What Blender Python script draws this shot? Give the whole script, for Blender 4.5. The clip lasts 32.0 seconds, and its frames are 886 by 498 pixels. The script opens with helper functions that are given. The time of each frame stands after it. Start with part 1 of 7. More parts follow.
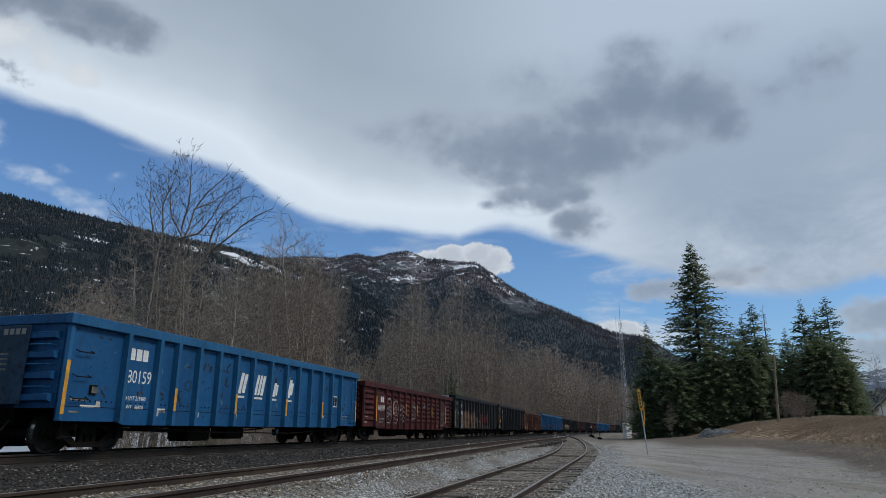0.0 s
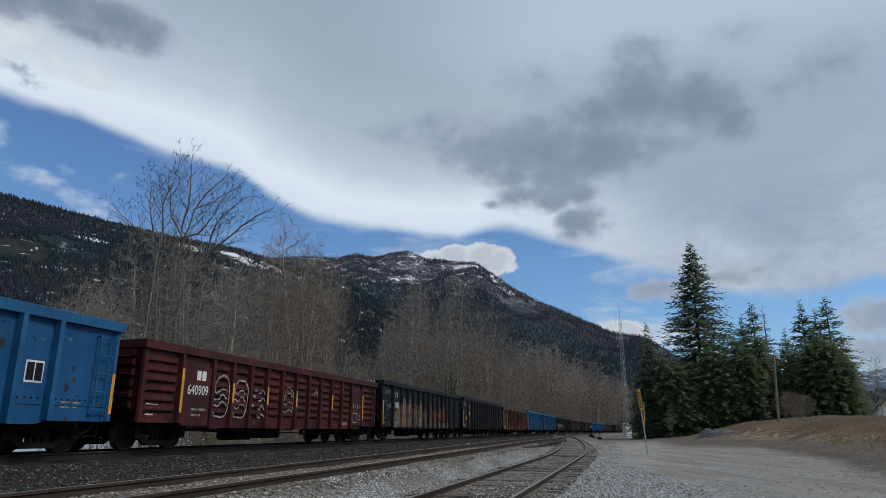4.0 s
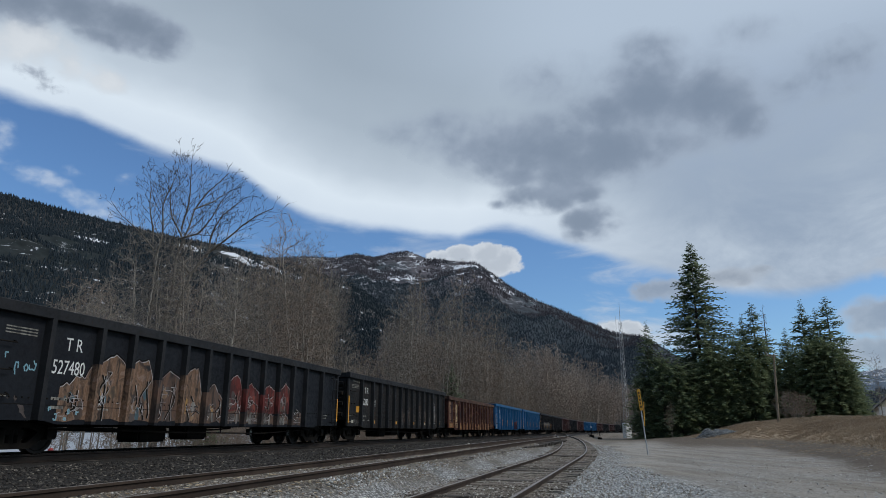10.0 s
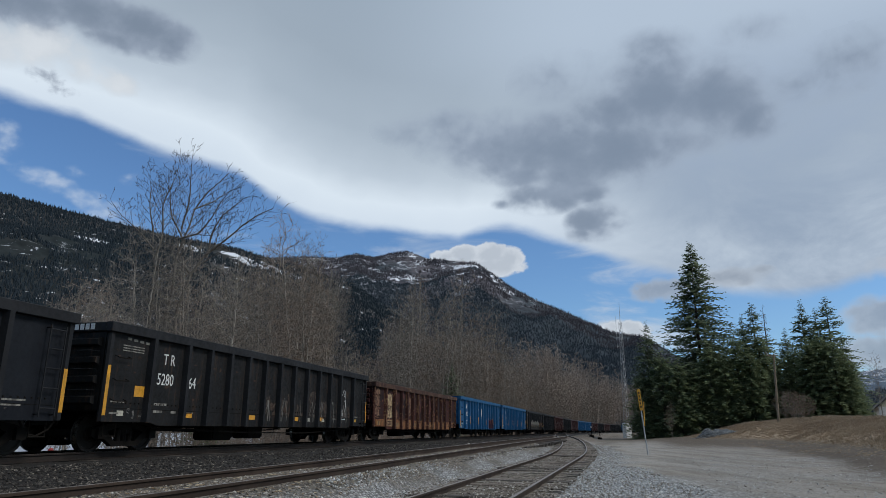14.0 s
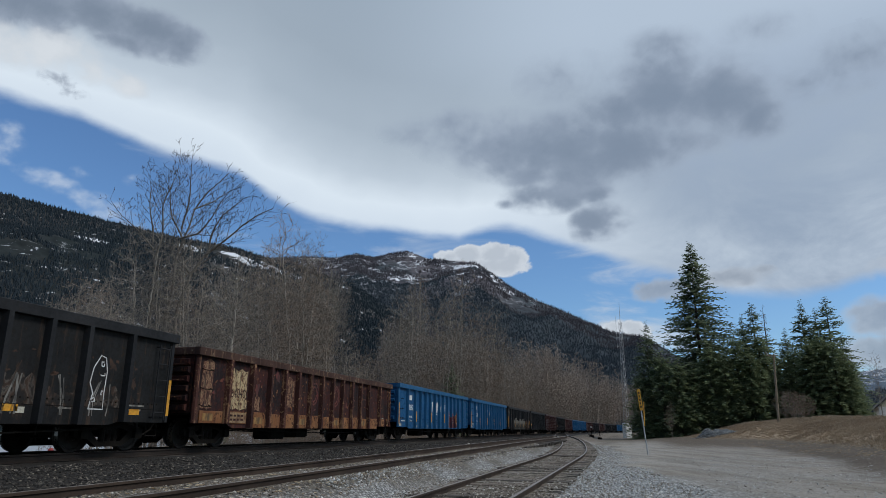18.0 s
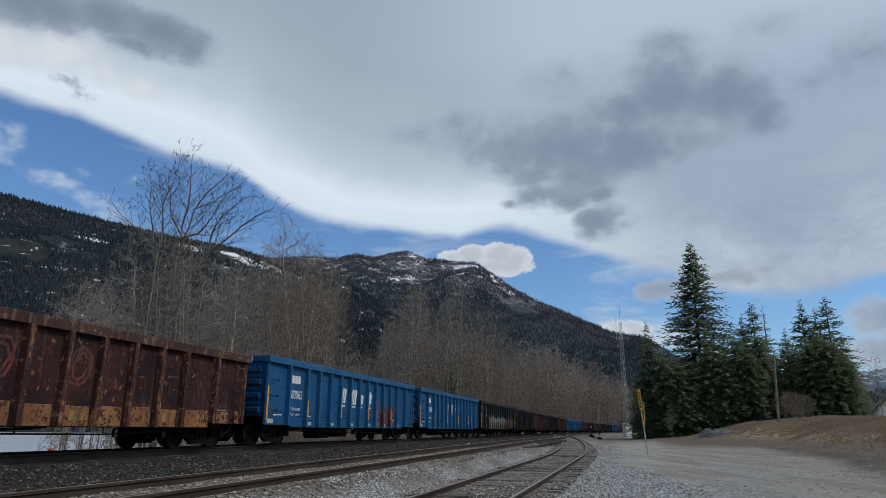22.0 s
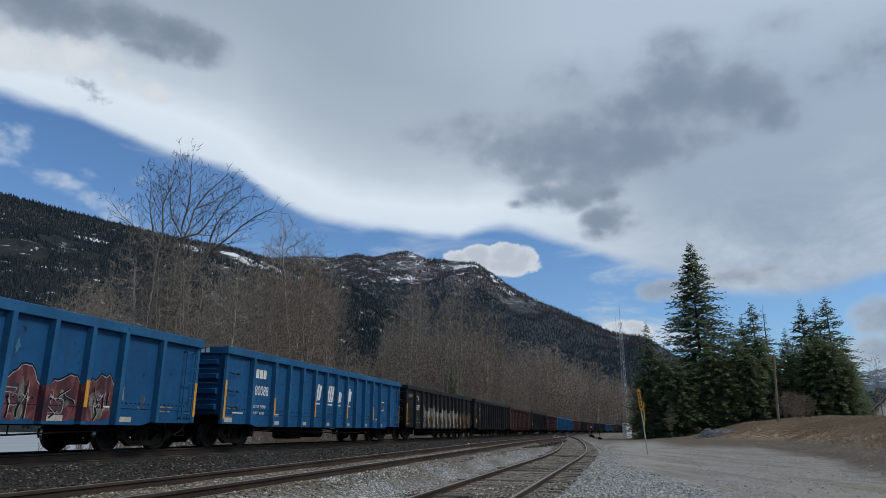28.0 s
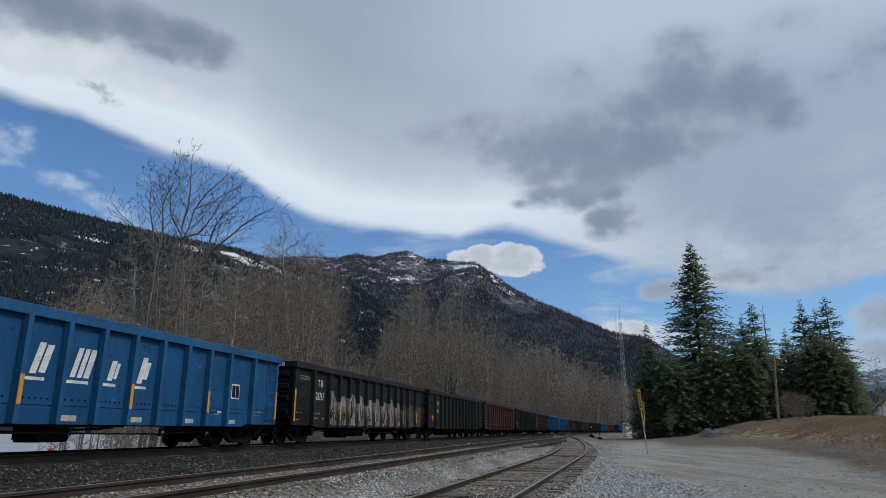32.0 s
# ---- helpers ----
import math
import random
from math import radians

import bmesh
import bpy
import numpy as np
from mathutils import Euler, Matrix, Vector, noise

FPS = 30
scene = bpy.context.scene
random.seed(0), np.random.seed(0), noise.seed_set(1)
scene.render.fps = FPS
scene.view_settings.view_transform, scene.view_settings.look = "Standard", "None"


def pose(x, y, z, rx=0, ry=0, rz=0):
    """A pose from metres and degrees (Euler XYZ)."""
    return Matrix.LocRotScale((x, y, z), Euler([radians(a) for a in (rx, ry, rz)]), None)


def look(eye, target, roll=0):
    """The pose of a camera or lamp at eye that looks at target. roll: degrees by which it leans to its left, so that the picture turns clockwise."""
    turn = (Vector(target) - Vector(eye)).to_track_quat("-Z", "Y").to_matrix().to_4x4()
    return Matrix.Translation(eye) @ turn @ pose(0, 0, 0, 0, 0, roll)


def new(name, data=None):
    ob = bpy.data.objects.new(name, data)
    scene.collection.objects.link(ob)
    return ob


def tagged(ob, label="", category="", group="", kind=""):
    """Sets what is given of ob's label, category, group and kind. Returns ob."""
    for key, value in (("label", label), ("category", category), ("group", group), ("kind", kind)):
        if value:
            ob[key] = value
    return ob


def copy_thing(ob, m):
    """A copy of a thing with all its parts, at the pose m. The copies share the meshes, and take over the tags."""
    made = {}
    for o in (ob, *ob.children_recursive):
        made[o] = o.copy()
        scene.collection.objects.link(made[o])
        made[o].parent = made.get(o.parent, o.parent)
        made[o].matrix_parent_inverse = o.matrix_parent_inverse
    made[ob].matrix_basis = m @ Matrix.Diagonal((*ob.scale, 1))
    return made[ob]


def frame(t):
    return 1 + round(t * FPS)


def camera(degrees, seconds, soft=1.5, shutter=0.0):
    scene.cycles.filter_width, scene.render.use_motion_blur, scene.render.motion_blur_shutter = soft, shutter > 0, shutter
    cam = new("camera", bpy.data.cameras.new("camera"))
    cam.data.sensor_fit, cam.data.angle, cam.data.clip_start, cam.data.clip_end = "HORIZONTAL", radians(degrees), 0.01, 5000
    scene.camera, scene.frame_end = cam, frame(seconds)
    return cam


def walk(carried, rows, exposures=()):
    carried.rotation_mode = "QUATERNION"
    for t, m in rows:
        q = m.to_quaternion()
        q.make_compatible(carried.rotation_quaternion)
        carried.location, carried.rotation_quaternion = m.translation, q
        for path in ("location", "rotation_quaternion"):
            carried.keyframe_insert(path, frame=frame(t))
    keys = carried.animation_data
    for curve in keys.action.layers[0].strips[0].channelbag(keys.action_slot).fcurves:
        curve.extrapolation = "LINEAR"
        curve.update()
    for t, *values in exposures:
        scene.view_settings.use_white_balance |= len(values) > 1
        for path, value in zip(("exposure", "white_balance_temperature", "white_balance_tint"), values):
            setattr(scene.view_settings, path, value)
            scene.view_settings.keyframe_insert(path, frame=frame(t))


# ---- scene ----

# ---- camera: fixed on a low stand beside the sidings ----
cam = camera(67.2, 32, soft=0.7)
EYE = (0.0, 0.0, 1.15)
TILT = 15.2
AIM = (0.0, math.cos(radians(TILT)), 1.15 + math.sin(radians(TILT)))
walk(cam, [(0.0, look(EYE, AIM, 0.27)), (32.0, look(EYE, AIM, 0.27))], [(0.0, 0.0, 6300, 10), (32.0, 0.0, 6300, 10)])

# ---- the plan: three tracks run side by side, a: metres along, X: metres to the left of the eye ----
HEAD = radians(14.73)
SN, CS = math.sin(HEAD), math.cos(HEAD)
MAIN_X, MAIN_Z = 12.93, 0.62          # centre line and rail top of the main line
BEND_AT, BEND_R = 130.0, 1300.0       # where the main line turns to the right


def place(X, a, z=0.0):
    return Vector((a * SN - X * CS, a * CS + X * SN, z))


def plan_of(x, y):
    """(X, a) of a place in the world."""
    return -x * CS + y * SN, x * SN + y * CS


def bend(u, X=MAIN_X):
    """(X, a) on a line beside the main line at u metres along."""
    if u < BEND_AT:
        return X, u
    th = (u - BEND_AT) / BEND_R
    r = BEND_R + X - MAIN_X
    return X - r * (1 - math.cos(th)), BEND_AT + r * math.sin(th)


def shift(a):
    """How far the bend has carried the main line to the right at a metres along."""
    return 0.0 if a < BEND_AT else min((a - BEND_AT) ** 2 / (2 * BEND_R), 900.0)


def smooth(e0, e1, v):
    k = min(1.0, max(0.0, (v - e0) / (e1 - e0)))
    return k * k * (3 - 2 * k)


def siding_one(a):
    return 5.85 + (MAIN_X - 5.85) * smooth(50, 165, a), 0.455 + 0.165 * smooth(2, 48, a)


def siding_two(a):
    x1, z1 = siding_one(a)
    k = smooth(28, 88, a)
    return 2.5 * (1 - k) + x1 * k, 0.15 * (1 - k) + z1 * k

# ---- sky and sun ----
SUN_EL, SUN_AZ = 46.0, 102.0


def maths(nt, op, a, b=None, c=None, clamp=False):
    n = nt.nodes.new("ShaderNodeMath")
    n.operation = op
    n.use_clamp = clamp
    for i, v in enumerate((a, b, c)):
        if v is None:
            continue
        if isinstance(v, (int, float)):
            n.inputs[i].default_value = v
        else:
            nt.links.new(v, n.inputs[i])
    return n.outputs[0]


def soft_step(nt, v, lo, hi, to_lo=0.0, to_hi=1.0):
    n = nt.nodes.new("ShaderNodeMapRange")
    n.interpolation_type = "SMOOTHSTEP"
    for i, q in enumerate((v, lo, hi, to_lo, to_hi)):
        if isinstance(q, (int, float)):
            n.inputs[i].default_value = q
        else:
            nt.links.new(q, n.inputs[i])
    return n.outputs[0]


def ramp(nt, fac, stops, mode="LINEAR"):
    n = nt.nodes.new("ShaderNodeValToRGB")
    n.color_ramp.interpolation = mode
    el = n.color_ramp.elements
    while len(el) < len(stops):
        el.new(0.5)
    for e, (p, col) in zip(el, stops):
        e.position = p
        e.color = (*col, 1) if isinstance(col, tuple) else (col, col, col, 1)
    nt.links.new(fac, n.inputs[0])
    return n.outputs[0]


def mix_col(nt, fac, a, b, blend="MIX"):
    n = nt.nodes.new("ShaderNodeMix")
    n.data_type = "RGBA"
    n.blend_type = blend
    for i, v in ((0, fac), (6, a), (7, b)):
        if isinstance(v, (int, float)):
            n.inputs[i].default_value = v
        elif isinstance(v, tuple):
            n.inputs[i].default_value = (*v, 1)
        else:
            nt.links.new(v, n.inputs[i])
    return n.outputs[2]


def noise_tex(nt, vec, scale, detail=4.0, rough=0.55, dist=0.0):
    n = nt.nodes.new("ShaderNodeTexNoise")
    n.inputs["Scale"].default_value = scale
    n.inputs["Detail"].default_value = detail
    n.inputs["Roughness"].default_value = rough
    n.inputs["Distortion"].default_value = dist
    if vec is not None:
        nt.links.new(vec, n.inputs["Vector"])
    return n.outputs[0]


def scaled(nt, vec, sx, sy, sz):
    n = nt.nodes.new("ShaderNodeMapping")
    n.inputs["Scale"].default_value = (sx, sy, sz)
    nt.links.new(vec, n.inputs["Vector"])
    return n.outputs[0]


world = bpy.data.worlds.new("sky")
scene.world = world
world.use_nodes = True
wt = world.node_tree
wt.nodes.clear()
w_out = wt.nodes.new("ShaderNodeOutputWorld")
w_bg = wt.nodes.new("ShaderNodeBackground")
wt.links.new(w_bg.outputs[0], w_out.inputs[0])
sky = wt.nodes.new("ShaderNodeTexSky")
sky.sky_type = "NISHITA"
sky.sun_disc = False
sky.sun_elevation, sky.sun_rotation = radians(SUN_EL), radians(SUN_AZ)
sky.air_density, sky.dust_density, sky.ozone_density = 1.0, 0.6, 1.6
w_co = wt.nodes.new("ShaderNodeTexCoord").outputs["Generated"]
w_sep = wt.nodes.new("ShaderNodeSeparateXYZ")
wt.links.new(w_co, w_sep.inputs[0])
# azimuth and elevation, in degrees
w_az = maths(wt, "MULTIPLY", maths(wt, "ARCTAN2", w_sep.outputs[0], w_sep.outputs[1]), 57.2958)
w_el = maths(wt, "MULTIPLY", maths(wt, "ARCSINE", w_sep.outputs[2]), 57.2958)
# lower edge of the high sheet of cloud, elevation over azimuth
EDGE = [(-180, 24), (-60, 25), (-36.3, 23.4), (-31.3, 23.2), (-28.3, 22.5), (-24.8, 21.7), (-22.1, 21.5), (-18.3, 20.7), (-15.3, 19.1), (-11.3, 17.6), (-8.3, 17.0), (-4.3, 16.9), (-1.2, 16.5),
        (1.8, 16.2), (3.3, 17.0), (5.9, 17.1), (8.3, 16.4), (11.2, 15.4), (14.1, 14.5), (16.8, 13.4), (19.0, 12.6), (24.0, 10.6), (28.0, 10.0), (31.1, 10.3), (34.1, 11.2), (60, 8), (180, 6)]
w_edge = maths(wt, "MULTIPLY", ramp(wt, maths(wt, "MULTIPLY_ADD", w_az, 1 / 360, 0.5), [((a + 180) / 360, e / 40) for a, e in EDGE]), 40.0)
w_fine = noise_tex(wt, scaled(wt, w_co, 1, 1, 2.2), 9.0, 7, 0.6)
w_wide = noise_tex(wt, scaled(wt, w_co, 1, 1, 1.6), 2.6, 5, 0.5)
w_mid = noise_tex(wt, scaled(wt, w_co, 1.0, 1.0, 1.8), 5.0, 8, 0.62, 0.4)
w_over = maths(wt, "SUBTRACT", maths(wt, "MULTIPLY_ADD", maths(wt, "SUBTRACT", w_fine, 0.5), 1.2, w_el), w_edge)
w_mask = soft_step(wt, w_over, -0.6, 0.6)
# brightness of the sheet: white along its edge, grey higher up
w_h = maths(wt, "MULTIPLY_ADD", maths(wt, "SUBTRACT", w_wide, 0.5), 9.0, w_over)
w_sheet = ramp(wt, maths(wt, "MULTIPLY", w_h, 1 / 30), [(0.0, (0.70, 0.73, 0.77)), (0.07, (0.76, 0.785, 0.81)), (0.17, (0.56, 0.595, 0.635)), (0.30, (0.43, 0.47, 0.515)),
                                                     (0.45, (0.365, 0.405, 0.452)), (0.7, (0.345, 0.390, 0.445)), (1.0, (0.43, 0.48, 0.54))])
w_right = soft_step(wt, w_az, 2.0, 28.0)
w_sheet = mix_col(wt, maths(wt, "MULTIPLY", w_right, soft_step(wt, w_mid, 0.22, 0.70, 0.35, 1.0)), w_sheet, mix_col(wt, soft_step(wt, w_el, 15.0, 25.0), (0.315, 0.366, 0.448), (0.375, 0.425, 0.510)))
# the sheet is paler overhead
w_sheet = mix_col(wt, maths(wt, "MULTIPLY", maths(wt, "MULTIPLY", soft_step(wt, w_el, 24.0, 33.0), soft_step(wt, w_az, -12.0, 14.0)), 0.75), w_sheet, (0.53, 0.58, 0.65))
w_back = soft_step(wt, maths(wt, "ABSOLUTE", maths(wt, "SUBTRACT", w_az, 10.0)), 95.0, 150.0)
w_sheet = mix_col(wt, maths(wt, "MULTIPLY", w_back, 0.45), w_sheet, (0.14, 0.165, 0.205))
w_sheet = mix_col(wt, 1.0, w_sheet, (0.93, 1.0, 1.05), "MULTIPLY")
# wisps below the sheet
w_low = noise_tex(wt, scaled(wt, w_co, 1.0, 1.0, 4.5), 4.2, 7, 0.58, 0.6)
w_wisp = maths(wt, "MULTIPLY", soft_step(wt, w_low, 0.50, 0.72), soft_step(wt, w_el, 26.0, 4.0, 0.15, 0.9))
w_blue = mix_col(wt, 1.0, sky.outputs[0], (0.075, 0.098, 0.120), "MULTIPLY")
w_base = mix_col(wt, w_wisp, w_blue, (0.55, 0.61, 0.68))
w_all = mix_col(wt, w_mask, w_base, w_sheet)
wt.links.new(w_all, w_bg.inputs[0])
w_bg.inputs[1].default_value = 1.0

sun_data = bpy.data.lights.new("sun", "SUN")
sun_data.energy, sun_data.angle, sun_data.color = 2.1, radians(18), (1.0, 0.95, 0.88)
sun = new("sun", sun_data)
sun_dir = Vector((math.sin(radians(SUN_AZ)) * math.cos(radians(SUN_EL)), math.cos(radians(SUN_AZ)) * math.cos(radians(SUN_EL)), math.sin(radians(SUN_EL))))
sun.matrix_world = look(sun_dir * 100, (0, 0, 0))

# ---- materials ----
def mat(name, col, col2=None, rough=0.75, metal=0.0, big=0.6, fine=12.0, bump=0.25, stretch=(1, 1, 1), spread=0.5, bump_dist=0.02, coords="Object", spec=0.4):
    """A worn surface: two colours mixed by a broad noise, a fine grain on top, and relief."""
    m = bpy.data.materials.new(name)
    m.use_nodes = True
    nt = m.node_tree
    b = nt.nodes["Principled BSDF"]
    b.inputs["Specular IOR Level"].default_value = spec
    tc = nt.nodes.new("ShaderNodeTexCoord").outputs[coords]
    v = scaled(nt, tc, *stretch)
    n1 = noise_tex(nt, v, big, 6, 0.6)
    n2 = noise_tex(nt, v, fine, 5, 0.65)
    col2 = col2 or tuple(c * 0.6 for c in col)
    f = soft_step(nt, n1, 0.5 - spread * 0.4, 0.5 + spread * 0.4)
    c = mix_col(nt, f, col, col2)
    c = mix_col(nt, 1.0, c, ramp(nt, n2, [(0.25, 0.55), (0.55, 1.0), (0.8, 1.25)]), "MULTIPLY")
    nt.links.new(c, b.inputs["Base Color"])
    r = soft_step(nt, n2, 0.2, 0.8, max(0.02, rough - 0.15), min(1.0, rough + 0.15))
    nt.links.new(r, b.inputs["Roughness"])
    b.inputs["Metallic"].default_value = metal
    if bump:
        bp = nt.nodes.new("ShaderNodeBump")
        bp.inputs["Strength"].default_value = bump
        bp.inputs["Distance"].default_value = bump_dist
        nt.links.new(n2, bp.inputs["Height"])
        nt.links.new(bp.outputs[0], b.inputs["Normal"])
    return m


def paint(name, col, rust=0.3, dirt=0.35, rust_col=(0.10, 0.045, 0.02), fade=None, rough=0.5, runs=0.0):
    """Old paint on steel: faded patches, grime that runs down, rust spots."""
    m = bpy.data.materials.new(name)
    m.use_nodes = True
    nt = m.node_tree
    b = nt.nodes["Principled BSDF"]
    b.inputs["Specular IOR Level"].default_value = 0.20
    tc = nt.nodes.new("ShaderNodeTexCoord").outputs["Object"]
    oi = nt.nodes.new("ShaderNodeObjectInfo").outputs["Random"]
    off = nt.nodes.new("ShaderNodeVectorMath")
    off.operation = "ADD"
    cmb = nt.nodes.new("ShaderNodeCombineXYZ")
    nt.links.new(maths(nt, "MULTIPLY", oi, 37.0), cmb.inputs[0])
    nt.links.new(tc, off.inputs[0])
    nt.links.new(cmb.outputs[0], off.inputs[1])
    v = off.outputs[0]
    n_big = noise_tex(nt, v, 0.8, 5, 0.6)
    n_run = noise_tex(nt, scaled(nt, v, 6, 6, 0.5), 1.2, 6, 0.7)
    n_spot = noise_tex(nt, v, 7.0, 8, 0.72)
    n_fine = noise_tex(nt, v, 40.0, 4, 0.6)
    fade = fade or tuple(min(1, c * 1.25 + 0.015) for c in col)
    c = mix_col(nt, soft_step(nt, n_big, 0.35, 0.68), col, fade)
    c = mix_col(nt, maths(nt, "MULTIPLY", soft_step(nt, n_run, 0.48, 0.78), dirt), c, (0.022, 0.022, 0.022))
    rmask = maths(nt, "MULTIPLY", soft_step(nt, maths(nt, "MULTIPLY_ADD", n_big, 0.35, n_spot), 0.86 - 0.3 * rust, 0.93 - 0.3 * rust), min(1.0, rust * 2))
    c = mix_col(nt, rmask, c, rust_col)
    if runs:
        n_str = noise_tex(nt, scaled(nt, v, 7, 7, 0.55), 1.0, 7, 0.68)
        c = mix_col(nt, maths(nt, "MULTIPLY", soft_step(nt, maths(nt, "MULTIPLY_ADD", n_spot, 0.4, n_str), 0.735, 0.83), runs), c, mix_col(nt, n_fine, rust_col, (0.34, 0.19, 0.10)))
    c = mix_col(nt, 1.0, c, ramp(nt, n_fine, [(0.2, 0.8), (0.8, 1.15)]), "MULTIPLY")
    nt.links.new(c, b.inputs["Base Color"])
    nt.links.new(soft_step(nt, n_spot, 0.3, 0.8, rough - 0.1, rough + 0.3), b.inputs["Roughness"])
    bp = nt.nodes.new("ShaderNodeBump")
    bp.inputs["Strength"].default_value = 0.35
    bp.inputs["Distance"].default_value = 0.01
    nt.links.new(maths(nt, "ADD", n_big, n_spot), bp.inputs["Height"])
    nt.links.new(bp.outputs[0], b.inputs["Normal"])
    return m


M_BLUE = paint("blue_paint", (0.0062, 0.058, 0.154), 0.30, 0.6, (0.009, 0.016, 0.026), fade=(0.0095, 0.079, 0.202))
M_BLUERIB = paint("worn_blue_paint", (0.010, 0.072, 0.170), 0.24, 0.45, (0.02, 0.022, 0.024), fade=(0.017, 0.100, 0.225))
M_BLACKRIB = paint("worn_black_paint", (0.0090, 0.0098, 0.0118), 0.28, 0.3, (0.035, 0.024, 0.018), fade=(0.018, 0.0190, 0.0215), rough=0.6)
M_RED = paint("oxide_red_paint", (0.027, 0.0068, 0.0075), 0.28, 0.6, (0.012, 0.008, 0.008), fade=(0.072, 0.0125, 0.0115))
M_BLACK = paint("black_paint", (0.0042, 0.0056, 0.0090), 0.2, 0.3, (0.03, 0.02, 0.015), fade=(0.0085, 0.0108, 0.0150), rough=0.6)
M_BLACK2 = paint("grey_black_paint", (0.0058, 0.0063, 0.0070), 0.3, 0.3, (0.035, 0.022, 0.014), fade=(0.0115, 0.0118, 0.0122), rough=0.6, runs=0.12)
M_RUST = paint("rusted_brown_paint", (0.0110, 0.0072, 0.0088), 0.58, 0.5, (0.056, 0.018, 0.0145), fade=(0.036, 0.0105, 0.0100), rough=0.75, runs=0.2)
M_RUSTLOW = paint("bare_rust", (0.145, 0.058, 0.025), 0.50, 0.6, (0.030, 0.011, 0.010), fade=(0.25, 0.125, 0.055), rough=0.8, runs=0.35)
M_RUSTRIB = paint("flaking_brown_paint", (0.030, 0.012, 0.011), 0.44, 0.5, (0.22, 0.13, 0.075), fade=(0.070, 0.026, 0.020), rough=0.8, runs=0.7)
M_RUSTTOP = paint("flaking_cream_paint", (0.035, 0.018, 0.015), 0.34, 0.5, (0.26, 0.20, 0.14), fade=(0.062, 0.032, 0.024), rough=0.8, runs=0.25)
M_MAROON = paint("dark_red_paint", (0.032, 0.012, 0.012), 0.3, 0.5, fade=(0.05, 0.018, 0.016))
M_STEEL = mat("sooty_steel", (0.006, 0.0055, 0.005), (0.014, 0.012, 0.010), 0.85, 0.0, 2.0, 20, 0.3, spec=0.1)
M_WHEEL = mat("wheel_steel", (0.010, 0.009, 0.008), (0.022, 0.018, 0.015), 0.65, 0.0, 3.0, 20, 0.2, spec=0.25)
M_TREAD = mat("polished_tread", (0.35, 0.34, 0.33), (0.25, 0.24, 0.22), 0.3, 1.0, 3.0, 30, 0.05)
M_YELLOW = mat("yellow_reflector", (0.62, 0.30, 0.02), (0.45, 0.22, 0.03), 0.45, 0, 1.5, 9, 0.05)
M_WHITE = mat("white_lettering", (0.72, 0.73, 0.72), (0.52, 0.53, 0.52), 0.6, 0, 4.0, 18, 0.0)
M_PLATE = mat("pale_reflector_plate", (0.46, 0.45, 0.38), (0.34, 0.32, 0.26), 0.5, 0, 3.0, 20, 0.05)
M_RAIL = mat("rusty_rail", (0.028, 0.020, 0.016), (0.054, 0.039, 0.030), 0.8, 0.0, 1.5, 18, 0.3, spec=0.2)
# main line rail: dark steel with the shade below the train painted in
M_RAILDARK = mat("shaded_dark_rail", (0.016, 0.012, 0.010), (0.032, 0.023, 0.018), 0.7, 0.2, 1.5, 18, 0.3)
M_RAILTOP = mat("worn_rail_head", (0.30, 0.265, 0.235), (0.20, 0.165, 0.14), 0.42, 0.6, 1.0, 25, 0.05)
M_TIE = mat("weathered_tie", (0.20, 0.175, 0.15), (0.10, 0.085, 0.072), 0.9, 0, 1.2, 14, 0.6, (1, 6, 6))
M_TIE2 = mat("greyed_tie", (0.29, 0.265, 0.235), (0.14, 0.122, 0.105), 0.9, 0, 1.2, 14, 0.6, (1, 6, 6))
M_TIE3 = mat("brown_tie", (0.18, 0.15, 0.125), (0.095, 0.078, 0.064), 0.9, 0, 1.2, 14, 0.6, (1, 6, 6))
M_TIEDARK = mat("creosoted_tie", (0.05, 0.043, 0.037), (0.085, 0.075, 0.065), 0.9, 0, 1.2, 14, 0.6, (1, 6, 6))
M_BARK = mat("grey_bark", (0.33, 0.295, 0.245), (0.17, 0.145, 0.12), 0.9, 0, 0.8, 9, 0.5, (4, 4, 1))
# cottonwood bark, its backlit silhouette painted in as a darker brown
M_BARKDARK = mat("backlit_brown_bark", (0.17, 0.145, 0.12), (0.095, 0.08, 0.066), 0.9, 0, 0.8, 9, 0.5, (4, 4, 1))
M_TWIG = mat("bare_twigs", (0.165, 0.142, 0.118), (0.245, 0.212, 0.178), 0.9, 0, 0.15, 3, 0.0)
M_TWIG2 = mat("reddish_twigs", (0.185, 0.140, 0.108), (0.265, 0.210, 0.165), 0.9, 0, 0.15, 3, 0.0)
# cottonwood twigs, darkened in the colour as a silhouette against the sky
M_TWIGDARK = mat("backlit_dark_twigs", (0.040, 0.033, 0.028), (0.075, 0.063, 0.052), 0.9, 0, 0.15, 3, 0.0)
M_CONBARK = mat("conifer_bark", (0.06, 0.045, 0.035), (0.10, 0.08, 0.06), 0.95, 0, 1.0, 9, 0.5, (4, 4, 1))


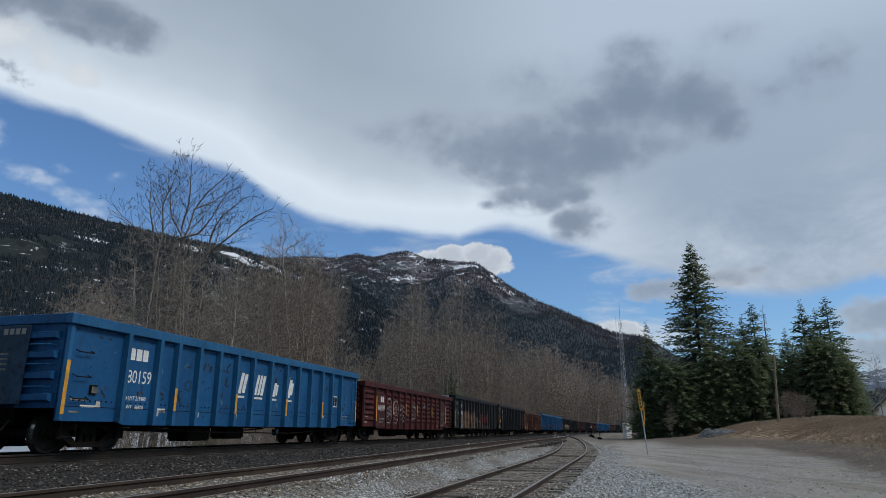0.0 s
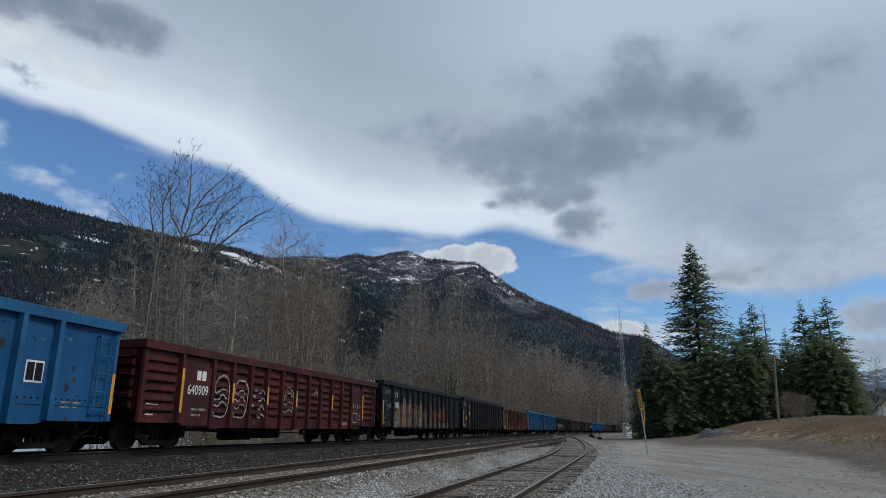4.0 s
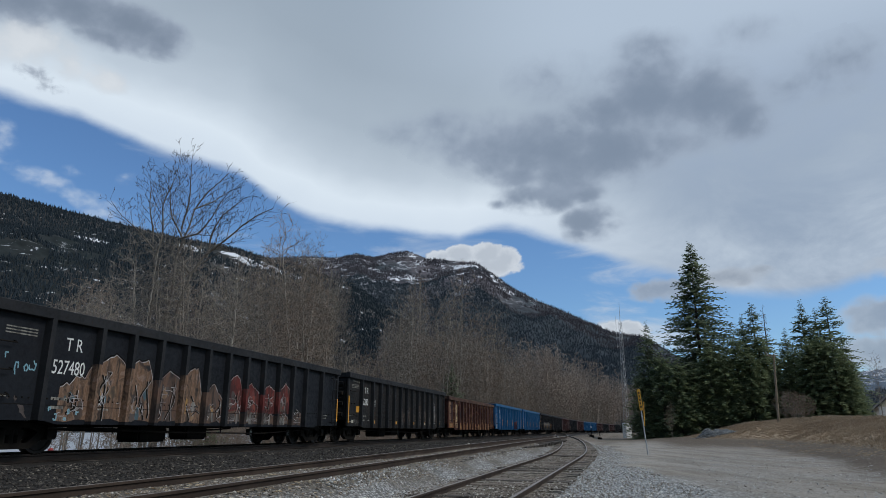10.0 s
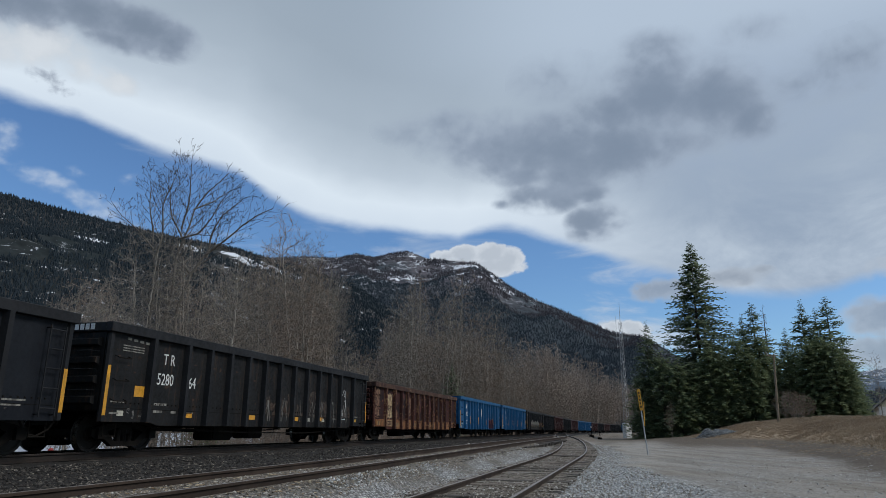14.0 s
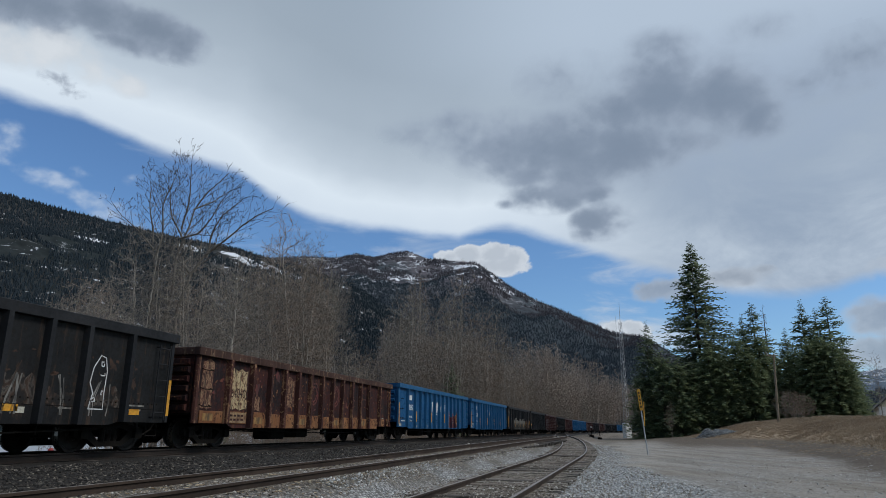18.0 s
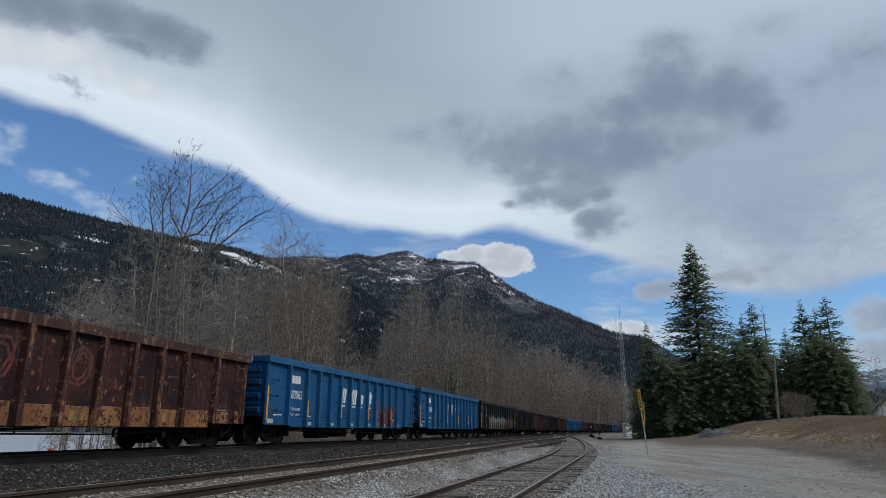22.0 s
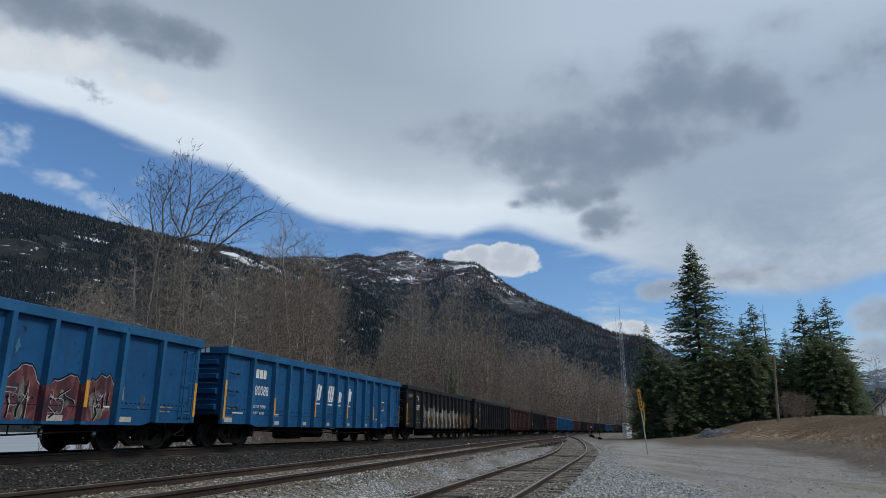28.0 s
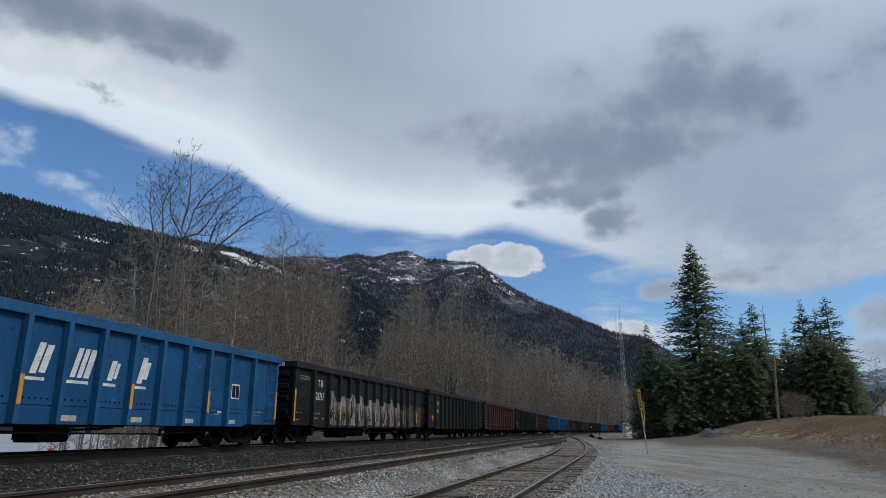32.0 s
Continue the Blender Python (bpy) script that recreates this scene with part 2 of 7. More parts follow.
def needle_material(name, stops):
    """Foliage whose sprays differ a little from one another."""
    m = bpy.data.materials.new(name)
    m.use_nodes = True
    nt = m.node_tree
    b = nt.nodes["Principled BSDF"]
    geo = nt.nodes.new("ShaderNodeNewGeometry")
    c = ramp(nt, geo.outputs["Random Per Island"], stops)
    tc = nt.nodes.new("ShaderNodeTexCoord").outputs["Object"]
    c = mix_col(nt, 1.0, c, ramp(nt, noise_tex(nt, tc, 0.5, 4, 0.6), [(0.3, 0.7), (0.7, 1.3)]), "MULTIPLY")
    nt.links.new(c, b.inputs["Base Color"])
    b.inputs["Roughness"].default_value = 0.8
    b.inputs["Specular IOR Level"].default_value = 0.12
    # thin needles let part of the light through
    tl = nt.nodes.new("ShaderNodeBsdfTranslucent")
    nt.links.new(c, tl.inputs[0])
    mx = nt.nodes.new("ShaderNodeMixShader")
    mx.inputs[0].default_value = 0.4
    nt.links.new(b.outputs[0], mx.inputs[1])
    nt.links.new(tl.outputs[0], mx.inputs[2])
    nt.links.new(mx.outputs[0], nt.nodes["Material Output"].inputs[0])
    return m


M_NEEDLE = needle_material("fir_needles", [(0.0, (0.112, 0.148, 0.102)), (0.6, (0.180, 0.224, 0.142)), (1.0, (0.235, 0.270, 0.162))])
M_NEEDLE2 = needle_material("cedar_foliage", [(0.0, (0.118, 0.156, 0.096)), (0.6, (0.192, 0.238, 0.134)), (1.0, (0.250, 0.285, 0.152))])

# ---- mesh helpers ----
def mesh_of(name, verts, faces, material=None, smooth_shade=False):
    me = bpy.data.meshes.new(name)
    me.from_pydata([tuple(v) for v in verts], [], faces)
    if material:
        me.materials.append(material)
    if smooth_shade:
        me.shade_smooth()
    me.update()
    return me


def part(name, bm, material, parent, label="", smooth_shade=False):
    """Links a bmesh (or a mesh) as one mesh object under a thing or a part."""
    if isinstance(bm, bmesh.types.BMesh):
        me = bpy.data.meshes.new(name)
        bm.to_mesh(me)
        bm.free()
        if smooth_shade:
            me.shade_smooth()
    else:
        me = bm
    if material and not me.materials:
        me.materials.append(material)
    ob = new(name, me)
    ob.parent = parent
    if label:
        tagged(ob, label)
    return ob


def box(bm, x0, x1, y0, y1, z0, z1):
    vs = [bm.verts.new(p) for p in ((x0, y0, z0), (x1, y0, z0), (x1, y1, z0), (x0, y1, z0), (x0, y0, z1), (x1, y0, z1), (x1, y1, z1), (x0, y1, z1))]
    for f in ((3, 2, 1, 0), (4, 5, 6, 7), (0, 1, 5, 4), (1, 2, 6, 5), (2, 3, 7, 6), (3, 0, 4, 7)):
        bm.faces.new([vs[i] for i in f])
    return vs


def boxes(*dims, bevel=0.0):
    bm = bmesh.new()
    for d in dims:
        box(bm, *d)
    if bevel:
        bmesh.ops.bevel(bm, geom=bm.edges[:], offset=bevel, segments=1, affect="EDGES")
    return bm


def tube(bm, pts, r, n=8):
    """A round bar through the points."""
    rings = []
    for i, p in enumerate(pts):
        p = Vector(p)
        d = (Vector(pts[min(i + 1, len(pts) - 1)]) - Vector(pts[max(i - 1, 0)])).normalized()
        s = d.orthogonal().normalized()
        q = d.cross(s)
        rr = r[i] if isinstance(r, (list, tuple)) else r
        rings.append([bm.verts.new(p + rr * (math.cos(k * 2 * math.pi / n) * s + math.sin(k * 2 * math.pi / n) * q)) for k in range(n)])
    for a, b in zip(rings, rings[1:]):
        for k in range(n):
            bm.faces.new((a[k], a[(k + 1) % n], b[(k + 1) % n], b[k]))
    bm.faces.new(rings[0][::-1])
    bm.faces.new(rings[-1])


# ---- the ground ----
def fbm(x, y, s):
    return noise.fractal(Vector((x * s, y * s, 3.7)), 1.0, 2.0, 4)


def mound(x, y):
    """The grassy rise beside the dirt road."""
    d = (x - 12.6) * 0.948 - (y - 20.5) * 0.317 + 1.2 * fbm(x, y, 0.06)
    h = 2.05 * smooth(-0.5, 8.5, d) * smooth(-5, 30, y) + 0.05 * fbm(x, y, 0.5) * smooth(-1, 2, d)
    h += 0.13 * math.exp(-((d - 1.1) / 0.55) ** 2) * max(0.0, 0.7 + 1.2 * fbm(x, y, 0.3)) * smooth(14, 24, y)
    return h * (1 - smooth(140, 260, math.hypot(x, y)))


def ground_z(x, y):
    X, a = plan_of(x, y)
    Xs = X + shift(a)
    z = 0.0
    # the bed of the main line, and the bank down to the river behind it
    climb = 0.085 * smooth(6, 46, a)
    z += (0.34 + climb) * smooth(3.4, 4.9, Xs) + (0.10 - climb) * smooth(8.3, 10.6, Xs)
    c2, z2 = siding_two(a)
    if -20 < a < 100:
        z += (z2 - 0.165 - z) * (1 - smooth(1.1, 2.2, abs(X - c2))) * (1 - smooth(80, 95, a))
    z -= 3.4 * smooth(16.0, 24.0, Xs) * (1 - 0.55 * smooth(26, 36, Xs) * (1 - smooth(50, 64, Xs)) * smooth(44, 62, a))
    if X < 2:
        far = smooth(42, 76, y) * (0.4 * smooth(0.0, -7.0, X) + 1.6 * smooth(-6.0, -16.0, X)) * (1 - smooth(150, 260, math.hypot(x, y)))
        m = mound(x, y)
        z += max(m, far) + 0.25 * min(m, far)
    z += 0.025 * fbm(x, y, 0.35) + 0.012 * fbm(x, y, 1.4)
    return z


M_GROUND = bpy.data.materials.new("gravel_and_dirt")
M_GROUND.use_nodes = True
gt = M_GROUND.node_tree
g_b = gt.nodes["Principled BSDF"]
g_co = gt.nodes.new("ShaderNodeTexCoord").outputs["Object"]
g_sep = gt.nodes.new("ShaderNodeSeparateXYZ")
gt.links.new(g_co, g_sep.inputs[0])
g_X = maths(gt, "ADD", maths(gt, "MULTIPLY", g_sep.outputs[0], -CS), maths(gt, "MULTIPLY", g_sep.outputs[1], SN))
g_a = maths(gt, "ADD", maths(gt, "MULTIPLY", g_sep.outputs[0], SN), maths(gt, "MULTIPLY", g_sep.outputs[1], CS))
# where the crushed stone gives way to the dirt road
g_line = maths(gt, "ADD", soft_step(gt, g_a, 13.0, 27.0, -1.45, 0.10), soft_step(gt, g_a, 27.0, 62.0, 0.0, 1.4))
g_n1 = noise_tex(gt, g_co, 0.25, 6, 0.6)
g_n2 = noise_tex(gt, g_co, 3.0, 6, 0.7)
g_n3 = noise_tex(gt, g_co, 30.0, 5, 0.7)
g_v = gt.nodes.new("ShaderNodeTexVoronoi")
g_v.inputs["Scale"].default_value = 19.0
gt.links.new(g_co, g_v.inputs["Vector"])
g_cell = gt.nodes.new("ShaderNodeSeparateColor")
gt.links.new(g_v.outputs["Color"], g_cell.inputs[0])
g_gap = soft_step(gt, g_v.outputs["Distance"], 0.58, 0.30, 0.30, 1.12)
g_stone = ramp(gt, maths(gt, "MULTIPLY_ADD", g_n3, 0.35, maths(gt, "MULTIPLY", g_cell.outputs[0], 0.65)), [(0.1, (0.165, 0.172, 0.174)), (0.5, (0.37, 0.383, 0.385)), (0.9, (0.66, 0.668, 0.66))])
g_stone = mix_col(gt, 1.0, g_stone, g_gap, "MULTIPLY")
g_dirt = ramp(gt, g_n2, [(0.3, (0.20, 0.183, 0.160)), (0.55, (0.305, 0.283, 0.250)), (0.75, (0.41, 0.385, 0.345))])
g_rut = noise_tex(gt, scaled(gt, g_co, 0.9, 0.12, 1.0), 1.0, 5, 0.6)
g_dirt = mix_col(gt, maths(gt, "MULTIPLY", soft_step(gt, g_rut, 0.40, 0.66), 0.7), g_dirt, (0.145, 0.124, 0.100))
g_dirt = mix_col(gt, maths(gt, "MULTIPLY", soft_step(gt, g_n1, 0.35, 0.7), 0.55), g_dirt, g_stone)
g_brown = ramp(gt, maths(gt, "MULTIPLY_ADD", g_n3, 0.35, maths(gt, "MULTIPLY", g_cell.outputs[1], 0.65)), [(0.1, (0.010, 0.0095, 0.009)), (0.5, (0.029, 0.026, 0.0235)), (0.9, (0.085, 0.076, 0.066))])
g_brown = mix_col(gt, 1.0, g_brown, g_gap, "MULTIPLY")
g_grass = ramp(gt, g_n2, [(0.3, (0.150, 0.106, 0.070)), (0.5, (0.300, 0.224, 0.148)), (0.72, (0.44, 0.345, 0.24))])
g_Xm = maths(gt, "MULTIPLY_ADD", maths(gt, "SUBTRACT", g_n2, 0.5), 1.2, g_X)
g_far = maths(gt, "MULTIPLY_ADD", maths(gt, "SUBTRACT", g_n1, 0.5), 16.0, g_sep.outputs[1])
g_c = mix_col(gt, maths(gt, "MAXIMUM", soft_step(gt, maths(gt, "SUBTRACT", maths(gt, "MULTIPLY_ADD", maths(gt, "SUBTRACT", g_n1, 0.5), 2.4, g_X), g_line), 0.5, -0.8), soft_step(gt, g_far, 42, 62)), g_stone, g_dirt)
g_c = mix_col(gt, maths(gt, "MULTIPLY", soft_step(gt, g_far, 62, 85), 0.8), g_c, mix_col(gt, g_n2, (0.06, 0.05, 0.038), (0.16, 0.13, 0.10)))
# tan dirt and rotted leaves drift along the rails of the sidings
g_tan = ramp(gt, maths(gt, "MULTIPLY_ADD", g_n3, 0.35, maths(gt, "MULTIPLY", g_cell.outputs[2], 0.65)), [(0.1, (0.030, 0.026, 0.021)), (0.5, (0.085, 0.072, 0.058)), (0.9, (0.24, 0.21, 0.17))])
g_drift = maths(gt, "MULTIPLY_ADD", maths(gt, "SUBTRACT", g_n1, 0.5), 5.0, g_X)
g_c = mix_col(gt, maths(gt, "MULTIPLY", soft_step(gt, g_drift, 3.4, 5.0), 0.92), g_c, g_tan)
g_c = mix_col(gt, maths(gt, "MULTIPLY", maths(gt, "MULTIPLY", soft_step(gt, g_drift, 0.4, 1.6), soft_step(gt, g_drift, 3.0, 2.0)), 0.6), g_c, g_tan)
g_c = mix_col(gt, soft_step(gt, maths(gt, "MULTIPLY_ADD", maths(gt, "SUBTRACT", g_n2, 0.5), 2.0, g_X), 6.6, 8.0), g_c, g_brown)
# shade under the train, painted as a dark band along the main line's bed
g_shade = maths(gt, "MULTIPLY", soft_step(gt, g_Xm, 9.9, 11.2), soft_step(gt, g_Xm, 16.0, 15.0))
g_c = mix_col(gt, maths(gt, "MULTIPLY", g_shade, 0.8), g_c, (0.022, 0.020, 0.018))
g_up = maths(gt, "MULTIPLY_ADD", maths(gt, "SUBTRACT", g_n2, 0.5), 0.6, g_sep.outputs[2])
g_gm = maths(gt, "MULTIPLY", soft_step(gt, g_up, 0.40, 0.80), soft_step(gt, g_X, 0.0, -4.0))
g_mud = maths(gt, "MULTIPLY", maths(gt, "MULTIPLY", soft_step(gt, g_up, -0.04, 0.14), soft_step(gt, g_X, -1.0, -5.0)), 0.9)
g_c = mix_col(gt, g_mud, g_c, mix_col(gt, g_n2, (0.048, 0.036, 0.027), (0.125, 0.098, 0.074)))
g_c = mix_col(gt, g_gm, g_c, g_grass)
g_c = mix_col(gt, soft_step(gt, g_X, 15.0, 17.0), g_c, mix_col(gt, g_n2, (0.05, 0.045, 0.032), (0.12, 0.10, 0.07)))
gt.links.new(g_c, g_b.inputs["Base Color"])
g_b.inputs["Roughness"].default_value = 0.92
g_b.inputs["Specular IOR Level"].default_value = 0.25
g_bump = gt.nodes.new("ShaderNodeBump")
g_bump.inputs["Strength"].default_value = 0.8
g_bump.inputs["Distance"].default_value = 0.03
gt.links.new(maths(gt, "ADD", g_n3, g_v.outputs[0]), g_bump.inputs["Height"])
gt.links.new(g_bump.outputs[0], g_b.inputs["Normal"])


def spaced(spans):
    """Values with the given step between limits: (start, end, step) ..."""
    out = []
    for s, e, st in spans:
        n = max(1, round((e - s) / st))
        out += [s + (e - s) * i / n for i in range(n)]
    return out + [spans[-1][1]]


def build_ground():
    xs = spaced([(-4500, -400, 500), (-400, -60, 20), (-60, -20, 2), (-20, 26, 0.5), (26, 60, 2), (60, 400, 20), (400, 4500, 500)])
    ys = spaced([(-4500, -400, 500), (-400, -20, 20), (-20, 2, 2), (2, 45, 0.5), (45, 130, 2), (130, 400, 10), (400, 4500, 400)])
    verts = []
    for a in ys:
        for X in xs:
            p = place(X, a)
            verts.append((p.x, p.y, ground_z(p.x, p.y)))
    n = len(xs)
    faces = [(j * n + i, (j + 1) * n + i, (j + 1) * n + i + 1, j * n + i + 1) for j in range(len(ys) - 1) for i in range(n - 1)]
    ob = new("ground", mesh_of("ground", verts, [f[::-1] for f in faces], M_GROUND, True))
    return tagged(ob, "grey gravel yard with a dirt road and dry grass", "ground", kind="structure")


ground = build_ground()

# the river behind the main line, the sky's brightness painted into its pale colour
M_WATER = mat("painted_pale_river", (0.40, 0.43, 0.47), (0.30, 0.33, 0.37), 0.45, 0.0, 0.05, 1.2, 0.25, bump_dist=0.15, spec=0.8)
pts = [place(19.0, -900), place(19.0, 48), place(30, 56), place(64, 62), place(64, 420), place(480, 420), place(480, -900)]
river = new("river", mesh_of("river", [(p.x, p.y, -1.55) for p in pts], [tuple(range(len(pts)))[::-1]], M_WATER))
tagged(river, "river behind the railway bank, pale with painted sky brightness", "water", kind="structure")


# ---- the tracks ----
RAIL_PROFILE = [(-0.07, -0.17), (0.07, -0.17), (0.07, -0.155), (0.012, -0.135), (0.012, -0.05), (0.037, -0.035), (0.037, -0.006), (0.030, 0.0),
                (-0.030, 0.0), (-0.037, -0.006), (-0.037, -0.035), (-0.012, -0.05), (-0.012, -0.135), (-0.07, -0.155)]


def rail(line, offset, a0, a1, step=2.0):
    """One rail along line(u) -> (X, a, z), moved sideways by offset."""
    n = int((a1 - a0) / step) + 1
    us = [a0 + (a1 - a0) * i / n for i in range(n + 1)]
    pts = []
    for u in us:
        X, a, z = line(u)
        X2, a2, z2 = line(u + 0.1)
        p, q = place(X, a, z), place(X2, a2, z2)
        d = (q - p).normalized()
        side = Vector((-d.y, d.x, 0))
        pts.append((p, side))
    verts, faces = [], []
    k = len(RAIL_PROFILE)
    for p, side in pts:
        for s, z in RAIL_PROFILE:
            verts.append(p + side * (offset + s) + Vector((0, 0, z)))
    for i in range(len(pts) - 1):
        for j in range(k):
            faces.append((i * k + j, i * k + (j + 1) % k, (i + 1) * k + (j + 1) % k, (i + 1) * k + j))
    me = mesh_of("rail", verts, faces, M_RAIL)
    me.materials.append(M_RAILTOP)
    for i in range(len(pts) - 1):
        me.polygons[i * k + 7].material_index = 1
    return me


def main_line(u):
    X, a = bend(u)
    return X, a, MAIN_Z


def line_one(u):
    X, z = siding_one(u)
    return X - shift(u), u, z


def line_two(u):
    X, z = siding_two(u)
    return X - shift(u), u, z


def track(name, line, a0, a1, label, tie_mat, tie_step, tie_a0, tie_a1, sink, rail_mat=None):
    t = new(name)
    tagged(t, label, "railway track", kind="structure")
    for s in (-0.755, 0.755):
        r = part("rail", rail(line, s, a0, a1), None, t)
        if rail_mat:
            r.data.materials[0] = rail_mat
    rnd = random.Random(hash(len(name)) + 5)
    proto = []
    for _ in range(5):
        bm = boxes((-1.27 + rnd.uniform(-.03, .03), 1.27 + rnd.uniform(-.03, .03), -0.11, 0.11, -0.17, 0.0), bevel=0.012)
        for v in bm.verts:
            v.co += Vector((rnd.uniform(-.02, .02), rnd.uniform(-.012, .012), rnd.uniform(-.012, .008)))
        me = bpy.data.meshes.new("tie")
        bm.to_mesh(me)
        bm.free()
        me.materials.append(tie_mat[len(proto) % len(tie_mat)])
        proto.append(me)
    u = tie_a0
    while u < tie_a1:
        X, a, z = line(u)
        X2, a2, z2 = line(u + 0.2)
        p, q = place(X, a, z), place(X2, a2, z2)
        d = q - p
        ob = new("tie", proto[rnd.randrange(5)])
        ob.parent = t
        ob.matrix_basis = pose(p.x, p.y, z - 0.172 - sink + rnd.uniform(-.034, .014), 0, 0, math.degrees(math.atan2(d.y, d.x)) - 90 + rnd.uniform(-3.5, 3.5))
        u += tie_step * rnd.uniform(0.93, 1.07)
    return t


track("main_track", main_line, -60, 460, "main line with dark rusty rails on ballast", (M_TIEDARK,), 0.54, 2, 60, 0.0, M_RAILDARK)
track("siding_track_1", line_one, -30, 163, "siding with rusty rails half buried in ballast", (M_TIEDARK,), 0.58, 4, 60, 0.035)
track("siding_track_2", line_two, -12, 86, "siding with weathered grey ties curving to its switch", (M_TIE, M_TIE2, M_TIEDARK, M_TIE3, M_TIE2), 0.56, 3, 86, -0.080)


def litter_bed():
    """Dark dirt and rotted wood between the ties of the second siding."""
    V, F = [], []
    us = [-12 + i * 0.25 for i in range(386)]
    for u in us:
        X, a, z = line_two(u)
        for k in range(9):
            q = place(X + (k - 4) * 0.31, a, z)
            h = 0.030 * fbm(q.x, q.y, 1.1) + 0.016 * fbm(q.x, q.y, 3.0) - (0.05 if k in (0, 8) else 0)
            V.append((q.x, q.y, z - 0.110 + h))
    for i in range(len(us) - 1):
        for k in range(8):
            F.append((i * 9 + k, i * 9 + k + 1, i * 9 + k + 10, i * 9 + k + 9))
    m = mat("dirt_and_rotted_wood", (0.085, 0.070, 0.056), (0.22, 0.19, 0.155), 0.95, 0, 5.0, 45, 1.0, spread=0.25, bump_dist=0.05)
    ob = new("track_bed", mesh_of("track_bed", V, [t[::-1] for t in F], m, True))
    tagged(ob, "dark dirt and litter between the siding ties", "track bed", kind="structure")


litter_bed()

# ---- mountains ----
def ridge_points(rows):
    out = []
    for az, el, d in rows:
        out.append(Vector((d * math.sin(radians(az)), d * math.cos(radians(az)), 1.15 + d * math.tan(radians(el)))))
    return out


def along(rows, k):
    """A value on a polyline at k from 0 to 1."""
    f = k * (len(rows) - 1)
    i = min(int(f), len(rows) - 2)
    return rows[i].lerp(rows[i + 1], f - i)




def mountain_material(name, snow, low, high, dark, brown, fields=()):
    m = bpy.data.materials.new(name)
    m.use_nodes = True
    nt = m.node_tree
    b = nt.nodes["Principled BSDF"]
    tc = nt.nodes.new("ShaderNodeTexCoord").outputs["Object"]
    sp = nt.nodes.new("ShaderNodeSeparateXYZ")
    nt.links.new(tc, sp.inputs[0])
    n1 = noise_tex(nt, tc, 0.004, 7, 0.62)
    n2 = noise_tex(nt, tc, 0.05, 6, 0.7)
    n3 = noise_tex(nt, scaled(nt, tc, 1, 1, 2.2), 0.019, 9, 0.82, 1.2)
    c = mix_col(nt, maths(nt, "MULTIPLY", soft_step(nt, n1, 0.38, 0.60), soft_step(nt, sp.outputs[2], low * 0.95, low * 1.45)), dark, brown)
    c = mix_col(nt, 1.0, c, ramp(nt, n2, [(0.3, 0.5), (0.7, 1.3)]), "MULTIPLY")
    hi = soft_step(nt, sp.outputs[2], low, high)
    s = maths(nt, "MULTIPLY", soft_step(nt, maths(nt, "MULTIPLY_ADD", n2, 0.16, n3), snow, snow + 0.04), hi)
    # open fields where the snow has stayed: azimuth, elevation, distance, size
    for az, el, d, r in fields:
        vm = nt.nodes.new("ShaderNodeVectorMath")
        vm.operation = "DISTANCE"
        nt.links.new(scaled(nt, tc, 1, 1, 2.6), vm.inputs[0])
        vm.inputs[1].default_value = (d * math.sin(radians(az)), d * math.cos(radians(az)), 2.6 * (1.15 + d * math.tan(radians(el))))
        near = soft_step(nt, vm.outputs["Value"], r * 1.3, r * 0.3)
        s = maths(nt, "MAXIMUM", s, soft_step(nt, maths(nt, "MULTIPLY_ADD", n3, 0.9, maths(nt, "MULTIPLY", near, 0.40)), 0.71, 0.77))
    c = mix_col(nt, s, c, (0.62, 0.65, 0.70))
    nt.links.new(c, b.inputs["Base Color"])
    b.inputs["Roughness"].default_value = 0.95
    b.inputs["Specular IOR Level"].default_value = 0.1
    return m


def mountain(name, crest, foot, label, material, nu, nv, rough, seed, back=700):
    cr, ft = ridge_points(crest), ridge_points(foot)
    verts = []
    for i in range(nu + 1):
        c, f = along(cr, i / nu), along(ft, i / nu)
        out = Vector((c.x, c.y, 0)).normalized()
        for j in range(nv + 1):
            k = j / nv
            p = f.lerp(c, k)
            p.z = f.z + (c.z - f.z) * (k ** 1.25)
            w = rough * math.sin(math.pi * min(1, k)) ** 0.7
            q = Vector((p.x * 0.004, p.y * 0.004, seed))
            p.z += w * noise.fractal(q, 0.9, 2.0, 6) + 0.04 * rough * noise.fractal(q * 9, 0.9, 2.0, 3)
            verts.append(p)
        b = c + out * back
        b.z = -20
        verts.append(b)
    n = nv + 2
    faces = [(i * n + j, (i + 1) * n + j, (i + 1) * n + j + 1, i * n + j + 1) for i in range(nu) for j in range(n - 1)]
    ob = new(name, mesh_of(name, verts, faces, material, True))
    tagged(ob, label, "mountain", kind="structure")
    return verts, n


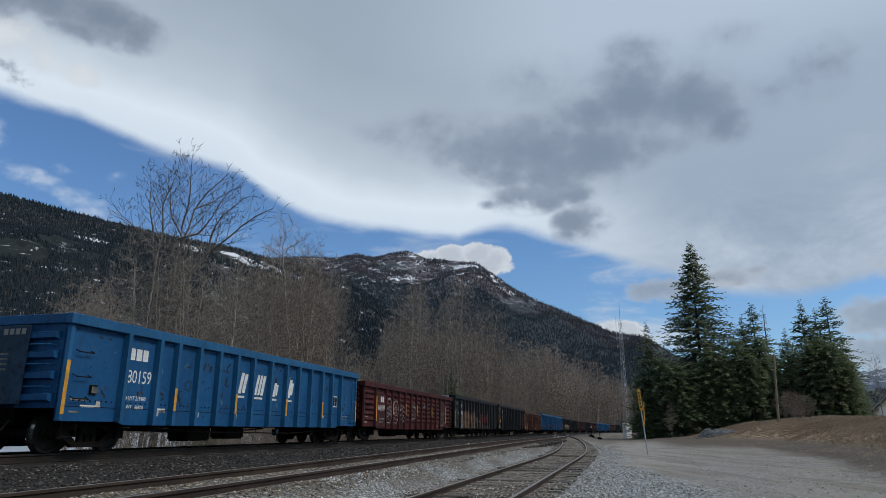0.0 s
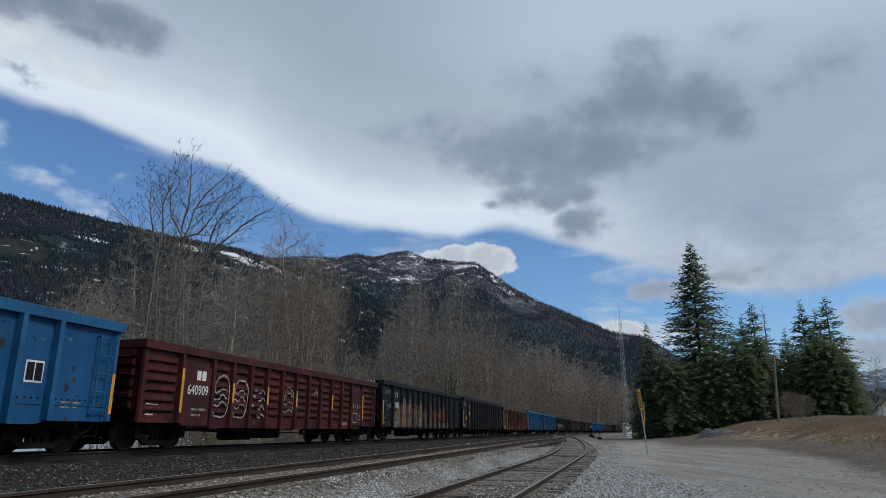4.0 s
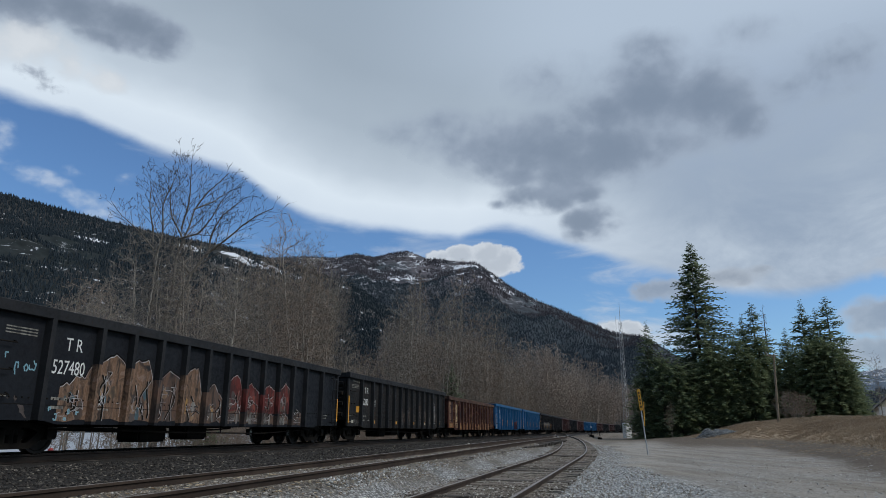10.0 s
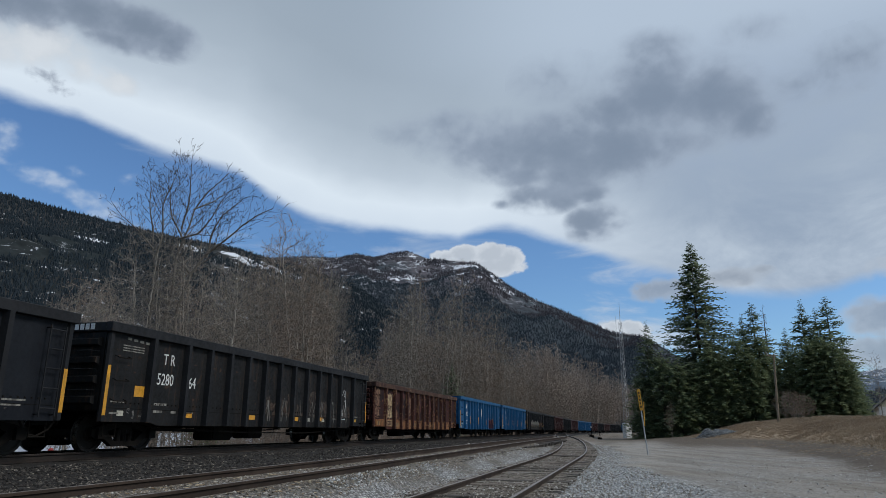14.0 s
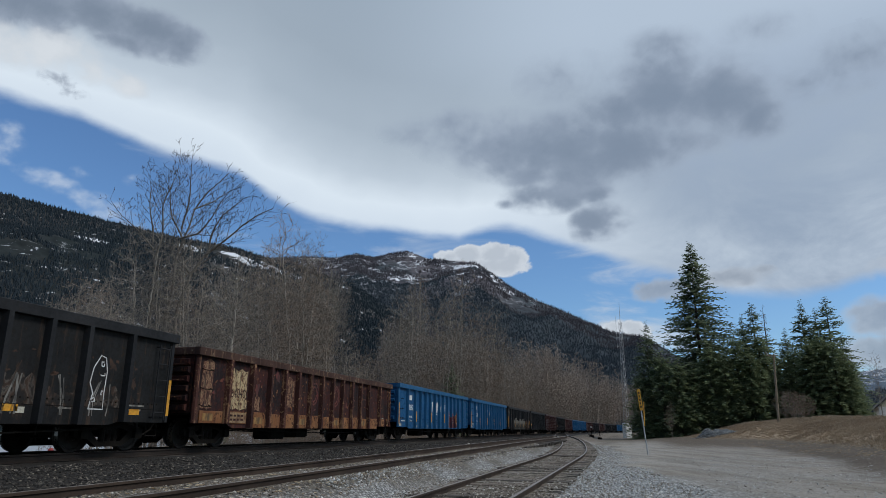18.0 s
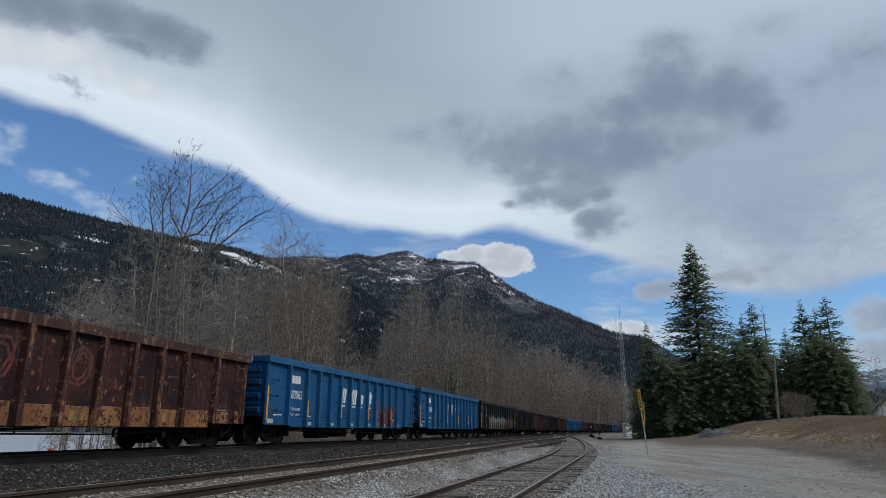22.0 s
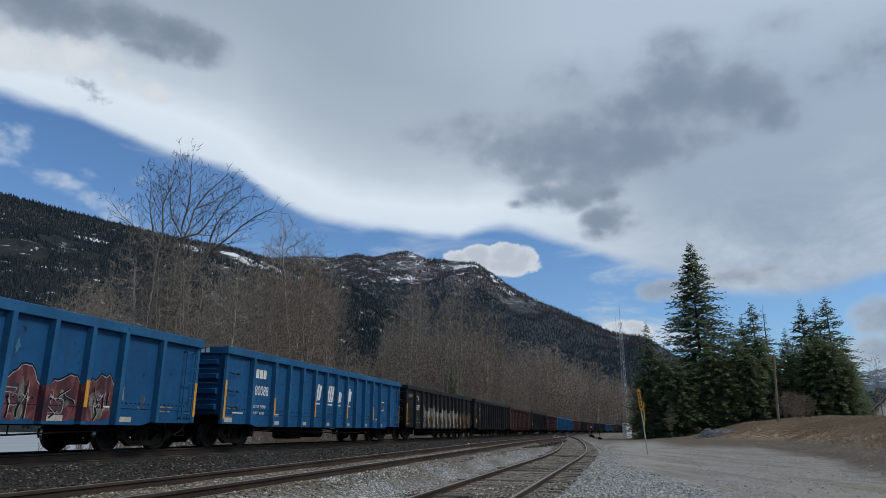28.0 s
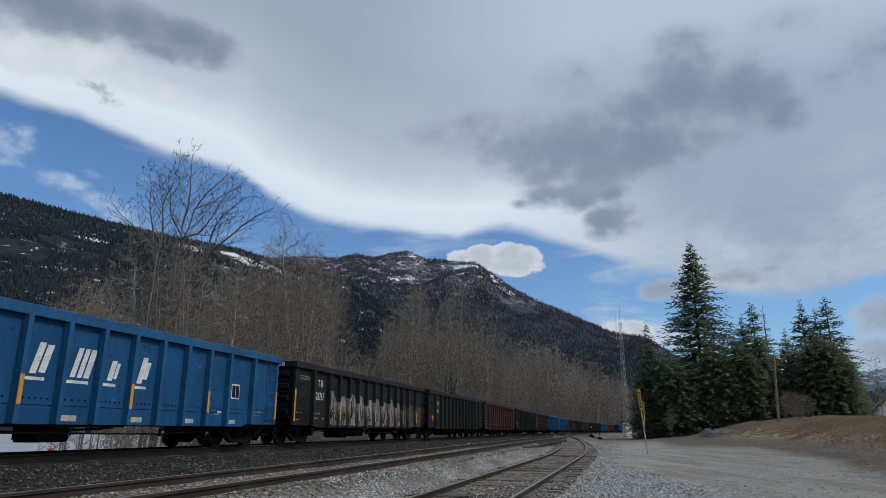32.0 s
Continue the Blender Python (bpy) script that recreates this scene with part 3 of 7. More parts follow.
LEFT_CREST = [(-66, 16.5, 1500), (-52, 17.2, 1450), (-42, 17.0, 1450), (-35.2, 16.4, 1450), (-31.4, 16.0, 1480), (-27.4, 15.5, 1520), (-23.2, 15.0, 1600), (-17.8, 14.5, 1700),
              (-14.0, 13.6, 1800), (-11.0, 12.9, 1850), (-8.0, 12.0, 1900), (-5.5, 10.6, 1900), (-2.0, 8.7, 1900), (2, 6.6, 1850), (6, 4.6, 1800), (10, 2.6, 1750), (14, 0.4, 1700)]
LEFT_FOOT = [(az, -0.7, 520 if az < -10 else 640) for az, _, _ in LEFT_CREST]
MAIN_CREST = [(-30, 12.5, 3100), (-20, 13.3, 3100), (-14, 14.0, 3100), (-11.0, 14.15, 3100), (-9.1, 14.25, 3080), (-7.6, 14.65, 3050), (-6.2, 14.35, 3050), (-4.6, 14.7, 3000), (-3.2, 14.95, 3000), (-1.2, 14.35, 2950),
              (0.3, 14.25, 2900), (2.8, 14.05, 2800), (4.2, 13.2, 2750), (5.7, 12.05, 2700), (8.1, 10.75, 2600), (10.5, 9.7, 2550), (12.8, 8.6, 2500), (14.6, 7.8, 2450), (16.6, 7.5, 2400), (19.3, 5.8, 2350),
              (24, 3.9, 2300), (30, 2.4, 2300), (38, 1.8, 2300)]
MAIN_FOOT = [(az, -0.3, 1000) for az, _, _ in MAIN_CREST]
FAR_CREST = [(20, 2.6, 4300), (24, 3.0, 4300), (28, 3.3, 4300), (31.7, 4.2, 4300), (33.5, 4.4, 4300), (37, 3.6, 4300), (42, 4.4, 4300), (50, 3.8, 4300), (62, 3.2, 4300)]
FAR_FOOT = [(az, -0.1, 2900) for az, _, _ in FAR_CREST]
M_MT_LEFT = mountain_material("forested_slope", 0.655, 60, 120, (0.020, 0.026, 0.028), (0.048, 0.047, 0.046), [(-18.5, 13.6, 1640, 60), (-16.8, 13.2, 1640, 75), (-15.2, 12.8, 1680, 80), (-13.4, 12.3, 1700, 80), (-29, 13.6, 1350, 60), (-9.3, 11.5, 1820, 60), (-21.5, 14.2, 1560, 50)])
# the mountain's base colours are paler and bluer: distance haze painted in
M_MT_MAIN = mountain_material("hazed_rocky_snow_slope", 0.625, 380, 600, (0.046, 0.057, 0.068), (0.105, 0.098, 0.110), [(-9.0, 13.4, 2850, 110), (-3.6, 12.9, 2600, 120), (0.4, 12.6, 2550, 110), (3.4, 13.1, 2600, 150), (5.2, 11.7, 2550, 110), (-3.2, 14.6, 2900, 70), (2.0, 13.6, 2750, 80), (9.5, 9.6, 2350, 60), (14.5, 7.0, 2300, 60)])
# pale blue stands in for the haze before the farthest slope
M_MT_FAR = mountain_material("haze_tinted_far_slope", 0.62, 150, 330, (0.10, 0.14, 0.19), (0.14, 0.17, 0.21))
v_left, n_left = mountain("hillside", LEFT_CREST, LEFT_FOOT, "dark forested hillside with patches of snow", M_MT_LEFT, 150, 50, 42, 1.3)
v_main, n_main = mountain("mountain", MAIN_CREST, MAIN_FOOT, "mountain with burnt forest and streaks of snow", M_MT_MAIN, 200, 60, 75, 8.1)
mountain("distant_mountain", FAR_CREST, FAR_FOOT, "distant mountain with snow, pale blue haze painted on", M_MT_FAR, 60, 20, 60, 4.4, 300)


def far_woods(name, verts, n, count, hmin, hmax, material, label, seed, jmin, jmax, thin, taper=1.0):
    """Thousands of small spires standing on a slope, one mesh."""
    rnd = random.Random(seed)
    nu = len(verts) // n - 1
    V, F = [], []
    made = 0
    while made < count:
        i = rnd.random() * (nu - 1)
        j = jmin * (n - 2) + rnd.random() * (jmax - jmin) * (n - 2.001)
        i0, j0 = int(i), int(j)
        a, b, c, d = verts[i0 * n + j0], verts[(i0 + 1) * n + j0], verts[i0 * n + j0 + 1], verts[(i0 + 1) * n + j0 + 1]
        fi, fj = i - i0, j - j0
        p = a * (1 - fi) * (1 - fj) + b * fi * (1 - fj) + c * (1 - fi) * fj + d * fi * fj
        made += 1
        if noise.fractal(Vector((p.x * 0.006, p.y * 0.006, seed + p.z * 0.006)), 0.8, 2.0, 4) < thin:
            continue
        h = rnd.uniform(hmin, hmax)
        r = h * rnd.uniform(0.13, 0.30) * taper
        k = len(V)
        ang = rnd.random() * 3
        base = p - Vector((0, 0, 2))
        for q in range(4):
            V.append((base.x + r * math.cos(ang + q * 1.5708), base.y + r * math.sin(ang + q * 1.5708), base.z + h * 0.12))
        V.append((p.x + rnd.uniform(-.4, .4), p.y, p.z + h))
        for q in range(4):
            F.append((k + q, k + (q + 1) % 4, k + 4))
    ob = new(name, mesh_of(name, V, F, material))
    return tagged(ob, label, "forest", kind="stuff")


# distance haze painted into the woods: bluish, and paler on the mountain
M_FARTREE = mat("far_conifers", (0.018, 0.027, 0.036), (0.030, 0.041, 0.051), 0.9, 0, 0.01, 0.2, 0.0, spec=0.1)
M_FARTREE2 = mat("haze_tinted_conifers", (0.037, 0.050, 0.064), (0.055, 0.071, 0.085), 0.9, 0, 0.01, 0.2, 0.0, spec=0.1)
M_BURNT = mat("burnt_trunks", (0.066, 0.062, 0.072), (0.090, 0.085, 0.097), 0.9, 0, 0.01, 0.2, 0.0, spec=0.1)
far_woods("conifer_forest", v_left, n_left, 95000, 4, 8.5, M_FARTREE, "dense dark conifer forest on the hillside", 11, 0.0, 1.0, -0.32)
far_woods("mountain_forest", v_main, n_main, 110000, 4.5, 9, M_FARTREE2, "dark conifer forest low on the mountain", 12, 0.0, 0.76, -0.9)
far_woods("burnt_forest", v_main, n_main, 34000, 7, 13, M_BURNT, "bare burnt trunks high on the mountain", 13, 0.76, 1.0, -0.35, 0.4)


# ---- bare broadleaf trees ----
def bare_tree_mesh(seed, stems, zones, reach=2.6, step=0.45, tip=0.008, power=2.4, spurs=2, spur=0.45, up=0.12, wander=0.35):
    """Limbs grow towards free points in the crown; stems are lists of points from the root up.
    zones: (points, cx, cy, cz, rx, ry, rz, least height, slope of the crown's underside)."""
    rnd = random.Random(seed)
    rs = np.random.RandomState(seed)
    pos, par = [], []
    for st in stems:
        last = -1
        for p, q in zip(st, st[1:]):
            p, q = Vector(p), Vector(q)
            n = max(1, int((q - p).length / step))
            for i in range(n + (q == Vector(st[-1]))):
                w = p.lerp(q, i / n)
                pos.append(np.array((w.x + rnd.uniform(-.05, .05), w.y + rnd.uniform(-.05, .05), w.z)))
                par.append(last)
                last = len(pos) - 1
    free = []
    for n, cx, cy, cz, rx, ry, rz, low, slope in zones:
        got = 0
        while got < n:
            v = rs.uniform(-1, 1, 3)
            if v @ v > 1 or v @ v < rs.rand() * 0.55:
                continue
            if cz + v[2] * rz < low + slope * math.hypot(v[0] * rx, v[1] * ry):
                continue
            free.append((cx + v[0] * rx, cy + v[1] * ry, cz + v[2] * rz))
            got += 1
    free = np.array(free)
    P = np.array(pos)
    D = np.linalg.norm(free[:, None, :] - P[None], axis=2)
    near, dist = D.argmin(1), D.min(1)
    kids = {}
    for turn in range(70):
        ok = (dist < reach * (3.0 if turn < 8 else 1.0)) & (dist > step * 0.9)
        if not ok.any():
            break
        pull = {}
        for i in np.nonzero(ok)[0]:
            v = (free[i] - pos[near[i]]) / dist[i]
            pull[near[i]] = pull.get(near[i], 0) + v
        fresh = []
        for k, v in pull.items():
            if kids.get(k, 0) > 2:
                continue
            kids[k] = kids.get(k, 0) + 1
            d = v / (np.linalg.norm(v) + 1e-6) + rs.uniform(-wander, wander, 3)
            if par[k] >= 0:
                d += 0.28 * (pos[k] - pos[par[k]]) / step
            d[2] += up
            d /= np.linalg.norm(d)
            q = pos[k] + d * step
            fresh.append(q)
            pos.append(q)
            par.append(k)
        if not fresh:
            break
        D = np.linalg.norm(free[:, None, :] - np.array(fresh)[None], axis=2)
        j, dj = D.argmin(1), D.min(1)
        closer = dj < dist
        near = np.where(closer, j + len(pos) - len(fresh), near)
        dist = np.where(closer, dj, dist)
        alive = dist > step * 0.95
        free, near, dist = free[alive], near[alive], dist[alive]
        if len(free) == 0 or len(pos) > 6000:
            break
    n = len(pos)
    area = [0.0] * n
    leafy = [True] * n
    for k in range(n - 1, -1, -1):
        if area[k] == 0:
            area[k] = tip ** power
        else:
            leafy[k] = False
        if par[k] >= 0:
            area[par[k]] += area[k]
    rad = [x ** (1 / power) for x in area]
    big, small = ([], []), ([], [])

    def rod(store, p, q, ra, rb, sides):
        V, F = store
        d = (q - p).normalized()
        s = d.orthogonal().normalized()
        t = d.cross(s)
        k = len(V)
        for c, r in ((p, ra), (q, rb)):
            for i in range(sides):
                an = i * 6.2832 / sides
                V.append(c + r * (math.cos(an) * s + math.sin(an) * t))
        for i in range(sides):
            F.append((k + i, k + (i + 1) % sides, k + sides + (i + 1) % sides, k + sides + i))

    for k in range(n):
        if par[k] < 0:
            continue
        p, q = Vector(pos[par[k]]), Vector(pos[k])
        thick = rad[k] > tip * 2.3
        rod(big if thick else small, p, q + (q - p) * 0.04, min(rad[par[k]], rad[k] * 1.25), rad[k], 7 if thick else 3)
        if rad[k] < tip * 4.5:
            d = (q - p).normalized()
            for e in range(spurs + (2 if leafy[k] else 0)):
                dd = (d * rnd.uniform(0.4, 1.0) + Vector((rnd.uniform(-1, 1), rnd.uniform(-1, 1), rnd.uniform(-.4, 1.1))) * 0.6).normalized()
                o = p.lerp(q, rnd.random())
                w = o + dd * spur * rnd.uniform(0.35, 1.2)
                rod(small, o, w, tip * 0.75, tip * 0.35, 3)
    return big, small


def bare_tree(name, label, material, mesh, bark=None):
    big, small = mesh
    t = new(name)
    tagged(t, label, "tree")
    part("trunk", mesh_of("trunk", *big, bark or M_BARK, True), None, t)
    part("crown", mesh_of("crown", *small, material), None, t)
    return t


def alder_mesh(seed, height, count, width, tip, dens):
    rnd = random.Random(seed)
    stems, zones = [], []
    for k in range(count):
        h = height * (1 if k == 0 else rnd.uniform(0.7, 0.95))
        an = rnd.random() * 6.28
        x0, y0 = (0.03 * math.cos(an), 0.03 * math.sin(an)) if count > 1 else (0, 0)
        lx, ly = (math.cos(an) * rnd.uniform(0.6, 2.0), math.sin(an) * rnd.uniform(0.6, 2.0)) if count > 1 else (rnd.uniform(-.7, .7), rnd.uniform(-.7, .7))
        mid = (x0 + lx * 0.35 + rnd.uniform(-.25, .25), y0 + ly * 0.35 + rnd.uniform(-.25, .25), h * 0.45)
        stems.append([(x0, y0, -0.4), mid, (x0 + lx, y0 + ly, h * 0.86)])
        zones.append((int(dens / count), x0 + lx * 0.8, y0 + ly * 0.8, h * 0.64, width * 1.3, width * 1.3, h * 0.40, h * rnd.uniform(0.12, 0.22), 0.75))
    return bare_tree_mesh(seed, stems, zones, reach=2.4, step=0.42, tip=tip, power=2.55, spurs=3, spur=0.62, up=0.26, wander=0.18)


rnd_t = random.Random(77)
kinds = []
for k in range(6):
    tw = M_TWIG if k % 2 == 0 else M_TWIG2
    kinds.append(bare_tree("alder_tree", "bare grey alder with thin upright branches", tw, alder_mesh(100 + k, 17 + k % 3 * 2.5, 1 + k % 3, (2.4, 2.0, 1.8)[k % 3], 0.0095, 760)))
bushes = []
for k in range(3):
    rb = random.Random(200 + k)
    legs = [[(rb.uniform(-.3, .3), rb.uniform(-.3, .3), -0.2), (rb.uniform(-1.2, 1.2), rb.uniform(-1.2, 1.2), rb.uniform(1.4, 2.6))] for _ in range(7)]
    bushes.append(bare_tree("shrub", "leafless brown shrub on the river bank", M_TWIG2, bare_tree_mesh(200 + k, legs, [(420, 0, 0, 2.2, 2.1, 2.1, 2.1, 0.4, 0.2)], reach=1.5, step=0.26, tip=0.009, power=2.6, spurs=2, spur=0.45, up=0.3, wander=0.12)))

used = set()


def stand(proto, X, a, s, group):
    p = place(X, a)
    z = ground_z(p.x, p.y)
    m = pose(p.x, p.y, z, rnd_t.uniform(-3, 3), rnd_t.uniform(-3, 3), rnd_t.uniform(0, 360))
    if proto.name not in used:
        used.add(proto.name)
        proto.scale = (s, s, s)
        proto.matrix_basis = m @ Matrix.Diagonal((s, s, s, 1))
        ob = proto
    else:
        ob = copy_thing(proto, m)
        ob.matrix_basis = m @ Matrix.Diagonal((s, s, s, 1))
    tagged(ob, group=group)
    return ob


# belt of alders along the far side of the main line: height over the distance up the line
BELT = [(20, 7.5), (29, 11.5), (33, 14.5), (45, 16.5), (55, 18.0), (60, 19.5), (68, 15.0), (76, 11.0), (84, 14.0), (95, 20.0), (112, 24.0), (140, 25.0), (165, 24.0), (200, 22.0), (250, 21.0), (400, 21.0)]


def belt_height(u):
    for (u0, h0), (u1, h1) in zip(BELT, BELT[1:]):
        if u < u1:
            return h0 + (h1 - h0) * (u - u0) / (u1 - u0)
    return BELT[-1][1]


for i in range(235):
    u = 31 + 360 * ((i + rnd_t.random()) / 250) ** 1.5
    depth = rnd_t.uniform(13, 30)
    Xb, ab = bend(u, MAIN_X + depth)
    if Xb > 0.98 * ab:
        continue
    s = belt_height(min(u * (17.5 / (depth + 0.0)) ** 0.5, 390)) / 18.5
    stand(kinds[rnd_t.randrange(6)], Xb, ab, max(0.3, s * rnd_t.uniform(0.75, 1.12)), "alders along the railway")
for i in range(150):
    u = 46 + 190 * ((i + rnd_t.random()) / 150) ** 1.3
    Xb, ab = bend(u, MAIN_X + rnd_t.uniform(9, 19))
    stand(bushes[rnd_t.randrange(3)], Xb, ab, rnd_t.uniform(0.6, 1.3), "shrubs along the railway")
for i in range(60):
    stand(bushes[rnd_t.randrange(3)], rnd_t.uniform(17.5, 24), 21 + 27 * (i + rnd_t.random()) / 60, rnd_t.uniform(0.35, 0.65), "shrubs along the railway")

# farther up the line the trees run together
far_v, far_f = [], []
far_kinds = [alder_mesh(400 + k, 27, 2, 3.2, 0.026, 300) for k in range(3)]
for i in range(130):
    u = 230 + 330 * (i + rnd_t.random()) / 130
    Xb, ab = bend(u, MAIN_X + rnd_t.uniform(13, 34))
    p = place(Xb, ab)
    m = pose(p.x, p.y, ground_z(p.x, p.y), 0, 0, rnd_t.uniform(0, 360)) @ Matrix.Scale(rnd_t.uniform(0.85, 1.38), 4)
    for vs, fs in far_kinds[rnd_t.randrange(3)]:
        k = len(far_v)
        far_v += [m @ v for v in vs]
        far_f += [tuple(j + k for j in f) for f in fs]
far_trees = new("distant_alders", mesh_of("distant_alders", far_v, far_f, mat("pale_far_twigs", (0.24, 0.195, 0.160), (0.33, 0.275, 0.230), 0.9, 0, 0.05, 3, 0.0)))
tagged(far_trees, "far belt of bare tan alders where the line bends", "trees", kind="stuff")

# the broad cottonwood that stands over the rest
def limb_tree_mesh(seed, limbs, tip=0.017):
    """A crown of long rising limbs, each with side branches, twigs and short buds.
    limbs: ((x, z) ..., depth at the end, radius at the root, branching from this share of the length on)."""
    rnd = random.Random(seed)
    big, small = ([], []), ([], [])

    def rod(p, q, ra, rb):
        V, F = big if ra > 0.028 else small
        n = 7 if ra > 0.06 else (5 if ra > 0.028 else 3)
        d = (q - p).normalized()
        u = d.orthogonal().normalized()
        v = d.cross(u)
        k = len(V)
        for c, r in ((p, ra), (q, rb)):
            for i in range(n):
                V.append(c + r * (math.cos(i * 6.2832 / n) * u + math.sin(i * 6.2832 / n) * v))
        for i in range(n):
            F.append((k + i, k + (i + 1) % n, k + n + (i + 1) % n, k + n + i))

    def grow(p, d, length, r, level):
        """A branch that bends upwards, with shorter ones from its sides."""
        n = max(3, int(length / 0.22))
        side = rnd.choice((-1, 1))
        for i in range(n):
            d = (d + Vector((rnd.uniform(-.10, .10), rnd.uniform(-.10, .10), 0.045))).normalized()
            q = p + d * length / n
            rn = max(tip * 0.55, r * (1 - 0.85 * (i + 1) / n))
            rod(p, q + d * 0.01, max(rn, r * (1 - 0.85 * i / n)), rn)
            if level > 0 and i >= n * 0.2 and rnd.random() < 0.72:
                side = -side
                grow(q, turned(d, side), (length * (1 - 0.6 * i / n)) * rnd.uniform(0.32, 0.56), rn * 0.62, level - 1)
            elif level == 0 and rnd.random() < 0.8:
                e = (d + Vector((rnd.uniform(-.9, .9), rnd.uniform(-.9, .9), rnd.uniform(0, .9)))).normalized()
                rod(q, q + e * rnd.uniform(0.08, 0.22), tip * 0.8, tip * 0.5)
            p = q

    def turned(d, side):
        """A direction that leaves d by 25 to 50 degrees, mostly in the plane of the crown."""
        flat = Vector((-d.z, rnd.uniform(-.8, .8), d.x)) * side
        an = radians(rnd.uniform(25, 50))
        v = (d * math.cos(an) + flat.normalized() * math.sin(an)).normalized()
        return (v + Vector((0, 0, 0.12))).normalized()

    for pts, depth, root, bare in limbs:
        line = [Vector((x, depth * (i / (len(pts) - 1)) ** 1.2, z)) for i, (x, z) in enumerate(pts)]
        total = sum((q - p).length for p, q in zip(line, line[1:]))
        gone, side = 0.0, 1
        for p, q in zip(line, line[1:]):
            n = max(2, int((q - p).length / 0.34))
            for i in range(n):
                a0, a1 = p.lerp(q, i / n), p.lerp(q, (i + 1) / n)
                step = (a1 - a0).length
                f0, f1 = gone / total, (gone + step) / total
                gone += step
                bow = Vector((0.10 * math.sin(gone * 1.3 + depth), 0, 0))
                old = Vector((0.10 * math.sin((gone - step) * 1.3 + depth), 0, 0))
                r0, r1 = root * (1 - 0.88 * f0), root * (1 - 0.88 * f1)
                rod(a0 + old, a1 + bow, r0, r1)
                if f1 > bare and rnd.random() < 0.9:
                    side = -side
                    grow(a1 + bow, turned((a1 - a0).normalized(), side), (1.0 + 0.33 * total * (1 - f1)) * rnd.uniform(0.6, 1.15), r1 * 0.5, 1 if f1 > 0.85 else 2)
    return big, small


cotton = bare_tree("cottonwood_tree", "tall bare cottonwood with a broad spreading crown", M_TWIGDARK, limb_tree_mesh(31, [
    (((-2.4, -0.5), (-2.8, 6.0), (-3.1, 12.6), (-3.2, 16.0), (-3.6, 18.3)), 0.3, 0.20, 0.62),
    (((-3.3, 17.6), (-4.6, 18.9), (-5.8, 20.1), (-6.7, 21.3)), -0.9, 0.075, 0.18), (((-3.6, 18.2), (-4.0, 20.4), (-4.4, 22.6), (-5.1, 24.4)), 0.7, 0.075, 0.12),
    (((-3.2, 16.8), (-2.9, 18.2), (-2.8, 20.9), (-2.1, 23.2), (-1.7, 25.1)), -1.2, 0.085, 0.25),
    (((-1.9, -0.5), (-2.0, 7.0), (-1.9, 14.2), (-1.7, 16.8), (-1.4, 18.9), (-0.9, 20.8), (0.0, 22.5), (1.3, 24.1)), 0.8, 0.22, 0.66),
    (((-1.5, 18.6), (-2.4, 20.3), (-3.2, 22.5), (-4.2, 24.7)), 1.6, 0.075, 0.15), (((-1.4, 19.2), (-1.1, 21.4), (-0.8, 23.5), (-0.7, 25.0)), -1.4, 0.075, 0.15),
    (((-0.9, 20.8), (0.5, 21.7), (1.9, 23.5)), 1.8, 0.065, 0.15), (((-1.5, 18.5), (-0.2, 18.8), (1.0, 20.1), (2.6, 22.6)), -1.0, 0.080, 0.22),
    (((-1.7, -0.5), (-1.6, 6.0), (-1.1, 12.6), (-0.5, 15.7), (0.5, 17.0), (1.8, 18.1), (3.1, 19.4), (4.4, 20.2), (5.5, 20.7)), -0.6, 0.24, 0.70),
    (((-0.5, 15.7), (-1.4, 16.8), (-1.8, 17.6), (-2.2, 19.4)), 1.4, 0.10, 0.4), (((0.5, 17.0), (0.7, 18.7), (1.4, 20.5), (2.7, 22.0), (3.6, 22.4)), 1.0, 0.085, 0.2)]), M_BARKDARK)
p = place(30.2, 42.0)
cotton.matrix_basis = pose(p.x + 0.25, p.y, ground_z(p.x, p.y) - 0.55, 0, 0, 0)
def slim_tree_mesh(seed, h):
    """A slender trunk with limbs that rise in a narrow fan."""
    rnd = random.Random(seed)
    lean = rnd.uniform(-0.5, 0.5)
    limbs = [(((0, -0.5), (0.2, h * 0.4), (lean, h * 0.7), (lean * 1.5, h)), 0.4, 0.13, 0.55)]
    for k in range(9):
        z = h * rnd.uniform(0.46, 0.78)
        out = (1 if k % 2 else -1) * rnd.uniform(1.0, 2.6) * (1.3 - z / h)
        x = lean * z / h
        limbs.append((((x, z), (x + out * 0.6, z + h * 0.09), (x + out * 1.3, min(h * 0.99, z + h * 0.22))), rnd.uniform(-1.6, 1.6), 0.055, 0.12))
    return limb_tree_mesh(seed + 1, limbs, 0.012)


for X, a, h, seed in ((31.0, 60, 22.6, 37), (28.6, 62, 20.6, 38), (31.2, 56, 20.6, 39), (30.0, 66, 21.5, 41)):
    c2 = bare_tree("cottonwood_tree", "slender bare cottonwood behind the alders", M_TWIG, slim_tree_mesh(seed, h))
    p = place(X, a)
    c2.matrix_basis = pose(p.x, p.y, ground_z(p.x, p.y), 0, 0, 0)
    tagged(c2, group="slender cottonwoods")


house_tree = copy_thing(kinds[2], pose(0, 0, 0))
hx, hy = 128 * math.sin(radians(32.7)), 128 * math.cos(radians(32.7))
house_tree.matrix_basis = pose(hx, hy, ground_z(hx, hy)) @ Matrix.Diagonal((0.5, 0.5, 0.5, 1))
tagged(house_tree, "small leafless tree beside the house", group="alders along the railway")


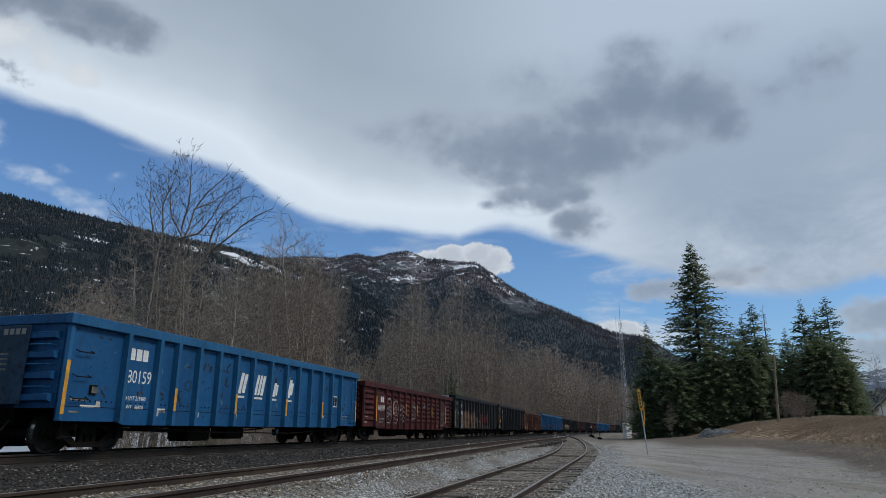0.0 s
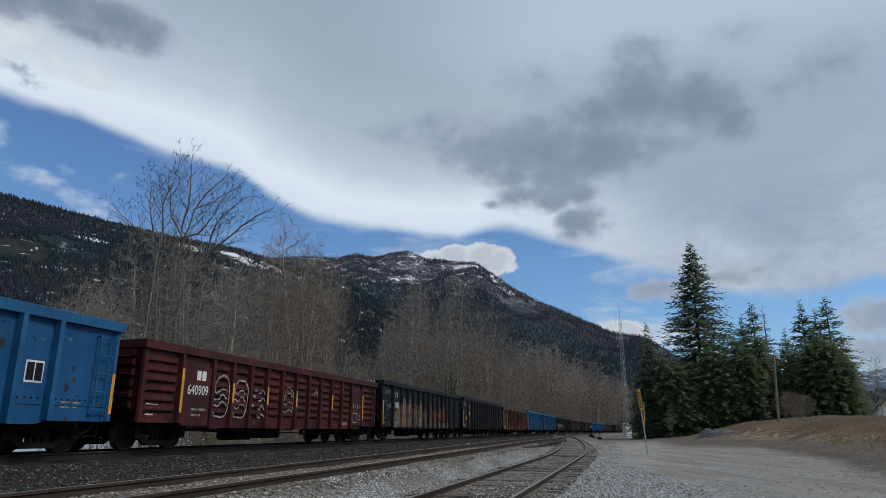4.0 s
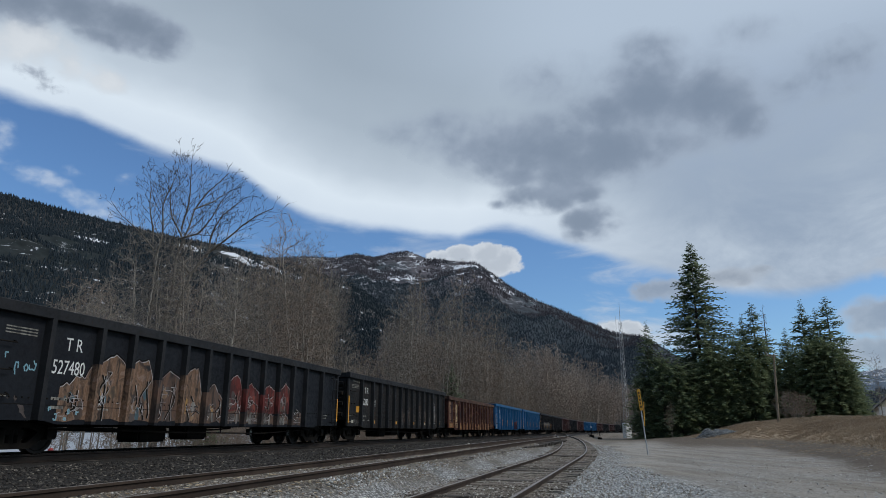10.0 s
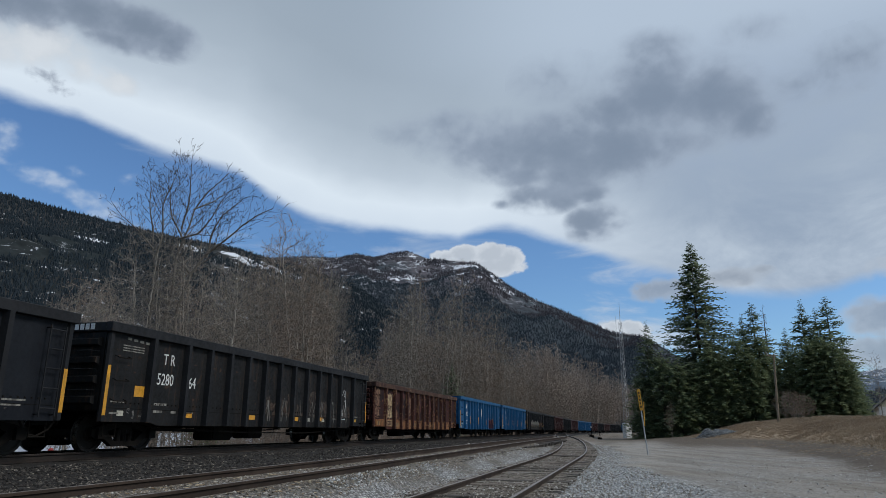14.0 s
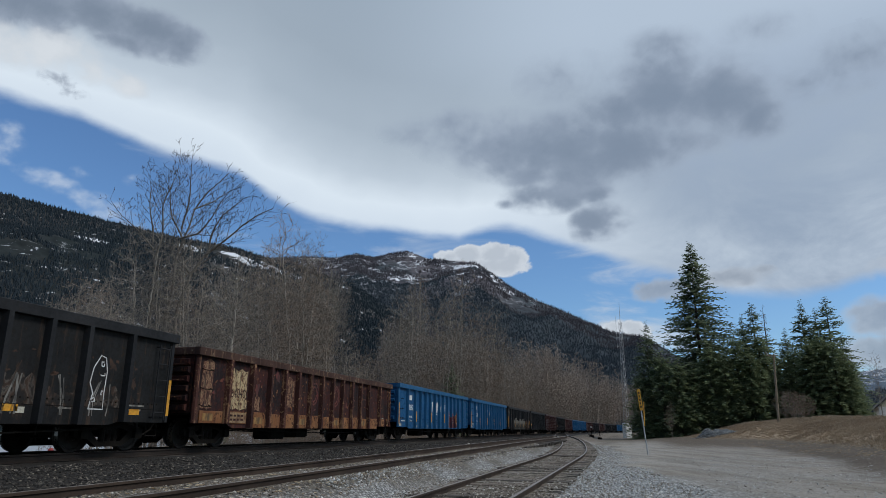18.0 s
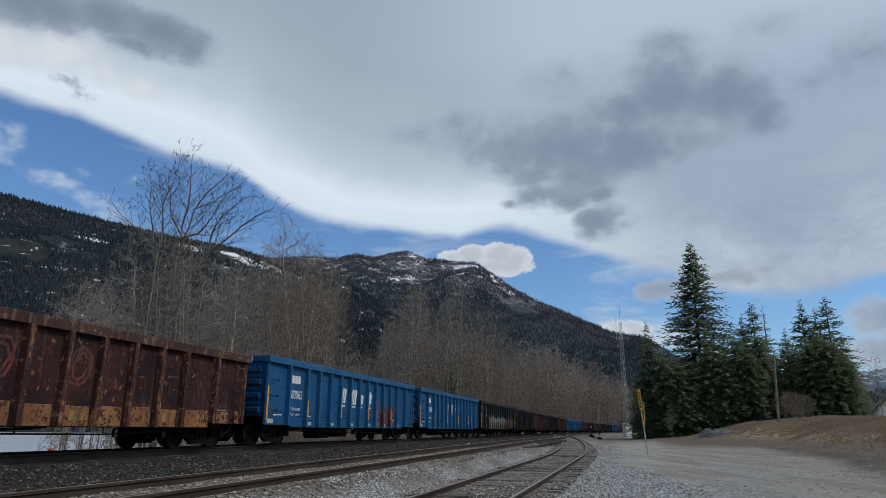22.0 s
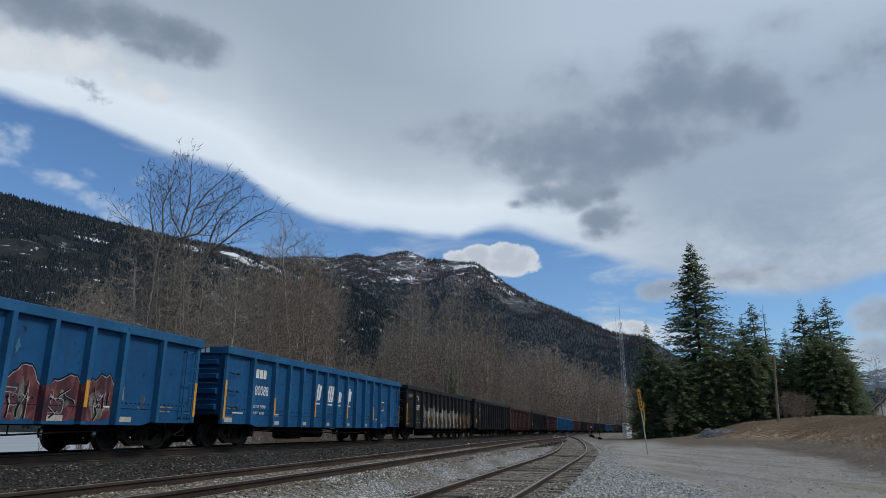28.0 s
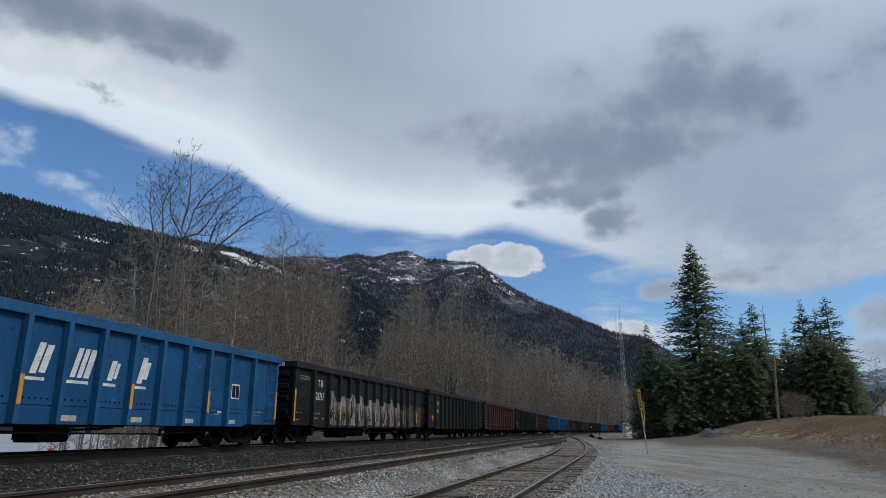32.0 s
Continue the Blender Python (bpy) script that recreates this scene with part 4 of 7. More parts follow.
# ---- conifers ----
def conifer_mesh(seed, height, radius, base=0.06, power=0.8, droop=0.35, gaps=0.0, spacing=0.36, spray=0.55, full=1.0):
    rnd = random.Random(seed)
    tv, tf = [], []
    for i in range(9):
        z = height * i / 8
        r = 0.014 * height * (1 - i / 8) + 0.02
        for k in range(7):
            tv.append((r * math.cos(k * 0.8976), r * math.sin(k * 0.8976), z - (0.5 if i == 0 else 0)))
    for i in range(8):
        for k in range(7):
            tf.append((i * 7 + k, i * 7 + (k + 1) % 7, (i + 1) * 7 + (k + 1) % 7, (i + 1) * 7 + k))
    V, F = [], []
    z = base * height
    while z < height * 0.985:
        f = z / height
        R = radius * min(1.0, (1 - f) * full) ** power * rnd.uniform(0.86, 1.1) + 0.12
        nb = max(4, int(5 + 4 * (1 - f)))
        a0 = rnd.random() * 6.28
        for b in range(nb):
            if rnd.random() < gaps:
                continue
            an = a0 + b * 6.283 / nb + rnd.uniform(-.35, .35)
            L = R * rnd.uniform(0.5, 1.22)
            zb = z + rnd.uniform(-2.6, 2.6) * spacing
            dirx, diry = math.cos(an), math.sin(an)
            rise = 0.2 + 0.7 * f
            m = max(3, int(L / (0.52 * spray)))
            for s in range(m):
                t = (s + 0.7) / m
                if t < 0.18 and L > 2:
                    continue
                x = L * t
                zz = zb + x * rise * 0.45 - droop * L * t * t + rnd.uniform(-.22, .22)
                wdt = spray * (0.5 + 0.55 * math.sin(math.pi * min(1, t * 0.8 + 0.12))) * min(1.0, 0.45 + R / 3)
                for side in (-1, 1, -0.5, 0.5, 0):
                    k = len(V)
                    q = side + rnd.uniform(-.3, .3)
                    ux, uy = (dirx * 0.7 - q * diry, diry * 0.7 + q * dirx)
                    wl = wdt * rnd.uniform(0.5, 1.15)
                    cx, cy = dirx * x + rnd.uniform(-.1, .1), diry * x + rnd.uniform(-.1, .1)
                    px, py = -uy * 0.16 * wl, ux * 0.16 * wl
                    dz = rnd.uniform(-0.40, 0.40) * wl
                    tw = rnd.uniform(-.16, .16) * wl
                    V.append((cx + px, cy + py, zz + tw))
                    V.append((cx - px, cy - py, zz - tw))
                    V.append((cx + ux * wl * 0.6 - px * 1.2, cy + uy * wl * 0.6 - py * 1.2, zz + dz * 0.5 - tw))
                    V.append((cx + ux * wl, cy + uy * wl, zz + dz))
                    V.append((cx + ux * wl * 0.6 + px * 1.2, cy + uy * wl * 0.6 + py * 1.2, zz + dz * 0.5 + tw))
                    F.append((k, k + 1, k + 2, k + 3, k + 4))
        z += spacing * rnd.uniform(0.7, 1.3)
    return (tv, tf), (V, F)


def conifer(name, label, seed, material, **kw):
    tr, cr = conifer_mesh(seed, **kw)
    t = new(name)
    tagged(t, label, "tree", "conifers beside the yard")
    part("trunk", mesh_of("trunk", *tr, M_CONBARK, True), None, t)
    part("crown", mesh_of("crown", *cr, material), None, t)
    return t


def plant(proto, az, d, s=1.0, spin=0.0, first=False):
    x, y = d * math.sin(radians(az)), d * math.cos(radians(az))
    m = pose(x, y, ground_z(x, y) - 0.1, 0, 0, spin)
    if first:
        proto.scale = (s, s, s)
        proto.matrix_basis = m @ Matrix.Diagonal((s, s, s, 1))
        return proto
    ob = copy_thing(proto, m)
    ob.matrix_basis = m @ Matrix.Diagonal((s, s, s, 1))
    return ob


fir = conifer("fir_tree", "tall dark green fir with drooping boughs", 51, M_NEEDLE, height=28.0, radius=5.4, base=0.03, power=0.9, droop=0.24, gaps=0.05, spacing=0.23, spray=0.46, full=2.0)
plant(fir, 21.0, 106, 1.0, 0, True)
fir_b = conifer("fir_tree", "dense dark green fir with a pointed top", 52, M_NEEDLE, height=20.0, radius=4.1, base=0.02, power=0.9, droop=0.24, gaps=0.15, spacing=0.25, spray=0.42, full=1.7)
fir_c = conifer("fir_tree", "ragged dark green fir with open boughs", 53, M_NEEDLE, height=19.0, radius=4.3, base=0.03, power=0.8, droop=0.28, gaps=0.32, spacing=0.27, spray=0.42, full=1.9)
cedar = conifer("cedar_tree", "bushy green cedar reaching to the ground", 54, M_NEEDLE2, height=12.0, radius=3.6, base=0.01, power=0.55, droop=0.28, gaps=0.05, spacing=0.22, spray=0.38, full=1.2)
larch = conifer("larch_tree", "thin bare larch with short grey twigs", 55, M_TWIG2, height=19.0, radius=2.6, base=0.25, power=0.8, droop=0.1, gaps=0.35, spacing=0.55, spray=0.26)
plant(fir_b, 17.0, 100, 0.80, 20, True)
plant(fir_c, 25.1, 108, 0.89, 70, True)
plant(cedar, 18.0, 98, 0.95, 10, True)
plant(larch, 25.9, 112, 0.90, 0, True)
for az, d, s, sp in ((24.3, 112, 0.80, 200), (28.5, 118, 0.92, 30), (27.2, 110, 0.66, 100), (29.4, 122, 0.88, 310), (30.9, 112, 0.60, 60)):
    plant(fir_b, az, d, s, sp)
for az, d, s, sp in ((30.2, 118, 0.98, 15), (19.0, 112, 0.55, 150), (22.6, 112, 0.62, 260), (31.3, 112, 0.40, 80)):
    plant(fir_c, az, d, s, sp)
# a few evergreens among the alders
for proto, X, a, s in ((fir_b, 25.6, 103, 0.72), (cedar, 28.5, 43, 0.62), (cedar, 30, 190, 0.45), (fir_b, 36, 76, 0.5)):
    p = place(X - shift(a), a)
    ob = copy_thing(proto, pose(0, 0, 0))
    ob.matrix_basis = pose(p.x, p.y, ground_z(p.x, p.y) - 0.1, 0, 0, a) @ Matrix.Diagonal((s, s, s, 1))
    tagged(ob, group="evergreens among the alders")
for az, d, s in ((27.3, 96, 0.8), (26.8, 99, 0.9), (27.8, 98, 0.75)):
    x, y = d * math.sin(radians(az)), d * math.cos(radians(az))
    ob = copy_thing(bushes[0], pose(0, 0, 0))
    ob.matrix_basis = pose(x, y, ground_z(x, y), 0, 0, az * 50) @ Matrix.Diagonal((s, s, s, 1))
    tagged(ob, "leafless brown shrub before the conifers", group="shrubs before the conifers")
for az, d, s, sp in ((16.4, 99, 0.75, 40), (19.2, 97, 0.85, 90), (20.3, 98, 0.75, 130), (21.6, 99, 0.95, 200), (22.7, 99, 0.8, 250), (23.6, 101, 1.0, 10), (24.5, 100, 0.8, 75),
                     (25.3, 103, 1.0, 140), (26.4, 108, 0.8, 190), (27.6, 106, 0.85, 230), (28.6, 103, 0.9, 280), (29.3, 105, 1.0, 320), (30.2, 103, 0.9, 5), (30.9, 104, 0.7, 50)):
    plant(cedar, az, d, s, sp)

sapling = copy_thing(kinds[1], pose(0, 0, 0))
sx, sy = 92 * math.sin(radians(18.4)), 92 * math.cos(radians(18.4))
sapling.matrix_basis = pose(sx, sy, ground_z(sx, sy), 0, 0, 40) @ Matrix.Diagonal((0.24, 0.24, 0.22, 1))
tagged(sapling, "small bare sapling before the cedars", group="alders along the railway")

# ---- the train ----
BODY = 16.5          # length of a car's body
AXLES = (0.55, 2.33, 14.17, 15.95)
WHEEL_R = 0.42
START = [-6.0, 11.84, 29.27, 46.83, 64.46, 82.06, 99.89, 117.76, 135.56] + [135.56 + 17.7 * i for i in range(1, 18)]
RIBS = (1.77, 2.94, 3.69, 4.66, 5.65, 6.61, 7.58, 8.73, 9.83, 10.79, 11.79, 12.81, 13.74, 14.68)
RIBS_EVEN = (1.50, 2.94) + tuple(4.0 + 1.05 * i for i in range(10)) + (14.85,)      # most of the cars
RIBS_RED = (1.52, 2.97) + tuple(4.02 + 1.047 * i for i in range(10)) + (14.69,)
RIBS_RUST = (1.60, 2.94) + tuple(4.10 + 1.025 * i for i in range(10)) + (14.80,)
HIGH = 2.95          # top of the plain cars over the rail
cache = {}
M_SPRAY = mat("white_spray", (0.60, 0.61, 0.62), (0.38, 0.39, 0.40), 0.7, 0, 3.0, 14, 0.0)
M_CYAN = mat("pale_blue_spray", (0.22, 0.40, 0.48), (0.15, 0.30, 0.38), 0.7, 0, 3.0, 14, 0.0)
M_CYAN2 = mat("dull_blue_spray", (0.06, 0.12, 0.15), (0.03, 0.05, 0.06), 0.7, 0, 3.0, 14, 0.0)
M_TAN = mat("tan_spray", (0.24, 0.15, 0.085), (0.05, 0.036, 0.026), 0.7, 0, 2.6, 7, 0.0, (2.2, 2.2, 0.8), 0.38)
M_GOLD = mat("ochre_spray", (0.34, 0.19, 0.055), (0.08, 0.05, 0.026), 0.7, 0, 2.6, 7, 0.0, (2.2, 2.2, 0.8), 0.38)
M_BROWNP = mat("brown_spray", (0.085, 0.055, 0.042), (0.03, 0.024, 0.022), 0.7, 0, 2.6, 7, 0.0, (2.2, 2.2, 0.8), 0.38)
M_REDP = mat("red_spray", (0.13, 0.028, 0.022), (0.035, 0.014, 0.013), 0.7, 0, 2.6, 7, 0.0, (2.2, 2.2, 0.8), 0.38)
M_MUD2 = mat("faint_brown_stain", (0.040, 0.030, 0.022), (0.014, 0.013, 0.012), 0.8, 0, 2.5, 9, 0.0)
M_REDP2 = mat("bright_red_spray", (0.20, 0.045, 0.03), (0.05, 0.018, 0.015), 0.7, 0, 2.6, 7, 0.0, (2.2, 2.2, 0.8), 0.38)
M_MUD = mat("grey_brown_spray", (0.075, 0.06, 0.055), (0.022, 0.019, 0.018), 0.7, 0, 2.6, 7, 0.0, (2.2, 2.2, 0.8), 0.38)
M_WINE = mat("maroon_spray", (0.075, 0.022, 0.032), (0.022, 0.018, 0.03), 0.7, 0, 2.6, 7, 0.0, (2.2, 2.2, 0.8), 0.38)
M_WINE2 = mat("mauve_spray", (0.11, 0.042, 0.055), (0.03, 0.022, 0.035), 0.7, 0, 2.6, 7, 0.0, (2.2, 2.2, 0.8), 0.38)
M_GREYP = mat("pale_grey_spray", (0.30, 0.29, 0.255), (0.06, 0.058, 0.054), 0.7, 0, 2.6, 7, 0.0, (2.2, 2.2, 0.8), 0.38)
M_GREYP2 = mat("dull_grey_spray", (0.19, 0.185, 0.17), (0.04, 0.039, 0.037), 0.7, 0, 2.6, 7, 0.0, (2.2, 2.2, 0.8), 0.38)
M_PEEL = mat("peeling_cream_paint", (0.36, 0.26, 0.14), (0.12, 0.06, 0.035), 0.8, 0, 3.5, 11, 0.3)


def shared(key, make, material, smooth_shade=False):
    """One mesh for alike pieces of the same material."""
    k = (key, material.name)
    if k not in cache:
        me = bpy.data.meshes.new(key.split("/")[0])
        bm = make()
        bm.to_mesh(me)
        bm.free()
        me.materials.append(material)
        if key == "wheel":
            me.materials.append(M_TREAD)
            for f in me.polygons[168:196]:
                f.material_index = 1
        if smooth_shade:
            me.shade_smooth()
        cache[k] = me
    return cache[k]


def fit_part(name, key, make, material, parent, at=(0, 0, 0), turn=(0, 0, 0), label="", smooth_shade=False):
    ob = part(name, shared(key, make, material, smooth_shade), None, parent, label)
    ob.matrix_basis = pose(*at, *turn)
    return ob


def disc_ring(bm, profile, n=28, axis_y=True):
    """Turned shape about the y axis; profile: (y, radius)."""
    rings = [[bm.verts.new((r * math.cos(2 * math.pi * k / n), y, r * math.sin(2 * math.pi * k / n))) for k in range(n)] for y, r in profile]
    for a, b in zip(rings, rings[1:]):
        for k in range(n):
            bm.faces.new((a[k], b[k], b[(k + 1) % n], a[(k + 1) % n]))
    bm.faces.new(rings[0])
    bm.faces.new(rings[-1][::-1])


def make_wheel():
    bm = bmesh.new()
    disc_ring(bm, [(-0.07, 0.10), (-0.075, 0.14), (-0.03, 0.18), (-0.03, 0.33), (-0.066, 0.36), (-0.066, 0.415), (-0.06, 0.42), (0.045, 0.425), (0.055, 0.455), (0.07, 0.45), (0.07, 0.36), (0.01, 0.33), (0.01, 0.18), (0.07, 0.10)])
    for k in range(3):
        an = k * 2.094
        box(bm, 0.22 * math.cos(an) - 0.02, 0.22 * math.cos(an) + 0.02, -0.04, -0.028, 0.22 * math.sin(an) - 0.02, 0.22 * math.sin(an) + 0.02)
    return bm


def make_axle():
    bm = bmesh.new()
    disc_ring(bm, [(-1.02, 0.06), (-1.02, 0.085), (-0.85, 0.085), (-0.80, 0.10), (0.80, 0.10), (0.85, 0.085), (1.02, 0.085), (1.02, 0.06)], 12)
    return bm


def make_sideframe():
    """Cast side frame of a truck: arched top bar, sloping bottom bar, journal boxes, spring window."""
    bm = bmesh.new()
    out = [(-1.12, 0.50), (-1.12, 0.36), (-0.98, 0.30), (-0.72, 0.30), (-0.42, 0.12), (0.42, 0.12), (0.72, 0.30), (0.98, 0.30), (1.12, 0.36), (1.12, 0.50), (0.80, 0.60), (0.40, 0.66), (-0.40, 0.66), (-0.80, 0.60)]
    inn = [(-0.62, 0.46), (-0.55, 0.40), (-0.36, 0.24), (0.36, 0.24), (0.55, 0.40), (0.62, 0.46), (0.36, 0.54), (-0.36, 0.54)]
    for y in (-0.07, 0.07):
        o = [bm.verts.new((x, y, z)) for x, z in out]
        i = [bm.verts.new((x, y, z)) for x, z in inn]
        quads = [(o[0], o[1], o[2], o[3]), (o[0], o[3], i[1], i[0]), (o[3], o[4], i[2], i[1]), (o[4], o[5], i[3], i[2]), (o[5], o[6], i[4], i[3]), (o[6], o[9], i[5], i[4]),
                 (o[6], o[7], o[8], o[9]), (o[9], o[10], o[11], i[5]), (i[5], o[11], i[6]), (o[11], o[12], i[7], i[6]), (o[12], o[13], i[0]), (o[12], i[0], i[7]), (o[13], o[0], i[0])]
        for q in quads:
            bm.faces.new(q)
    bmesh.ops.recalc_face_normals(bm, faces=bm.faces[:])
    vs = {}
    for v in bm.verts:
        vs.setdefault((round(v.co.x, 4), round(v.co.z, 4)), []).append(v)
    for loop in (out, inn):
        for a, b in zip(loop, loop[1:] + loop[:1]):
            va, vb = vs[(round(a[0], 4), round(a[1], 4))], vs[(round(b[0], 4), round(b[1], 4))]
            bm.faces.new((va[0], vb[0], vb[1], va[1]))
    for x in (-0.89, 0.89):
        box(bm, x - 0.12, x + 0.12, -0.16, -0.05, 0.30, 0.54)
    for x in (-0.2, 0.0, 0.2):
        r = [(x + 0.075 * math.cos(q * 0.785), 0.075 * math.sin(q * 0.785)) for q in range(8)]
        lo = [bm.verts.new((px, py, 0.22)) for px, py in r]
        hi = [bm.verts.new((px, py, 0.50)) for px, py in r]
        for q in range(8):
            bm.faces.new((lo[q], lo[(q + 1) % 8], hi[(q + 1) % 8], hi[q]))
    return bm


def make_bolster():
    return boxes((-0.22, 0.22, -1.05, 1.05, 0.40, 0.72), (-0.5, 0.5, -0.45, 0.45, 0.5, 0.66))


def make_coupler():
    bm = boxes((-0.62, 0.3, -0.10, 0.10, 0.72, 0.95), (-0.80, -0.5, -0.19, 0.12, 0.70, 0.98), (-0.92, -0.72, 0.02, 0.16, 0.72, 0.96), (0.0, 0.06, -0.35, 0.35, 0.6, 1.05))
    tube(bm, [(-0.05, -0.35, 0.7), (-0.25, -0.38, 0.5), (-0.55, -0.36, 0.36), (-0.85, -0.3, 0.42)], 0.025, 6)
    return bm


def make_rib(depth, z0, z1, wide):
    def f():
        bm = bmesh.new()
        w = wide / 2
        pts = [(-w, 0.0), (w, 0.0), (w * 0.62, -depth), (-w * 0.62, -depth)]
        lo = [bm.verts.new((x, y, z0)) for x, y in pts]
        hi = [bm.verts.new((x, y, z1)) for x, y in pts]
        for k in range(4):
            bm.faces.new((lo[k], lo[(k + 1) % 4], hi[(k + 1) % 4], hi[k]))
        bm.faces.new(lo[::-1])
        bm.faces.new(hi)
        return bm
    return f


def make_side(corrugated, drop, top=HIGH, ribs=RIBS):
    """The sheet of one side, with a deeper sill between the trucks, and pressed bulges where the car has them."""
    def f():
        bm = bmesh.new()
        outline = [(0.0, 0.68), (1.75, 0.68), (2.05, 0.68 - drop), (14.45, 0.68 - drop), (14.75, 0.68), (BODY, 0.68), (BODY, top - 0.21), (0.0, top - 0.21)]
        a = [bm.verts.new((x, 0.0, z)) for x, z in outline]
        b = [bm.verts.new((x, 0.06, z)) for x, z in outline]
        bm.faces.new(a)
        bm.faces.new(b[::-1])
        for k in range(8):
            bm.faces.new((a[k], b[k], b[(k + 1) % 8], a[(k + 1) % 8]))
        if corrugated:
            posts = (0.0,) + ribs + (BODY,)
            for p, q in zip(posts, posts[1:]):
                x0, x1 = p + 0.13, q - 0.13
                if x1 - x0 < 0.3:
                    continue
                for k in range(6):
                    z = 1.02 + k * 0.245
                    prof = [(0.0, z - 0.095), (-0.075, z - 0.035), (-0.075, z + 0.02), (0.0, z + 0.085)]
                    l = [bm.verts.new((x0, y, zz)) for y, zz in prof]
                    m1 = [bm.verts.new((x0 + 0.1, y, zz)) for y, zz in prof]
                    m2 = [bm.verts.new((x1 - 0.1, y, zz)) for y, zz in prof]
                    r = [bm.verts.new((x1, y, zz)) for y, zz in prof]
                    for v in l + r:
                        v.co.y = 0.0
                    for s, t in ((l, m1), (m1, m2), (m2, r)):
                        for j in range(3):
                            bm.faces.new((s[j], t[j], t[j + 1], s[j + 1]))
        return bm
    return f


def make_end(top=HIGH):
    return lambda: boxes((0.0, 0.05, -1.40, 1.40, 0.95, top - 0.21))


def make_end_bar():
    bm = bmesh.new()
    prof = [(0.0, -0.10), (-0.13, -0.06), (-0.13, 0.06), (0.0, 0.10)]
    for y0, y1 in ((-1.30, 1.30),):
        a = [bm.verts.new((x, y0, z)) for x, z in prof]
        b = [bm.verts.new((x, y1, z)) for x, z in prof]
        for k in range(4):
            bm.faces.new((a[k], a[(k + 1) % 4], b[(k + 1) % 4], b[k]))
        bm.faces.new(a[::-1])
        bm.faces.new(b)
    return bm


def make_chord():
    bm = boxes((-0.08, BODY + 0.08, -0.13, 0.06, 2.72, 2.95), bevel=0.012)
    return bm


def make_end_chord():
    return boxes((-0.08, 0.10, -1.42, 1.42, 2.73, 2.94), bevel=0.012)


def make_ladder(top=HIGH):
    def f():
        bm = bmesh.new()
        hi = top - 0.33
        for x in (-0.2, 0.2):
            tube(bm, [(x, -0.11, 0.75), (x, -0.11, hi)], 0.018, 6)
        for k in range(5):
            z = 0.92 + k * (hi - 1.02) / 4
            tube(bm, [(-0.2, -0.11, z), (0.2, -0.11, z)], 0.016, 6)
        for z in (0.8, hi - 0.07):
            for x in (-0.2, 0.2):
                box(bm, x - 0.015, x + 0.015, -0.11, 0.0, z - 0.015, z + 0.015)
        return bm
    return f


def make_grab():
    bm = bmesh.new()
    tube(bm, [(-0.22, 0.0, 0.05), (-0.22, -0.10, 0.0), (0.22, -0.10, 0.0), (0.22, 0.0, 0.05)], 0.013, 6)
    return bm


def make_step():
    bm = bmesh.new()
    tube(bm, [(-0.2, 0.0, 0.72), (-0.2, 0.0, 0.36), (0.2, 0.0, 0.36), (0.2, 0.0, 0.72)], 0.02, 6)
    return bm


def make_gear(seed):
    """Brake rigging and cylinders hung under the floor."""
    def f():
        bm = boxes((-1.2, -0.1, -1.05, -0.35, 0.20, 0.66), (0.75, 1.75, -1.05, -0.45, 0.24, 0.64), (-4.6, 4.6, -0.16, 0.16, 0.56, 0.78))
        bmesh.ops.bevel(bm, geom=bm.edges[:], offset=0.05, segments=2, affect="EDGES")
        tube(bm, [(-3.4, -0.9, 0.55), (-1.0, -0.9, 0.50), (0.6, -0.9, 0.45), (3.2, -0.9, 0.55)], 0.022, 6)
        tube(bm, [(-3.4, -0.6, 0.50), (0.0, -0.6, 0.42), (3.2, -0.6, 0.52)], 0.02, 6)
        for x in (-1.6, 1.3, 1.9):
            tube(bm, [(x, -0.9, 0.7), (x, -0.9, 0.36)], 0.018, 6)
        return bm
    return f


def lettering(text, size):
    key = "lettering/" + text + str(size)
    if key not in cache:
        cu = bpy.data.curves.new("lettering", "FONT")
        cu.body = text
        cu.size = size
        cu.resolution_u = 3
        cu.extrude = 0.002
        ob = bpy.data.objects.new("lettering", cu)
        me = bpy.data.meshes.new_from_object(ob)
        me.materials.clear()
        me.materials.append(M_WHITE)
        bpy.data.objects.remove(ob)
        cache[key] = me
    return cache[key]


def write(car, text, x, z, size, y=-1.4825, stretch=0.85, name="lettering"):
    ob = part(name, lettering(text, size), None, car)
    ob.matrix_basis = Matrix.Translation((x, y, z)) @ Euler((radians(90), 0, 0)).to_matrix().to_4x4() @ Matrix.Diagonal((stretch, 1, 1, 1))
    return ob


def flat_shape(pts, thick=0.004):
    bm = bmesh.new()
    a = [bm.verts.new((x, -thick, z)) for x, z in pts]
    b = [bm.verts.new((x, 0, z)) for x, z in pts]
    bm.faces.new(a)
    n = len(pts)
    for k in range(n):
        bm.faces.new((a[k], b[k], b[(k + 1) % n], a[(k + 1) % n]))
    return bm


def bar(car, x0, x1, z0, z1, material, name="lettering_bar", y=-1.481, slant=0.0, label=""):
    s = slant * (z1 - z0)
    return fit_part(name, "%s/%.2f %.2f %.2f" % (name, x1 - x0, z1 - z0, s), lambda: flat_shape([(0, 0), (x1 - x0, 0), (x1 - x0 + s, z1 - z0), (s, z1 - z0)]), material, car, (x0, y, z0), label=label)


def truck(car, x):
    t = fit_part("truck", "bolster", make_bolster, M_STEEL, car, (x, 0, 0), label="sooty cast steel truck")
    for y, turn in ((-1.0, 0), (1.0, 180)):
        fit_part("side_frame", "side_frame", make_sideframe, M_STEEL, t, (0, y, 0), (0, 0, turn))
    return t


